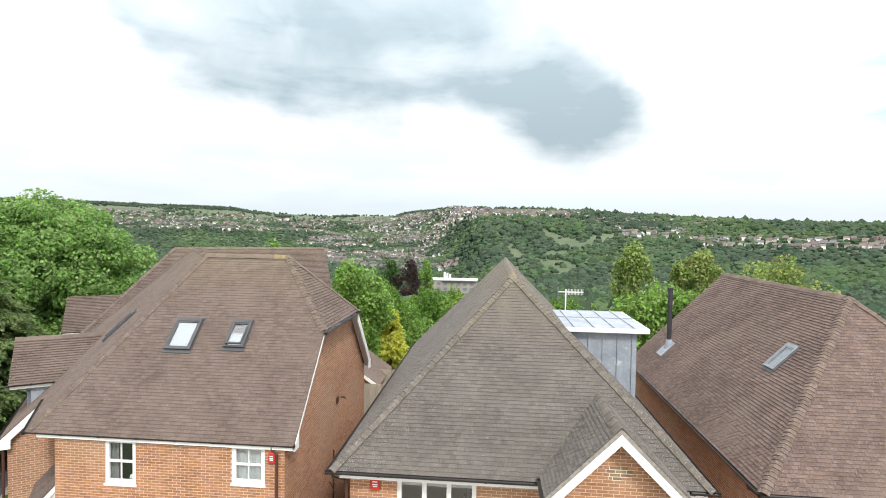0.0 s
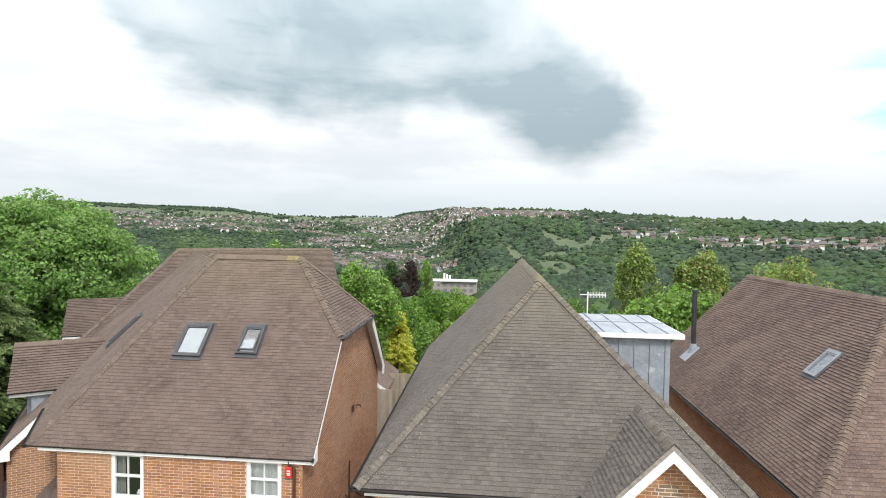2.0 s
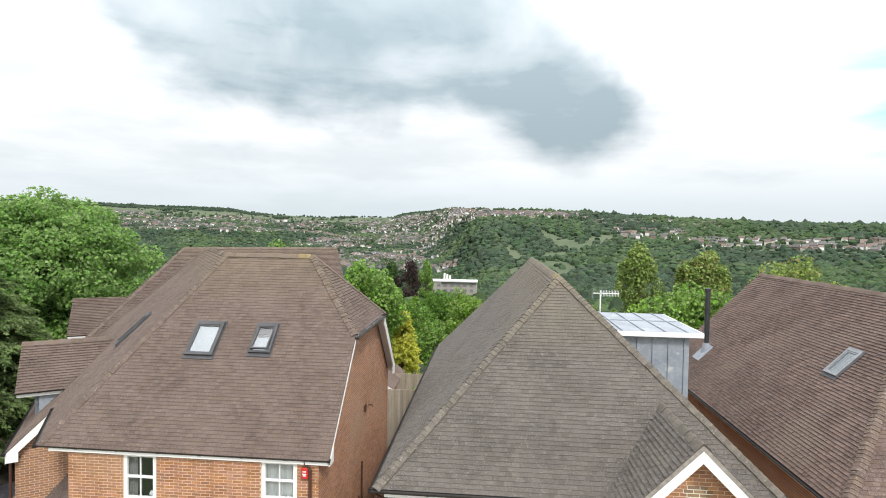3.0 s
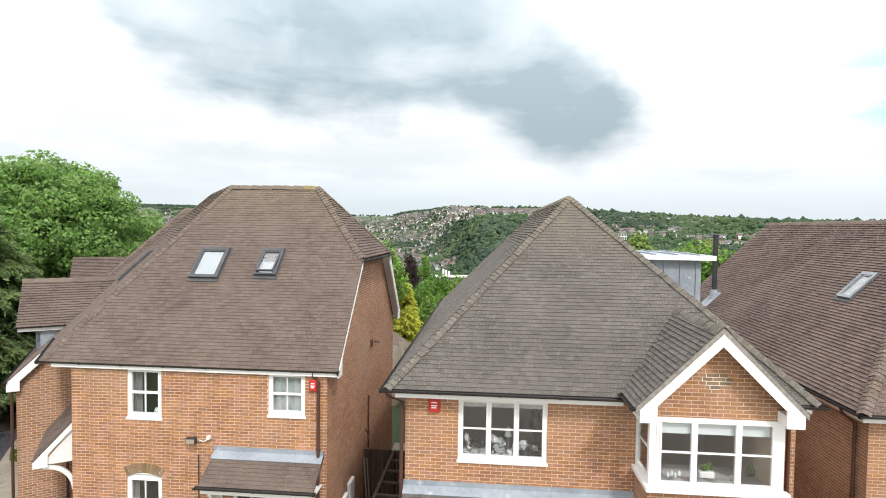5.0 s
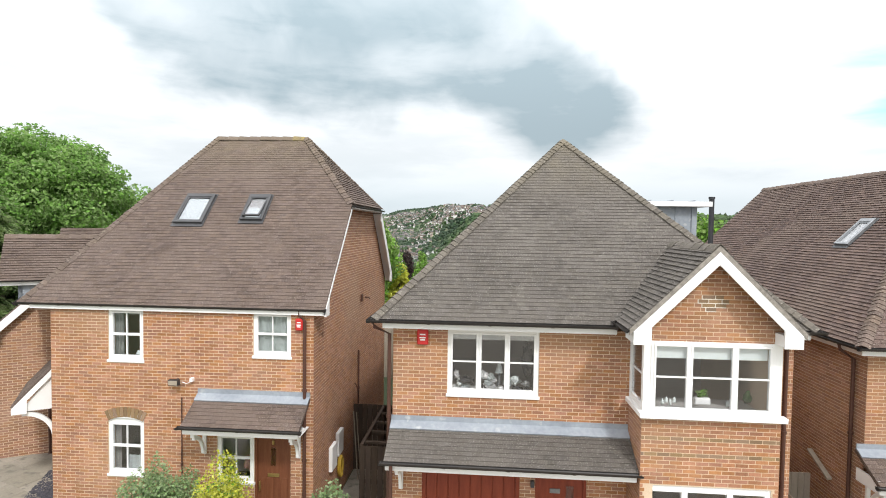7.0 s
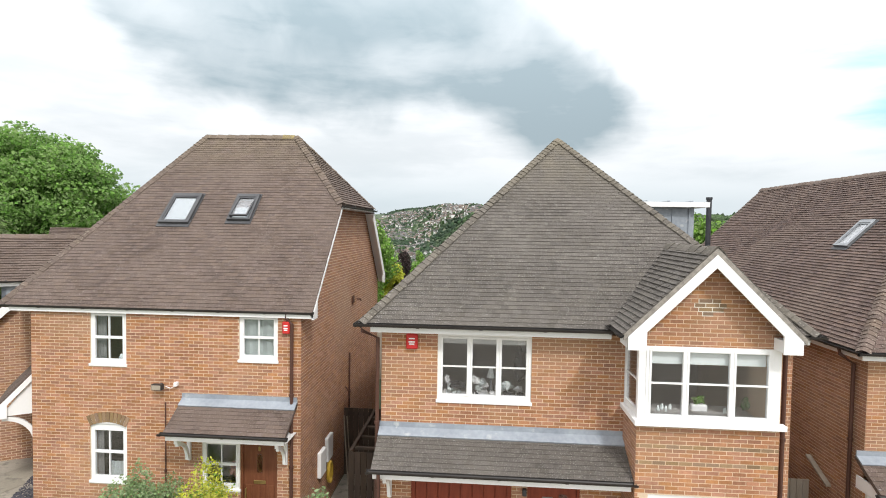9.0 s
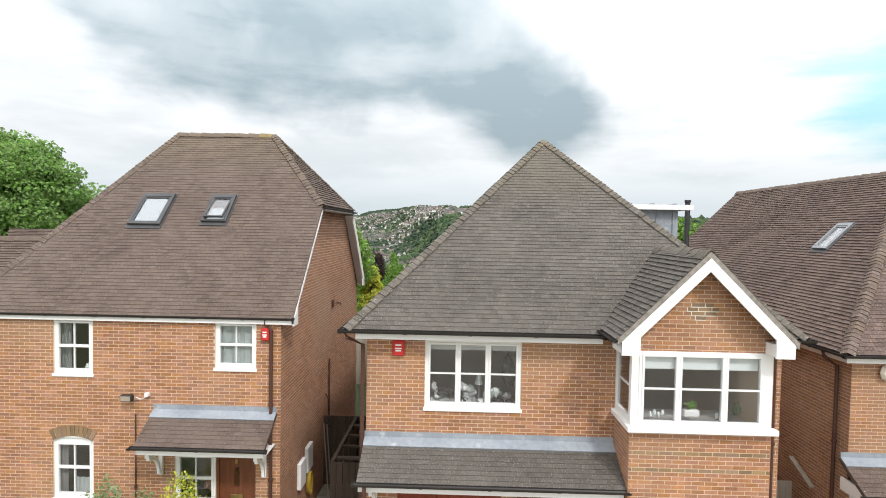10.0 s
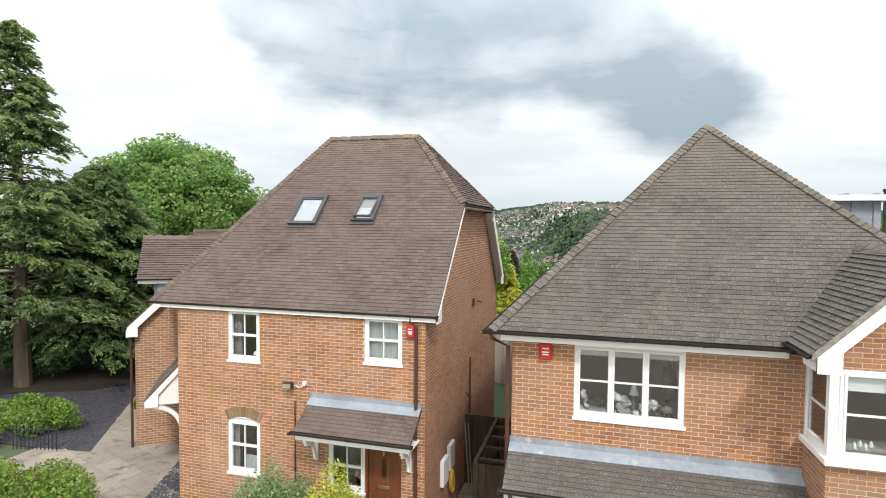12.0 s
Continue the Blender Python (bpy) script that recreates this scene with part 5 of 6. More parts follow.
part("canopy_cheek", boxes((7.57, 7.60, 0.42, 0.99, 1.98, 2.2)), WHITE, house_c)
bracket(house_c, 7.78, 1.0, 1.97, 0.5, 0.6)
part("door", boxes((8.2, 8.95, 1.06, 1.11, -0.45, 1.75), (9.0, 10.4, 1.06, 1.11, -0.45, 1.75)), DARK_METAL, house_c, "dark glazed front door and window")
part("frame", boxes((8.95, 9.0, 1.03, 1.13, -0.45, 1.75), (8.2, 8.25, 1.03, 1.06, -0.45, 1.75), (8.25, 8.95, 1.03, 1.06, 1.69, 1.75), (9.0, 10.4, 1.03, 1.06, 1.69, 1.75)), WHITE, house_c)
bm = bmesh.new()
bmesh.ops.create_cone(bm, cap_ends=True, segments=8, radius1=0.15, radius2=0.13, depth=0.07, matrix=pose(8.30, 0.955, 4.13, 90, 0, 22.5))
al = part("alarm_box", bm, CREAM, house_c, "cream octagonal alarm box")
bm = bmesh.new()
bmesh.ops.create_cone(bm, cap_ends=True, segments=16, radius1=0.07, radius2=0.06, depth=0.02, matrix=pose(8.30, 0.912, 4.13, 90, 0, 0))
part("badge", bm, FRAME_GREY, al)
roof_window(house_c, left_c, 11.9 - 4.43, 11.9 - 3.92, 2.46, 3.34, "narrow roof window in a grey metal frame", STEEL, STEEL)
flue = part("flue", boxes((8.40, 8.52, 10.0, 10.12, 5.4, 5.6)), DARK_METAL, house_c, "tall black metal flue pipe")
bm = bmesh.new()
tube(bm, [(8.46, 10.06, 5.4), (8.46, 10.06, 7.62), (8.46, 10.06, 7.70)], 0.085, 14)
tube(bm, [(8.46, 10.06, 7.66), (8.46, 10.06, 7.74)], 0.105, 14)
part("pipe", bm, DARK_METAL, flue)
bm = bmesh.new()
tube(bm, [(8.46, 10.06, 5.45), (8.46, 10.06, 5.80)], [0.18, 0.095], 14)
box(bm, -0.3, 0.3, -0.45, 0.25, 0.02, 0.034, m=left_c.matrix(11.9 - 10.06, 1.45))
part("collar", bm, LEAD, flue, "lead collar and flashing")
# small sloping verge on the flank
bm = bmesh.new()
prism(bm, [(7.66, 1.8, 1.58), (7.66, 2.5, 1.90), (7.66, 2.5, 1.94), (7.66, 1.8, 1.62)], (-0.10, 0, 0))
part("side_ledge", bm, FENCE_PALE, house_c, "weathered sloping timber ledge")


# ---- the land: one sheet to the horizon ----
def smooth(a, b, x):
    t = min(max((x - a) / (b - a), 0.0), 1.0)
    return t * t * (3 - 2 * t)


def table(x, *pairs):
    for (a, p), (b, q) in zip(pairs, pairs[1:]):
        if x <= b:
            return p + (q - p) * smooth(a, b, max(x, a))
    return pairs[-1][1]


EYE = Vector((1.5, -10.0, 9.6))


def skyline(az):
    """Height of the far skyline above eye level, in degrees, by compass direction."""
    return table(az, (-180, 1.0), (-60, 1.7), (-40, 1.98), (-33, 1.86), (-27, 1.80), (-23.5, 1.42), (-17, 1.25), (-11, 1.34), (-8, 1.86), (-4.5, 2.25), (1, 2.15), (8, 2.0), (14, 1.70), (22, 1.30), (30, 1.05), (36, 0.9), (60, 0.8), (180, 1.0))


def land(x, y):
    dx, dy = x - EYE.x, y - EYE.y
    r, az = math.hypot(dx, dy), math.degrees(math.atan2(dx, dy))
    near = near_ground(x)
    fall = -0.20 * max(y - 16, 0) if y < 120 else -20.8 - 0.085 * (y - 120)
    z = near + max(fall, -64) * smooth(16, 40, y)
    wooded = smooth(-8, 0, az)
    start, stop = 950 - 520 * wooded, 3000 - 1650 * wooded
    top = EYE.z + stop * math.tan(radians(skyline(az) - 0.12))
    k = smooth(start, stop, r)
    k = k ** (1.15 - 0.25 * wooded)
    z = z + (top - z) * k if r > start else z
    if r > stop:
        z = top - (r - stop) * 0.02
    z += (noise.noise(Vector((x * 0.004, y * 0.004, 0))) * 9 + noise.noise(Vector((x * 0.012, y * 0.012, 3))) * 3) * smooth(200, 600, r) * (1 - 0.8 * smooth(stop * 0.9, stop, r))
    return z


def ground_sheet():
    radii = [0, 4, 8, 11, 14, 17, 20, 24, 28, 34, 42, 52, 65, 80, 100, 130, 170, 220, 290, 370, 460, 560, 670, 780, 900, 1030, 1160, 1300, 1400, 1550, 1750, 2000, 2250, 2500, 2750, 3000, 3200, 3600, 4400]
    n = 320
    verts, faces = [(EYE.x, EYE.y + 12, land(EYE.x, EYE.y + 12))], []
    for r in radii[1:]:
        for k in range(n):
            a = math.tau * k / n
            x, y = EYE.x + math.sin(a) * r, EYE.y + 12 + math.cos(a) * r
            verts.append((x, y, land(x, y)))
    for k in range(n):
        faces.append((0, 1 + (k + 1) % n, 1 + k))
    for i in range(len(radii) - 2):
        a, b = 1 + i * n, 1 + (i + 1) * n
        for k in range(n):
            faces.append((a + k, a + (k + 1) % n, b + (k + 1) % n, b + k))
    ob = part("ground", mesh_of("ground", verts, faces, LAND), None, None)
    for p in ob.data.polygons:
        p.use_smooth = True
    tagged(ob, "green valley land rolling away to far hills", "ground", kind="structure")


ground_sheet()


# ---- trees ----
def leaf_mesh(name, spots, size, mat, rnd, flat=0.3, long=1.0, up=0.0, hang=0.0):
    """Many small bent leaves, one at each spot, turned about by chance."""
    n = len(spots)
    pts = np.array([s[:3] for s in spots], dtype=float)
    out = np.array([s[3:6] for s in spots], dtype=float)
    r = np.random.RandomState(rnd)
    a = r.normal(size=(n, 3)) + out * 0.9
    a /= np.linalg.norm(a, axis=1)[:, None] + 1e-9
    b = np.cross(a, r.normal(size=(n, 3)))
    if up:
        a = a + np.array([0, 0, up])
        a /= np.linalg.norm(a, axis=1)[:, None] + 1e-9
        b = np.cross(a, r.normal(size=(n, 3)))
    if hang:
        b = out * np.array([1, 1, 0]) * 0.9 + np.array([0, 0, -hang]) + r.normal(size=(n, 3)) * 0.38
        b /= np.linalg.norm(b, axis=1)[:, None] + 1e-9
        a = np.cross(np.cross(b, a), b)
        a /= np.linalg.norm(a, axis=1)[:, None] + 1e-9
    b /= np.linalg.norm(b, axis=1)[:, None] + 1e-9
    c = np.cross(a, b)
    s = size * r.uniform(0.6, 1.35, size=(n, 1))
    quads = np.stack([pts - b * s * 0.5 * long, pts + c * s * (0.28 if hang else 0.36) + a * s * 0.1, pts + b * s * 0.5 * long, pts - c * s * (0.28 if hang else 0.36) + a * s * 0.1], axis=1).reshape(-1, 3)
    me = bpy.data.meshes.new(name)
    me.from_pydata(quads.tolist(), [], np.arange(4 * n).reshape(-1, 4).tolist())
    me.materials.append(mat)
    return me


def crown_spots(rnd, lumps, count, rim=0.55):
    """Leaf places over a set of lumps (centre, radii): most near the rim, facing out."""
    r = np.random.RandomState(rnd)
    vol = np.array([l[3] * l[4] * l[5] for l in lumps]) ** 0.67
    which = r.choice(len(lumps), size=count, p=vol / vol.sum())
    L = np.array(lumps)[which]
    d = r.normal(size=(count, 3))
    d /= np.linalg.norm(d, axis=1)[:, None]
    rad = rim + (1.08 - rim) * r.uniform(size=(count, 1)) ** 0.6
    p = L[:, :3] + d * L[:, 3:6] * rad
    return np.hstack([p, d])


def broad_tree(name, label, x, y, base, h, rx, ry, mat, seed, count, size, crown_from=0.25, lumps_n=40, lump=0.26, group="", shape=0.5, top=None, tier=0.42, up=0.25):
    rnd = random.Random(seed)
    tree = thing(name, label, "tree", group, at=(x, y, base))
    ch = h * (1 - crown_from)
    cz = h * crown_from + ch * 0.5
    lumps = []
    while len(lumps) < lumps_n:
        a, b, c = rnd.uniform(-1, 1), rnd.uniform(-1, 1), rnd.uniform(-1, 1)
        d = math.sqrt(a * a + b * b + c * c)
        if not (0.5 if len(lumps) % 4 else 0.1) < d < 1:
            continue
        if c > 0:
            w = 1 - shape * c
        else:
            w = 1 - 0.25 * abs(c)
        s = lump * rnd.uniform(0.65, 1.25)
        lumps.append((a * rx * w * 0.85, b * ry * w * 0.85, cz + c * ch * 0.44, rx * s, ry * s, ch * s * tier))
    bm = bmesh.new()
    tr = max(0.10, h * 0.022)
    tube(bm, [(0, 0, -0.3), (0.03 * h * rnd.uniform(-1, 1), 0, h * crown_from), (0.02 * h, 0.02 * h, h * 0.6), (0, 0, h * 0.85)], [tr * 1.3, tr, tr * 0.6, tr * 0.15], 8)
    limbs = bmesh.new()
    for l in lumps[::3]:
        z0 = h * rnd.uniform(crown_from * 0.8, 0.55)
        mid = (l[0] * 0.45, l[1] * 0.45, z0 + (l[2] - z0) * 0.6)
        tube(limbs, [(0, 0, z0), mid, l[:3]], [tr * 0.4, tr * 0.25, tr * 0.08], 5)
    part("trunk", bm, BARK, tree)
    part("branchwork", limbs, BARK, tree, kind="stuff")
    me = leaf_mesh("crown", crown_spots(seed, lumps, count), size, mat, seed, up=up)
    part("crown", me, None, tree)
    if top:
        me = leaf_mesh("tips", crown_spots(seed + 5, [l for l in lumps if l[2] > cz], count // 12, 0.95), size * 0.8, top, seed + 3)
        part("young_growth", me, None, tree)
    return tree


def conifer(name, label, x, y, base, h, r, mat, seed, layers, per, size, low=0.05, droop=0.35, bare=(), group="", taper=0.9, tip=None, hang=0.3):
    """A cone of uneven boughs, each with flat fans of short sprays; bough-end fans are coloured paler, as if sunlit."""
    rnd = random.Random(seed)
    tree = thing(name, label, "tree", group, at=(x, y, base))
    bm = bmesh.new()
    tr = max(0.08, h * 0.016)
    tube(bm, [(0, 0, -0.3), (0, 0, h * 0.5), (0.05, 0, h * 0.99)], [tr * 1.4, tr * 0.8, tr * 0.08], 8)
    inner, outer, limbs = [], [], bmesh.new()
    for i in range(layers):
        f = low + (1 - low) * ((i + rnd.random()) / layers) ** 0.9
        reach = r * (1 - f) ** taper * rnd.uniform(0.55, 1.15) + 0.12
        a = rnd.uniform(0, math.tau)
        z = h * f
        dens = 0.25 if any(b0 < f < b1 for b0, b1 in bare) else 1.0
        lift = rnd.uniform(0.10, 0.32)

        def along(s):
            return z + lift * reach * s - droop * reach * s * s

        tube(limbs, [(math.cos(a) * reach * s, math.sin(a) * reach * s, along(s)) for s in (0, 0.35, 0.7, 1.0)], [tr * 0.2, tr * 0.14, tr * 0.08, tr * 0.02], 4)
        fans = int(per * dens / 18 * (0.35 + 0.65 * min(reach / r * 1.6, 1.0))) + 1
        for k in range(fans):
            s = rnd.uniform(0.12, 1.0) ** 0.7
            side = rnd.uniform(-0.34, 0.34) * reach * (1.2 - s)
            b = a + rnd.uniform(-0.9, 0.9)
            px, py = math.cos(a) * reach * s - math.sin(a) * side, math.sin(a) * reach * s + math.cos(a) * side
            pz = along(s) - abs(side) * 0.35 + rnd.gauss(0, 0.06)
            ln = rnd.uniform(0.22, 0.50)
            rise = rnd.uniform(-0.15, 0.30)
            into = outer if s > 0.72 and rnd.random() < 0.75 else inner
            for q in range(18):
                f2 = (q + rnd.random()) / 18
                g = rnd.uniform(-0.45, 0.45) * ln * (1.1 - f2)
                into.append((px + math.cos(b) * ln * f2 - math.sin(b) * g, py + math.sin(b) * ln * f2 + math.cos(b) * g, pz + ln * (rise * f2 - 0.5 * f2 * f2) + rnd.gauss(0, 0.02), math.cos(b), math.sin(b), 0.4))
    part("trunk", bm, BARK, tree)
    part("branchwork", limbs, BARK, tree, kind="stuff")
    part("crown", leaf_mesh("crown", inner, size, mat, seed, long=1.5, hang=hang), None, tree)
    # Outer fans: the lit look of the tips is painted with a paler leaf.
    part("young_growth", leaf_mesh("tips", outer, size, tip or mat, seed + 1, long=1.5, hang=hang), None, tree)
    return tree


def bush(name, label, x, y, base, rx, ry, h, mat, seed, count, size, tips=None, group="", kind="", category="shrub"):
    rnd = random.Random(seed)
    b = thing(name, label, category, group, kind, at=(x, y, base))
    lumps = []
    for i in range(22):
        a, q = rnd.uniform(0, math.tau), math.sqrt(rnd.random()) * 0.75
        zz2 = rnd.uniform(0.3, 0.8) * (1 - 0.35 * q)
        lumps.append((math.cos(a) * rx * q, math.sin(a) * ry * q, h * zz2, rx * 0.34, ry * 0.34, h * 0.24))
    bm = bmesh.new()
    for l in lumps[::2]:
        tube(bm, [(l[0] * 0.2, l[1] * 0.2, -0.05), (l[0] * 0.7, l[1] * 0.7, l[2] * 0.6), l[:3]], [0.022, 0.015, 0.006], 5)
    part("stem", bm, BARK, b)
    part("foliage", leaf_mesh("leaves", crown_spots(seed, lumps, count, 0.4), size, mat, seed), None, b)
    if tips:
        part("young_growth", leaf_mesh("tips", crown_spots(seed + 2, lumps, count // 7, 0.95), size * 0.9, tips, seed + 1), None, b)
    return b


def gz(x, y):
    return land(x, y)


broad_tree("tree", "large broad-leaved tree with a full green crown", -22.5, 16.5, gz(-22.5, 16.5), 10.6, 6.2, 5.2, LEAF_BIG, 3, 125000, 0.185, 0.08, 360, 0.165, tier=0.36, up=0.45, shape=0.35)
broad_tree("tree", "dark broad-leaved tree in shade behind the wing", -19.5, 9.0, gz(-19.5, 9), 6.2, 3.2, 3.0, LEAF_MID, 4, 22000, 0.15, 0.12, 40, 0.28)
conifer("conifer", "tall conifer with feathery sprays and a thin ragged top", -18.2, 5.0, gz(-18.2, 5), 12.1, 4.0, LEAF_CONE, 5, 290, 330, 0.105, 0.20, 0.30, ((0.58, 0.66), (0.86, 0.90)), taper=0.98, tip=LEAF_SPRAY)
conifer("conifer", "dark yew-like conifer beside a taller one", -17.6, 7.6, gz(-17.6, 7.6), 7.7, 3.5, LEAF_YEW, 6, 290, 360, 0.105, 0.16, 0.34, taper=0.6, tip=LEAF_CONE)
conifer("conifer", "dark conifer at the end of the garden", -21.5, 4.0, gz(-21.5, 4), 10.6, 3.2, LEAF_CONE, 16, 200, 260, 0.15, 0.12, 0.35)
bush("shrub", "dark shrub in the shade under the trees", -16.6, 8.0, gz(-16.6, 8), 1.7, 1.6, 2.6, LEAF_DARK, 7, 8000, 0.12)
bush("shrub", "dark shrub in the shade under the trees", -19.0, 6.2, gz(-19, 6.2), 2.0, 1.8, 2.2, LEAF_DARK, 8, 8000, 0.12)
# between the houses
broad_tree("tree", "rounded lime-green tree behind the houses", -7.4, 25.5, gz(-7.4, 25.5), 8.3, 2.5, 2.3, LEAF_LIME, 21, 11000, 0.22, 0.08, 46, 0.3, shape=0.45)
conifer("conifer", "golden yellow conifer in the rear garden", -5.2, 27.0, gz(-5.2, 27), 4.6, 1.25, LEAF_GOLD, 22, 190, 110, 0.13, 0.02, 0.0, tip=LEAF_GOLD)
broad_tree("tree", "fresh green garden tree", -3.6, 29.5, gz(-3.6, 29.5), 5.6, 1.5, 1.5, LEAF_LIME, 23, 4500, 0.2, 0.12, 22, 0.3)
for k, (tx, ty, th, tr2, mt) in enumerate(((-11.5, 52, 9.6, 4.2, LEAF_MID), (-6.0, 55, 10.0, 4.6, LEAF_MID), (-1.0, 47, 9.2, 4.2, LEAF_HEDGE), (4.5, 45, 9.4, 4.6, LEAF_MID), (-14.5, 68, 12.0, 4.5, LEAF_MID), (-4.5, 74, 12.6, 5.4, LEAF_HEDGE), (4.0, 66, 11.5, 5.0, LEAF_MID), (11.0, 55, 9.8, 4.6, LEAF_MID))):
    broad_tree("tree", "leafy green tree below the rear gardens", tx, ty, gz(tx, ty), th, tr2, tr2 * 0.9, mt, 50 + k, 7500, 0.34, 0.08, 40, 0.27, "trees below the gardens")
# beyond the right-hand houses
broad_tree("tree", "narrow yellow-green tree far behind the roofs", 30.3, 101, 7.4 - 22, 22.3, 4.9, 4.6, LEAF_PALE, 31, 9000, 0.58, 0.12, 60, 0.24, shape=0.35)
broad_tree("tree", "round tree with bronze young growth", 42.0, 99, 7.2 - 20, 20.3, 6.6, 6.0, LEAF_PALE, 32, 10000, 0.60, 0.15, 60, 0.23, top=LEAF_TIP)
broad_tree("tree", "bright green leafy tree behind the flue", 9.7, 16.0, gz(9.7, 16), 8.3, 3.9, 2.2, LEAF_LIME, 33, 22000, 0.20, 0.1, 90, 0.22)
broad_tree("tree", "wide tree with bronze young growth", 26.5, 38.0, gz(26.5, 38), 8.7 - gz(26.5, 38), 6.0, 4.6, LEAF_PALE, 34, 13000, 0.30, 0.12, 70, 0.22, top=LEAF_TIP)
broad_tree("tree", "dark green tree below the slope", 15.5, 40.0, gz(15.5, 40), 8.4, 3.4, 3.0, LEAF_MID, 35, 7000, 0.30, 0.1, 30, 0.3)
broad_tree("tree", "tree standing beyond the end house", 18.8, 7.9, gz(18.8, 7.9), 10.3, 3.0, 3.0, LEAF_DARK, 36, 7000, 0.20, 0.3, 30, 0.28)
broad_tree("tree", "green tree top beyond the rear roof", -24.5, 52.0, gz(-24.5, 52), 7.8 - gz(-24.5, 52), 3.0, 2.8, LEAF_LIME, 37, 4500, 0.32, 0.2, 24, 0.3)
# the wooded slope below the gardens
slope_trees = []
for k, (mt, s) in enumerate(((LEAF_MID, 60), (LEAF_WOOD, 61), (LEAF_HEDGE, 62), (LEAF_MID, 63))):
    slope_trees.append(broad_tree("tree", "broad leafy tree on the wooded slope", -30 + k * 14, 118 + 9 * k, gz(-30 + k * 14, 118 + 9 * k), 10.5 + k, 4.6, 4.4, mt, s, 3600, 0.68, 0.08, 46, 0.25, "trees on the wooded slope"))
rt = random.Random(404)
for k in range(170):
    az, dist = rt.uniform(-31, 37), rt.uniform(72, 270)
    tx, ty = EYE.x + math.sin(radians(az)) * dist, EYE.y + math.cos(radians(az)) * dist
    if ty < 60:
        continue
    src = slope_trees[rt.choice((0, 0, 1, 2, 2, 3, 3))]
    copy_thing(src, pose(tx, ty, gz(tx, ty) - 0.5, 0, 0, rt.uniform(0, 360)) @ Matrix.Scale(rt.uniform(0.7, 1.05), 4))
for kind_of, az, up_by, dist, rr in ((LEAF_COPPER, -8.8, -3.1, 250, 6.5), (LEAF_LIME, -7.0, -3.2, 262, 4.6), (LEAF_DARK, -10.8, -3.2, 255, 6.0)):
    tx, ty = EYE.x + math.sin(radians(az)) * dist, EYE.y + math.cos(radians(az)) * dist
    broad_tree("tree", "copper-leaved tree in the valley" if kind_of is LEAF_COPPER else "tall leafy tree in the valley", tx, ty, gz(tx, ty), EYE.z + dist * math.tan(radians(up_by)) - gz(tx, ty), rr, rr, kind_of, 70, 4500, 0.8, 0.12, 44, 0.3)
# in front of house A
bush("shrub", "grey-green leafy shrub by the front wall", -5.45, 0.15, near_ground(-5.4), 0.75, 0.62, 2.05, LEAF_SAGE, 41, 9000, 0.055)
bush("shrub", "yellow-green leafy shrub by the front wall", -4.25, 0.10, near_ground(-4.2), 0.62, 0.55, 2.25, LEAF_GOLD, 42, 8000, 0.05, LEAF_LIME)
bush("shrub", "grey-green shrub beside the side path", -2.15, 0.2, near_ground(-2.2), 0.45, 0.45, 1.75, LEAF_SAGE, 43, 4500, 0.06)
bush("hedge", "clipped light green hedge with bronze tips", -14.75, 2.75, near_ground(-14.7), 1.4, 0.75, 1.0, LEAF_HEDGE, 44, 9000, 0.075, LEAF_LIME, category="hedge")
bush("hedge", "rounded green hedge with bronze young tips", -10.75, -0.95, near_ground(-11), 1.85, 1.2, 1.38, LEAF_HEDGE, 45, 19000, 0.068, LEAF_TIP, category="hedge")
bush("shrub", "green shrub at the edge of the drive", -14.75, 1.2, near_ground(-14.7), 0.6, 0.5, 1.0, LEAF_HEDGE, 46, 4000, 0.08, LEAF_TIP)
bush("shrub", "small spiky plant in slate chippings", -13.3, 5.0, near_ground(-13.3), 0.25, 0.25, 0.4, LEAF_MID, 47, 400, 0.1)

# ---- woods and town across the valley ----
def polar(az, dist):
    return EYE.x + math.sin(radians(az)) * dist, EYE.y + math.cos(radians(az)) * dist


def rise_at(az, dist):
    """How high the land stands above eye level, in degrees."""
    x, y = polar(az, dist)
    return math.degrees(math.atan2(land(x, y) - EYE.z, dist))


def glade(az, dist, up):
    """Open grass between the woods: long strips up the hillside, small meadows, and the fields of the far ridge."""
    if az > -2:
        if 2.0 < az < 14.5 and abs(dist - (640 + 26 * (az - 2.0))) < 26 + 16 * math.sin(az * 1.3):
            return True
        if 5.0 < az < 9.5 and abs(dist - (930 - 30 * (az - 5.0))) < 34:
            return True
        return noise.noise(Vector((az * 0.22, dist * 0.005, 8))) > 0.50 and 430 < dist < 1100
    top = skyline(az) - up
    if az < -10 and top < 0.75:
        return not (az < -23 and top < 0.30) and noise.noise(Vector((az * 0.3, up * 3.0, 4))) > -0.35
    return False


def in_town(az, dist, up):
    """The built-up slopes: they stop below the open fields of the ridge."""
    if az > -3 - max(0, (1700 - dist)) * 0.006 or az < -41:
        return False
    if az < -10 and skyline(az) - up < 0.70:
        return False
    if az < -19:
        return up > -0.5
    return dist > (1050 if az < -16 else 820)


def among_rows(az, up):
    """Where rows of houses stand among the woods."""
    return (20 < az < 37 and -1.75 < up < -0.35) or (-4.5 < az < 9 and up > 1.25) or (13 < az < 18.5 and -0.9 < up < 0.2)


def at_height(az, up):
    """The distance at which the rising land reaches a given angle above eye level."""
    for dist in range(420, 2900, 12):
        x, y = polar(az, dist)
        if land(x, y) - EYE.z > dist * math.tan(radians(up)):
            return dist
    return 1330


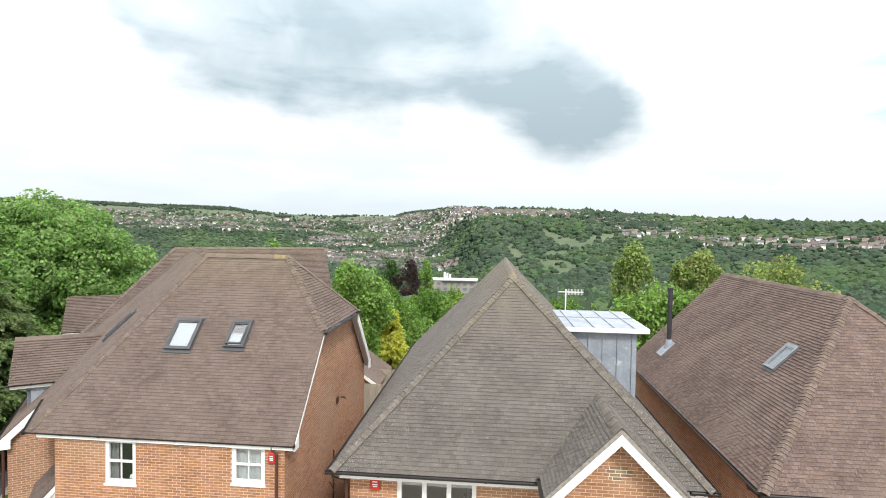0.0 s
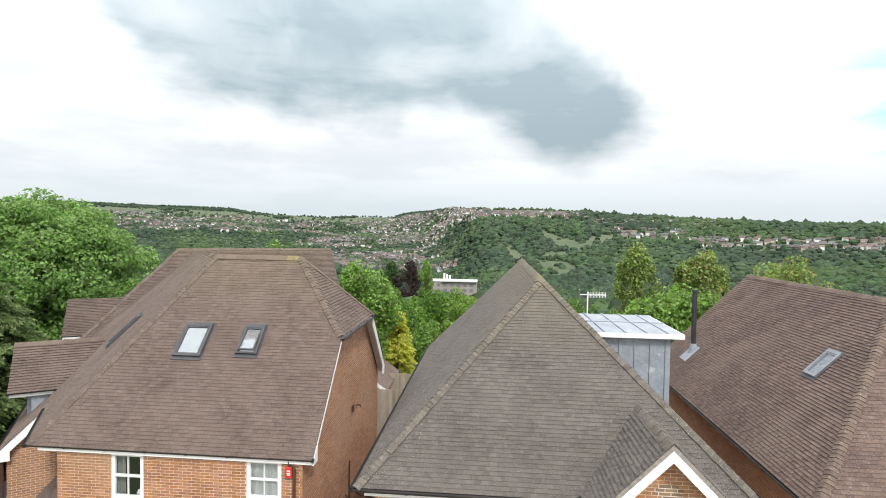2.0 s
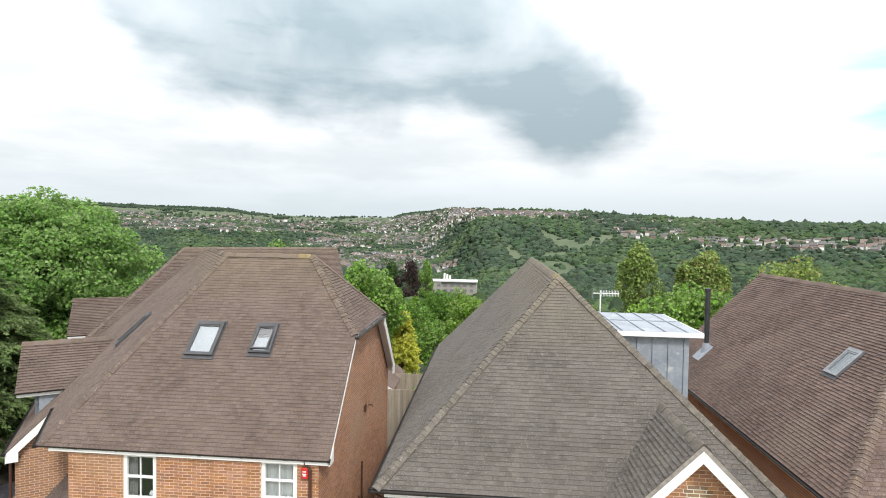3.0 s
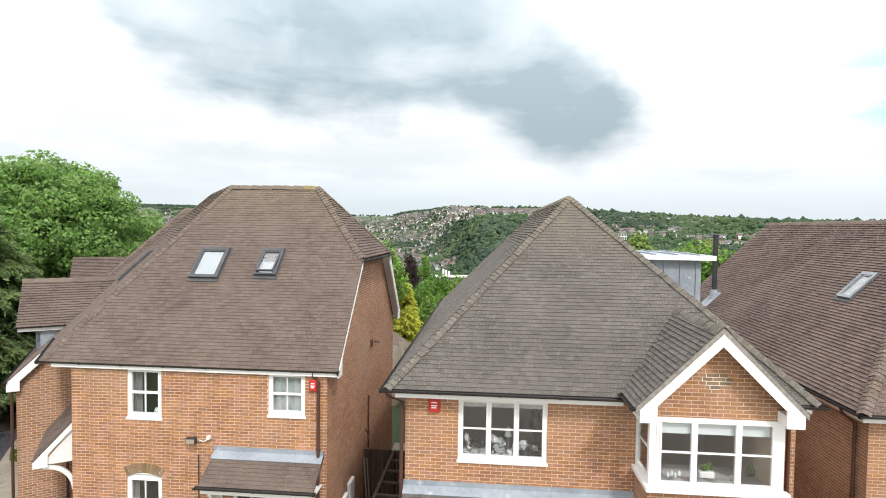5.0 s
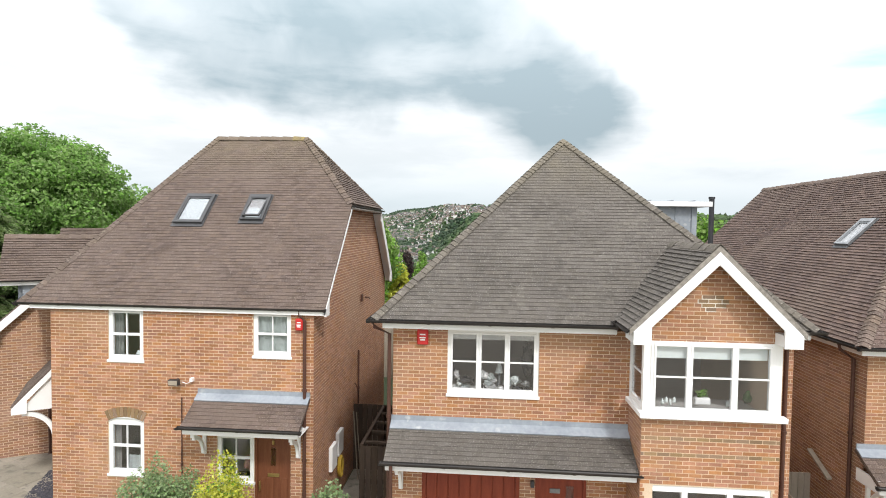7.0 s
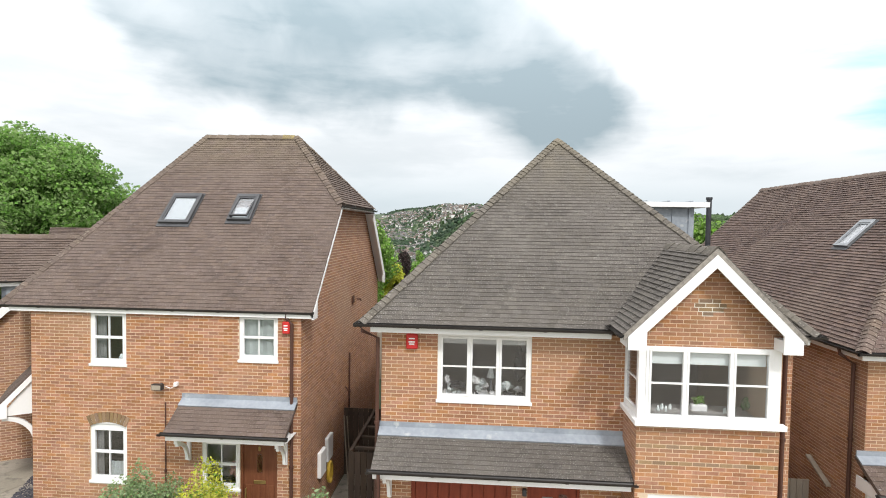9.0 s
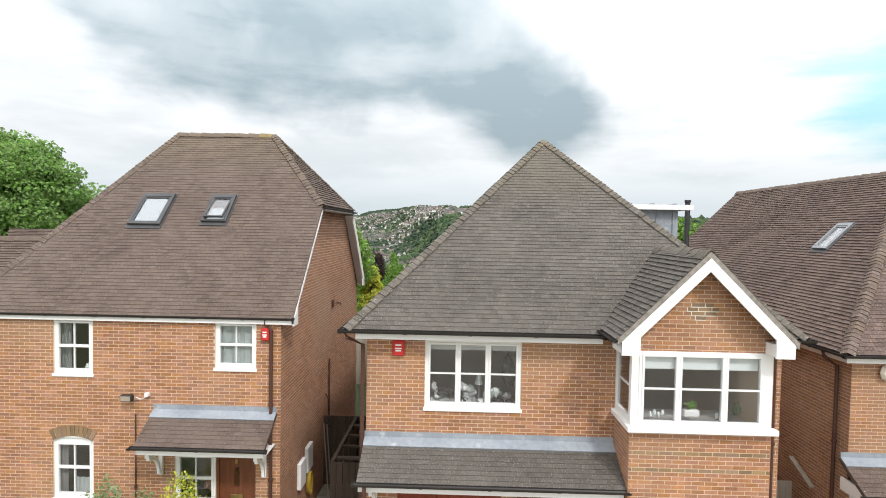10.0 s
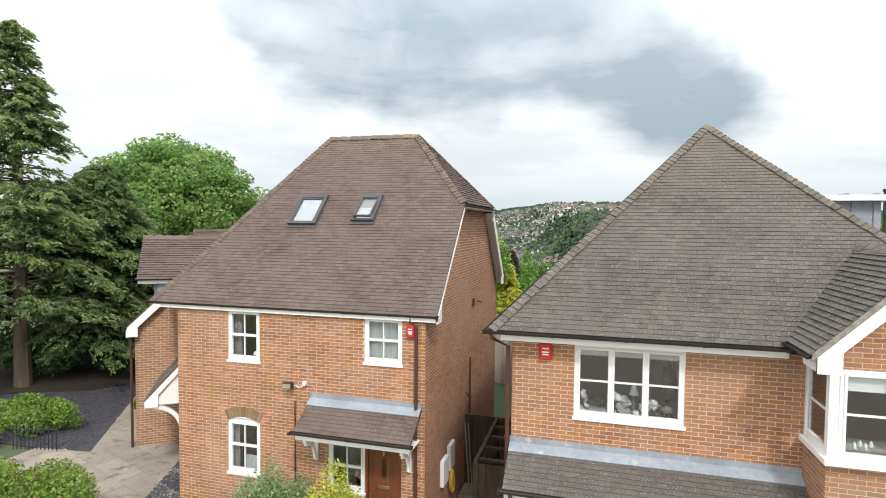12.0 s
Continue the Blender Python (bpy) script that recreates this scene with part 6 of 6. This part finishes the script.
def far_woods():
    r = random.Random(77)
    kinds = []
    for level in (1, 2):
        base = bmesh.new()
        bmesh.ops.create_icosphere(base, subdivisions=level, radius=1.0)
        kinds.append((np.array([v.co[:] for v in base.verts]), np.array([[v.index for v in f.verts] for f in base.faces])))
        base.free()
    rs = np.random.RandomState(5)
    stands = {0: ([], [], 0), 1: ([], [], 0), 2: ([], [], 0)}
    for i in range(84000):
        az = r.uniform(-46, 48)
        dist = math.exp(r.uniform(math.log(215), math.log(3000))) if i % 2 else 300 + 2700 * r.random()
        wooded = r.random() < smooth(-6, 0, az)
        up = rise_at(az, dist)
        if glade(az, dist, up) and r.random() < 0.93:
            continue
        if among_rows(az, up) and r.random() < 0.72:
            continue
        if wooded and dist > 1345:
            continue
        if in_town(az, dist, up) and r.random() > (0.60 if noise.noise(Vector((az * 0.3, dist * 0.005, 1))) < 0.1 else 0.85):
            continue
        x, y = polar(az, dist)
        s = r.uniform(2.3, 5.2) * (1 + dist / 3600)
        tall = r.uniform(0.65, 1.0)
        if r.random() < 0.10:
            tall = r.uniform(1.1, 1.6)
        if dist > 2300:
            s *= 0.7
        bv, bf = kinds[1 if dist < 640 else 0]
        v = bv * (1 + rs.uniform(-0.34, 0.30, size=(len(bv), 1))) * np.array([s, s, s * tall]) + np.array([x, y, land(x, y) + s * 0.35])
        e = noise.noise(Vector((x * 0.006, y * 0.006, 2))) + r.uniform(-0.3, 0.3)
        which = 0 if e < -0.1 or dist > 2300 else 1 if e < 0.22 else 2
        vs, fs, k = stands[which]
        vs.append(v)
        fs.append(bf + k)
        stands[which] = (vs, fs, k + len(bv))
    for which, mt, label in ((0, LEAF_WOOD, "dark green woods covering the far slopes"), (1, LEAF_STAND, "mid green woods mixed through the far slopes"), (2, LEAF_SUNNY, "lighter green stands of trees on the slopes")):
        vs, fs, k = stands[which]
        me = mesh_of("far_woods", np.concatenate(vs).tolist(), np.concatenate(fs).tolist(), mt)
        tagged(part("far_woods", me, None, None), label, "woods", kind="stuff")


far_woods()


def far_town():
    """Streets of small pitched houses, in rows that follow the slope."""
    r = random.Random(91)
    walls = [material("far_white_walls", (0.70, 0.69, 0.66), (0.82, 0.81, 0.79), 0.05, 0.5, 0.9, 0, 0.12), material("far_brick_walls", (0.16, 0.130, 0.112), (0.235, 0.195, 0.168), 0.05, 0.5, 0.9, 0, 0.3), material("far_cream_walls", (0.44, 0.38, 0.30), (0.56, 0.50, 0.41), 0.05, 0.5, 0.9, 0, 0.2)]
    roofs = [material("far_grey_roofs", (0.085, 0.082, 0.082), (0.135, 0.128, 0.124), 0.05, 0.5, 0.9, 0, 0.35), material("far_red_roofs", (0.110, 0.084, 0.072), (0.160, 0.120, 0.102), 0.05, 0.5, 0.9, 0, 0.3)]
    data = {k: ([], []) for k in range(5)}

    def house(x, y, z, w, d, h, a, kind, cover):
        ca, sa = math.cos(a), math.sin(a)

        def pt(u, v, q):
            return (x + u * ca - v * sa, y + u * sa + v * ca, z + q)

        vs, fs = data[kind]
        k = len(vs)
        vs += [pt(-w, -d, -3), pt(w, -d, -3), pt(w, d, -3), pt(-w, d, -3), pt(-w, -d, h), pt(w, -d, h), pt(w, d, h), pt(-w, d, h), pt(-w, 0, h + d * 0.75), pt(w, 0, h + d * 0.75)]
        fs += [[k, k + 1, k + 5, k + 4], [k + 1, k + 2, k + 6, k + 9, k + 5], [k + 2, k + 3, k + 7, k + 6], [k + 3, k, k + 4, k + 8, k + 7]]
        vs, fs = data[3 + cover]
        k = len(vs)
        o = 0.4
        vs += [pt(-w - o, -d - o, h - 0.3), pt(w + o, -d - o, h - 0.3), pt(w + o, 0, h + d * 0.75 + 0.1), pt(-w - o, 0, h + d * 0.75 + 0.1), pt(-w - o, d + o, h - 0.3), pt(w + o, d + o, h - 0.3)]
        fs += [[k, k + 1, k + 2, k + 3], [k + 3, k + 2, k + 5, k + 4]]

    def street(az, dist, length, turn, white, size):
        x, y = polar(az, dist)
        a = -radians(az) + turn
        u, tint, cover = -length / 2, r.random(), 1 if r.random() < 0.35 else 0
        while u < length / 2:
            w = r.uniform(3.6, 6.2) * size
            hx, hy = x + math.cos(a) * (u + w), y + math.sin(a) * (u + w)
            u += 2 * w + (r.uniform(0.5, 3.5) if r.random() < 0.6 else r.uniform(6, 22))
            if r.random() < 0.16:
                continue
            kind = 0 if r.random() < white else 2 if r.random() < 0.45 else 1
            house(hx, hy, land(hx, hy), w, r.uniform(3.2, 4.3) * size, r.uniform(4.2, 5.6) * size, a + r.uniform(-0.05, 0.05) + (math.pi / 2 if r.random() < 0.14 else 0), kind, cover if r.random() < 0.8 else 1 - cover)

    for i in range(1500):
        az, dist = r.uniform(-41, -3), 1050 + 1430 * r.random() ** 0.85
        if not in_town(az, dist, rise_at(az, dist)) or noise.noise(Vector((az * 0.28, dist * 0.0045, 5))) < -0.12:
            continue
        street(az, dist, r.uniform(25, 120), noise.noise(Vector((az * 0.12, dist * 0.003, 2))) * 1.3, 0.34 + 0.34 * r.random(), 0.95)
    for spread, low, high, count, span, white, size in (((-4.5, 9), 1.35, 1.95, 150, 55, 0.66, 0.8), ((20, 37), -1.35, -0.45, 70, 40, 0.52, 0.8), ((12.5, 19), -0.75, 0.25, 30, 22, 0.42, 0.8), ((8, 22), 0.5, 1.15, 30, 26, 0.36, 0.7), ((-15, -4), -4.6, -3.9, 40, 45, 0.42, 1.0)):
        for i in range(count):
            az = r.uniform(*spread)
            street(az, at_height(az, r.uniform(low, high)), r.uniform(10, span), r.uniform(-0.4, 0.4), white, size)
    for k, mt in enumerate(walls + roofs):
        ob = part("far_town" if k < 3 else "far_roofs", mesh_of("far_town", *data[k], mt), None, None)
        tagged(ob, "small pitched houses in rows over the far valley" if k < 3 else "small tiled roofs spread over the far valley", "town", kind="stuff")


far_town()

# ---- flat-roofed building across the valley ----
fx, fy = -33.5, 293.0
fz = land(fx, fy)
block = thing("flat_roofed_building", "pale flat-roofed block of several storeys among trees", "building", at=(0, 0, 0))
PALE = material("pale_render", (0.30, 0.275, 0.245), (0.37, 0.345, 0.31), 0.3, 4, 0.9, 0.0)
TOPZ = -19.5
part("wall", boxes((fx, fx + 7, fy, fy + 12, fz - 2, TOPZ), (fx + 7, fx + 27, fy + 1, fy + 12, fz - 2, TOPZ - 0.3)), PALE, block)
part("roof", boxes((fx - 0.4, fx + 27.4, fy - 0.4, fy + 12.4, TOPZ + 0.01, TOPZ + 0.5)), CURTAIN, block)
for i in range(3):
    part("mast", boxes((fx + 8 + i * 1.6, fx + 9 + i * 1.6, fy + 4, fy + 5, TOPZ, TOPZ + 4.5 - i * 0.6)), WHITE, block)
for j in range(3):
    for i in range(7):
        x = fx + 1.0 + i * 3.7
        part("window", boxes((x, x + 1.9, fy - 0.1 + (1 if i > 1 else 0) * 1.0 - 0.05, fy + 0.3 + (1 if i > 1 else 0), TOPZ - 2.6 - j * 3.0, TOPZ - 1.0 - j * 3.0)), STEEL, block)

# ---- paths, gravel, fences ----
def slab_path():
    path = thing("path", "pale sandstone paving slabs beside the house", "path", kind="structure")
    r = random.Random(12)
    ang = radians(-18)
    ca, sa = math.cos(ang), math.sin(ang)
    bed = [(-8.6, -4), (-8.6, 0.4), (-9.75, 2.25), (-12.3, 6.6), (-15.0, 6.6), (-12.2, 2.2), (-13.5, 2.0), (-13.5, -4)]
    bm = bmesh.new()
    prism(bm, [(x, y, near_ground(x) + 0.028) for x, y in bed], (0, 0, -0.1))
    part("bed", bm, SLAB, path)
    one = None
    for i in range(-9, 10):
        for j in range(-9, 12):
            u, v = i * 0.6 + (0.3 if j % 2 else 0), j * 0.6
            x, y = -10.2 + u * ca - v * sa, 1.2 + u * sa + v * ca
            keep = x < -8.6 - 0.62 * max(y - 0.4, 0) and -4.0 < y < 6.6 and x > -13.2 - 0.62 * max(y - 2.2, 0)
            if y > 1.8:
                keep = keep and x > -12.2 - 0.66 * (y - 2.25) and x < -9.75 - 0.62 * (y - 2.25)
            if not keep:
                continue
            if one is None:
                bm2 = boxes((0, 0.588, 0, 0.588, -0.05, 0.0), bev=0.006)
                one = bpy.data.meshes.new("slab")
                bm2.to_mesh(one)
                bm2.free()
                one.materials.append(SLAB)
            m = pose(x, y, near_ground(x) + 0.045 + r.uniform(-0.003, 0.003), 0, math.degrees(math.atan(0.052)), math.degrees(ang))
            part("slab", one, None, path, m=m)


slab_path()


def chippings(name, label, pts):
    ob = new(name)
    tagged(ob, label, "gravel", kind="structure")
    bm = bmesh.new()
    prism(bm, [(x, y, near_ground(x) + 0.03) for x, y in pts], (0, 0, -0.06))
    part("bed", bm, SLATE, ob)
    r = random.Random(len(name) + len(pts))
    verts, faces = [], []
    xs, ys = [p[0] for p in pts], [p[1] for p in pts]
    reg = pts if area(pts) > 0 else pts[::-1]
    for i in range(9000):
        x, y = r.uniform(min(xs), max(xs)), r.uniform(min(ys), max(ys))
        if not clip([(x - .01, y - .01), (x + .01, y - .01), (x, y + .01)], reg):
            continue
        k, s, z = len(verts), r.uniform(0.02, 0.05), near_ground(x) + 0.032
        a = r.uniform(0, math.tau)
        verts += [(x + s * math.cos(a + t), y + s * math.sin(a + t), z + r.uniform(0, 0.02)) for t in (0, 1.7, 3.3, 4.6)] + [(x, y, z + 0.03)]
        faces += [[k, k + 1, k + 4], [k + 1, k + 2, k + 4], [k + 2, k + 3, k + 4], [k + 3, k, k + 4]]
    part("chips", mesh_of("chips", verts, faces, SLATE), None, ob, kind="stuff")


# Unseen pale sheet, added to bounce neutral light and keep green out of reflections.
drive = new("drive")
tagged(drive, "unseen pale paving added as a light reflector before the houses", "drive", kind="structure")
bm = bmesh.new()
prism(bm, [(-8.2, -48, near_ground(-8.2) + 0.03), (18, -48, near_ground(18) + 0.03), (18, -0.9, near_ground(18) + 0.03), (-8.2, -0.9, near_ground(-8.2) + 0.03)], (0, 0, -0.2))
part("paving", bm, SLAB, drive)
chippings("gravel", "purple-grey slate chippings beside the path", [(-20, 0.9), (-13.4, 1.85), (-12.1, 2.15), (-14.4, 5.9), (-16, 9), (-21, 9)])
chippings("gravel", "purple-grey slate chippings against the house wall", [(-8.32, 0.95), (-10.05, 3.55), (-9.9, 2.5), (-9.0, 0.6), (-8.6, -0.5), (-8.3, -0.5)])


# Brown soil, its colour darkened further to paint in the canopy's shade.
SHADED_SOIL = material("shade_dark_soil", (0.020, 0.015, 0.011), (0.042, 0.032, 0.023), 1.2, 18, 0.95, 0.4)
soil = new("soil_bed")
tagged(soil, "bare brown soil under the trees, canopy shade darkened into its colour", "soil", kind="structure")
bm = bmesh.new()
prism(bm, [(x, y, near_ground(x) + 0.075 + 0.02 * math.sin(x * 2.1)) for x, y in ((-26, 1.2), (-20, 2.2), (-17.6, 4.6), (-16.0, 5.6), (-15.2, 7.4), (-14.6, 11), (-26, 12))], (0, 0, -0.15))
part("bed", bm, SHADED_SOIL, soil)


def rail_fence():
    f = thing("railing", "low black metal railing by the hedge", "railing")
    z = near_ground(-13.4)
    for i in range(12):
        x = -14.0 + i * 0.10
        part("bar", boxes((x, x + 0.018, 1.6 + i * 0.025, 1.618 + i * 0.025, z, z + 0.62)), DARK_METAL, f)
    bm = bmesh.new()
    tube(bm, [(-14.05, 1.6, z + 0.56), (-12.85, 1.89, z + 0.56)], 0.014, 6)
    part("rail", bm, DARK_METAL, f)


rail_fence()


def board_fence(label, p, q, base, h, mat, name="fence"):
    f = thing(name, label, "fence")
    p, q = Vector(p), Vector(q)
    d = q - p
    L = d.length
    a = math.atan2(d.y, d.x)
    n = max(1, round(L / 0.125))
    one = None
    for i in range(n):
        c = p + d * (i / n)
        if one is None:
            bm = boxes((0, 0.12, -0.011, 0.011, 0, h), bev=0.004)
            one = bpy.data.meshes.new("board")
            bm.to_mesh(one)
            bm.free()
            one.materials.append(mat)
        part("board", one, None, f, m=pose(c.x, c.y, base, 0, 0, math.degrees(a)))
    for z in (0.25, h * 0.55, h - 0.2):
        bm = boxes((0, L, 0.012, 0.05, z, z + 0.08))
        part("rail", bm, mat, f, m=pose(p.x, p.y, base, 0, 0, math.degrees(a)))
    return f


board_fence("dark brown timber gate between the houses", (-1.95, 1.65, 0), (-1.05, 1.65, 0), 0.1, 1.80, FENCE, "gate")
board_fence("dark brown timber screen across the side passage", (-2.72, 4.25, 0), (-1.2, 4.25, 0), 0.1, 1.82, FENCE)
store = thing("bin_store", "dark timber frame behind the gate", "store")
for x in (-1.95, -1.10):
    part("beam", boxes((x, x + 0.07, 1.70, 4.2, 1.83, 1.92)), FENCE, store)
    part("post", boxes((x, x + 0.07, 4.10, 4.2, 0.0, 1.83)), FENCE, store)
for i in range(4):
    part("slat", boxes((-1.88, -1.10, 1.9 + i * 0.6, 1.98 + i * 0.6, 1.84, 1.89)), FENCE, store)
board_fence("weathered pale timber fence behind the passage", (-6.4, 12.9, 0), (0.4, 12.9, 0), 0.1, 2.7, FENCE_PALE)
bush("shrub", "green shrub showing over the rear fence", -2.2, 14.2, 0.1, 1.4, 0.9, 2.7, LEAF_HEDGE, 48, 5000, 0.12)
board_fence("weathered timber fence beside the flank wall", (6.2, 2.4, 0), (7.6, 2.4, 0), -0.3, 1.75, FENCE_PALE)
board_fence("weathered timber fence along the boundary", (6.9, -0.6, 0), (6.9, 2.4, 0), -0.3, 1.5, FENCE_PALE)
board_fence("weathered garden fence at the foot of the gardens", (-6, 22, 0), (10, 22, 0), gz(2, 22), 1.3, FENCE_PALE)
board_fence("dark fence behind the shaded garden", (-24, 11.5, 0), (-13.5, 12.5, 0), 1.0, 1.8, FENCE)
part_slab = part("passage", boxes((-2.7, -1.0, -0.6, 9.0, -0.2, 0.20)), SLAB, None)
tagged(part_slab, "pale concrete path along the side passage", "path", kind="structure")
hose = thing("garden_hose", "coiled yellow hose hung on the wall", "hose")
bm = bmesh.new()
for k in range(4):
    pts = [(-2.62 - 0.02 * k, 2.72 + 0.13 * math.cos(a) + 0.012 * k, 0.95 + 0.24 * math.sin(a)) for a in [math.tau * i / 20 for i in range(21)]]
    tube(bm, pts, 0.017, 6)
part("coil", bm, HOSE, hose)
for i, (x, y) in enumerate(((-2.63, 3.9), (-2.58, 3.98), (-2.60, 3.75))):
    pole = thing("garden_tool", "long-handled garden tool leaning on the wall", "tool", "leaning tools")
    bm = bmesh.new()
    tube(bm, [(x + 0.15, y - 0.1, 0.11), (x, y, 1.7 + 0.1 * i)], 0.014, 6)
    part("shaft", bm, FENCE_PALE, pole)
# small brick outbuilding behind the passage
shed = thing("garage", "small brick garage with a white verge behind the houses", "garage")
sy, sx, sz = 19.8, -4.75, 0.70
bm = bmesh.new()
prism(bm, [(sx - 5, sy, -3), (sx, sy, -3), (sx, sy, sz), (sx - 2.5, sy, sz + 1.75), (sx - 5, sy, sz)], (0, 4, 0))
part("wall", bm, BRICK, shed)
bm = bmesh.new()
prism(bm, [(sx + 0.2, sy - 0.15, sz - 0.1), (sx - 2.5, sy - 0.15, sz + 1.8), (sx - 2.5, sy - 0.15, sz + 1.92), (sx + 0.25, sy - 0.15, sz + 0.0)], (0, 4.2, 0))
part("roof", bm, TILE_BROWN, shed)
bm = bmesh.new()
prism(bm, [(sx + 0.2, sy - 0.19, sz - 0.18), (sx - 2.5, sy - 0.19, sz + 1.72), (sx - 2.5, sy - 0.19, sz + 1.9), (sx + 0.25, sy - 0.19, sz + 0.0)], (0, 0.035, 0))
part("verge", bm, WHITE, shed, "white verge board")
part("drainpipe", boxes((sx - 0.08, sx - 0.0, sy - 0.1, sy - 0.02, -2, sz - 0.1)), WHITE, shed)

# things behind the panes
def soft_heap(name, label, category, x, y, z, rx, ry, rz, mat, seed, group=""):
    ob = thing(name, label, category, group)
    bm = bmesh.new()
    bmesh.ops.create_icosphere(bm, subdivisions=3, radius=1.0)
    for v in bm.verts:
        k = 1 + 0.75 * noise.noise(v.co * 2.3 + Vector((seed * 3.1, 0, 0)))
        v.co = Vector((x + v.co.x * rx * k, y + v.co.y * ry * k, z + max(v.co.z, -0.7) * rz * k))
    for f in bm.faces:
        f.smooth = True
    part("cover", bm, mat, ob)
    return ob


desk = thing("desk", "pale desk standing behind the window", "desk")
part("desktop", boxes((0.05, 1.56, 0.32, 0.78, 3.50, 3.54), bev=0.006), WHITE, desk)
for x in (0.07, 1.50):
    part("leg", boxes((x, x + 0.04, 0.36, 0.74, 2.6, 3.5)), WHITE, desk)
rc = random.Random(8)
for k in range(26):
    x = (0.28, 0.80, 1.27)[k % 3] + rc.uniform(-0.19, 0.19)
    lift = 0.0 if k < 11 else rc.uniform(0.08, 0.24)
    soft_heap("cloth_bundle", "crumpled cloth heaped on the desk", "cloth", x, 0.48 + rc.uniform(-0.06, 0.08), 3.58 + lift, rc.uniform(0.05, 0.10), 0.07, rc.uniform(0.045, 0.08), rc.choice((WHITE, WHITE, BLIND, BLIND, CURTAIN, DARK_METAL)), k, "cloth heaped behind the window")
lampshade = thing("table_lamp", "small pale table lamp on the desk", "lamp")
bm = bmesh.new()
bmesh.ops.create_cone(bm, cap_ends=True, segments=16, radius1=0.075, radius2=0.03, depth=0.17, matrix=pose(0.93, 0.62, 3.93))
part("shade", bm, BLIND, lampshade)
bm = bmesh.new()
tube(bm, [(0.93, 0.62, 3.54), (0.93, 0.62, 3.86)], [0.05, 0.012], 10)
part("stem", bm, STEEL, lampshade)
soft_heap("chair_back", "dark rounded chair back inside the window", "chair", 1.46, 0.62, 4.05, 0.10, 0.08, 0.30, DARK_METAL, 21)
soft_heap("ornament", "small pale ornament on the window sill", "ornament", -6.50, 1.16, 3.83, 0.05, 0.05, 0.08, BLIND, 31)
soft_heap("flowers", "vase of pink flowers behind the window", "flowers", -4.15, 1.2, 1.62, 0.11, 0.08, 0.16, material("pink_petals", (0.35, 0.16, 0.14), (0.5, 0.3, 0.26), 12, 60, 0.8, 0.2), 33)
for k, x in enumerate((3.50, 3.56, 3.62, 3.68, 4.50)):
    soft_heap("figurine", "small pale figurine on the bay sill", "ornament", x, -0.66, 3.80 + 0.03 * (k % 2), 0.022, 0.02, 0.05, BLIND, 40 + k, "figurines on the bay sill")
soft_heap("pot_plant", "green pot plant inside the bay", "plant", 4.88, -0.5, 3.86, 0.055, 0.05, 0.10, LEAF_DARK, 50)
pot = thing("plant_pot", "small white pot with a spiky plant on the sill", "plant")
part("pot", boxes((4.0, 4.24, -0.68, -0.58, 3.78, 3.89), bev=0.015), WHITE, pot)
part("foliage", leaf_mesh("leaves", [(4.05 + 0.03 * (i % 6), -0.63, 3.90 + 0.006 * i, 0, 0, 1) for i in range(18)], 0.09, LEAF_MID, 3), None, pot)

# ---- bricks and tiles ----
for job in LATE:
    if job[0] == "brick":
        lay_bricks(*job[1:])
    else:
        lay_tiles(*job[1:])
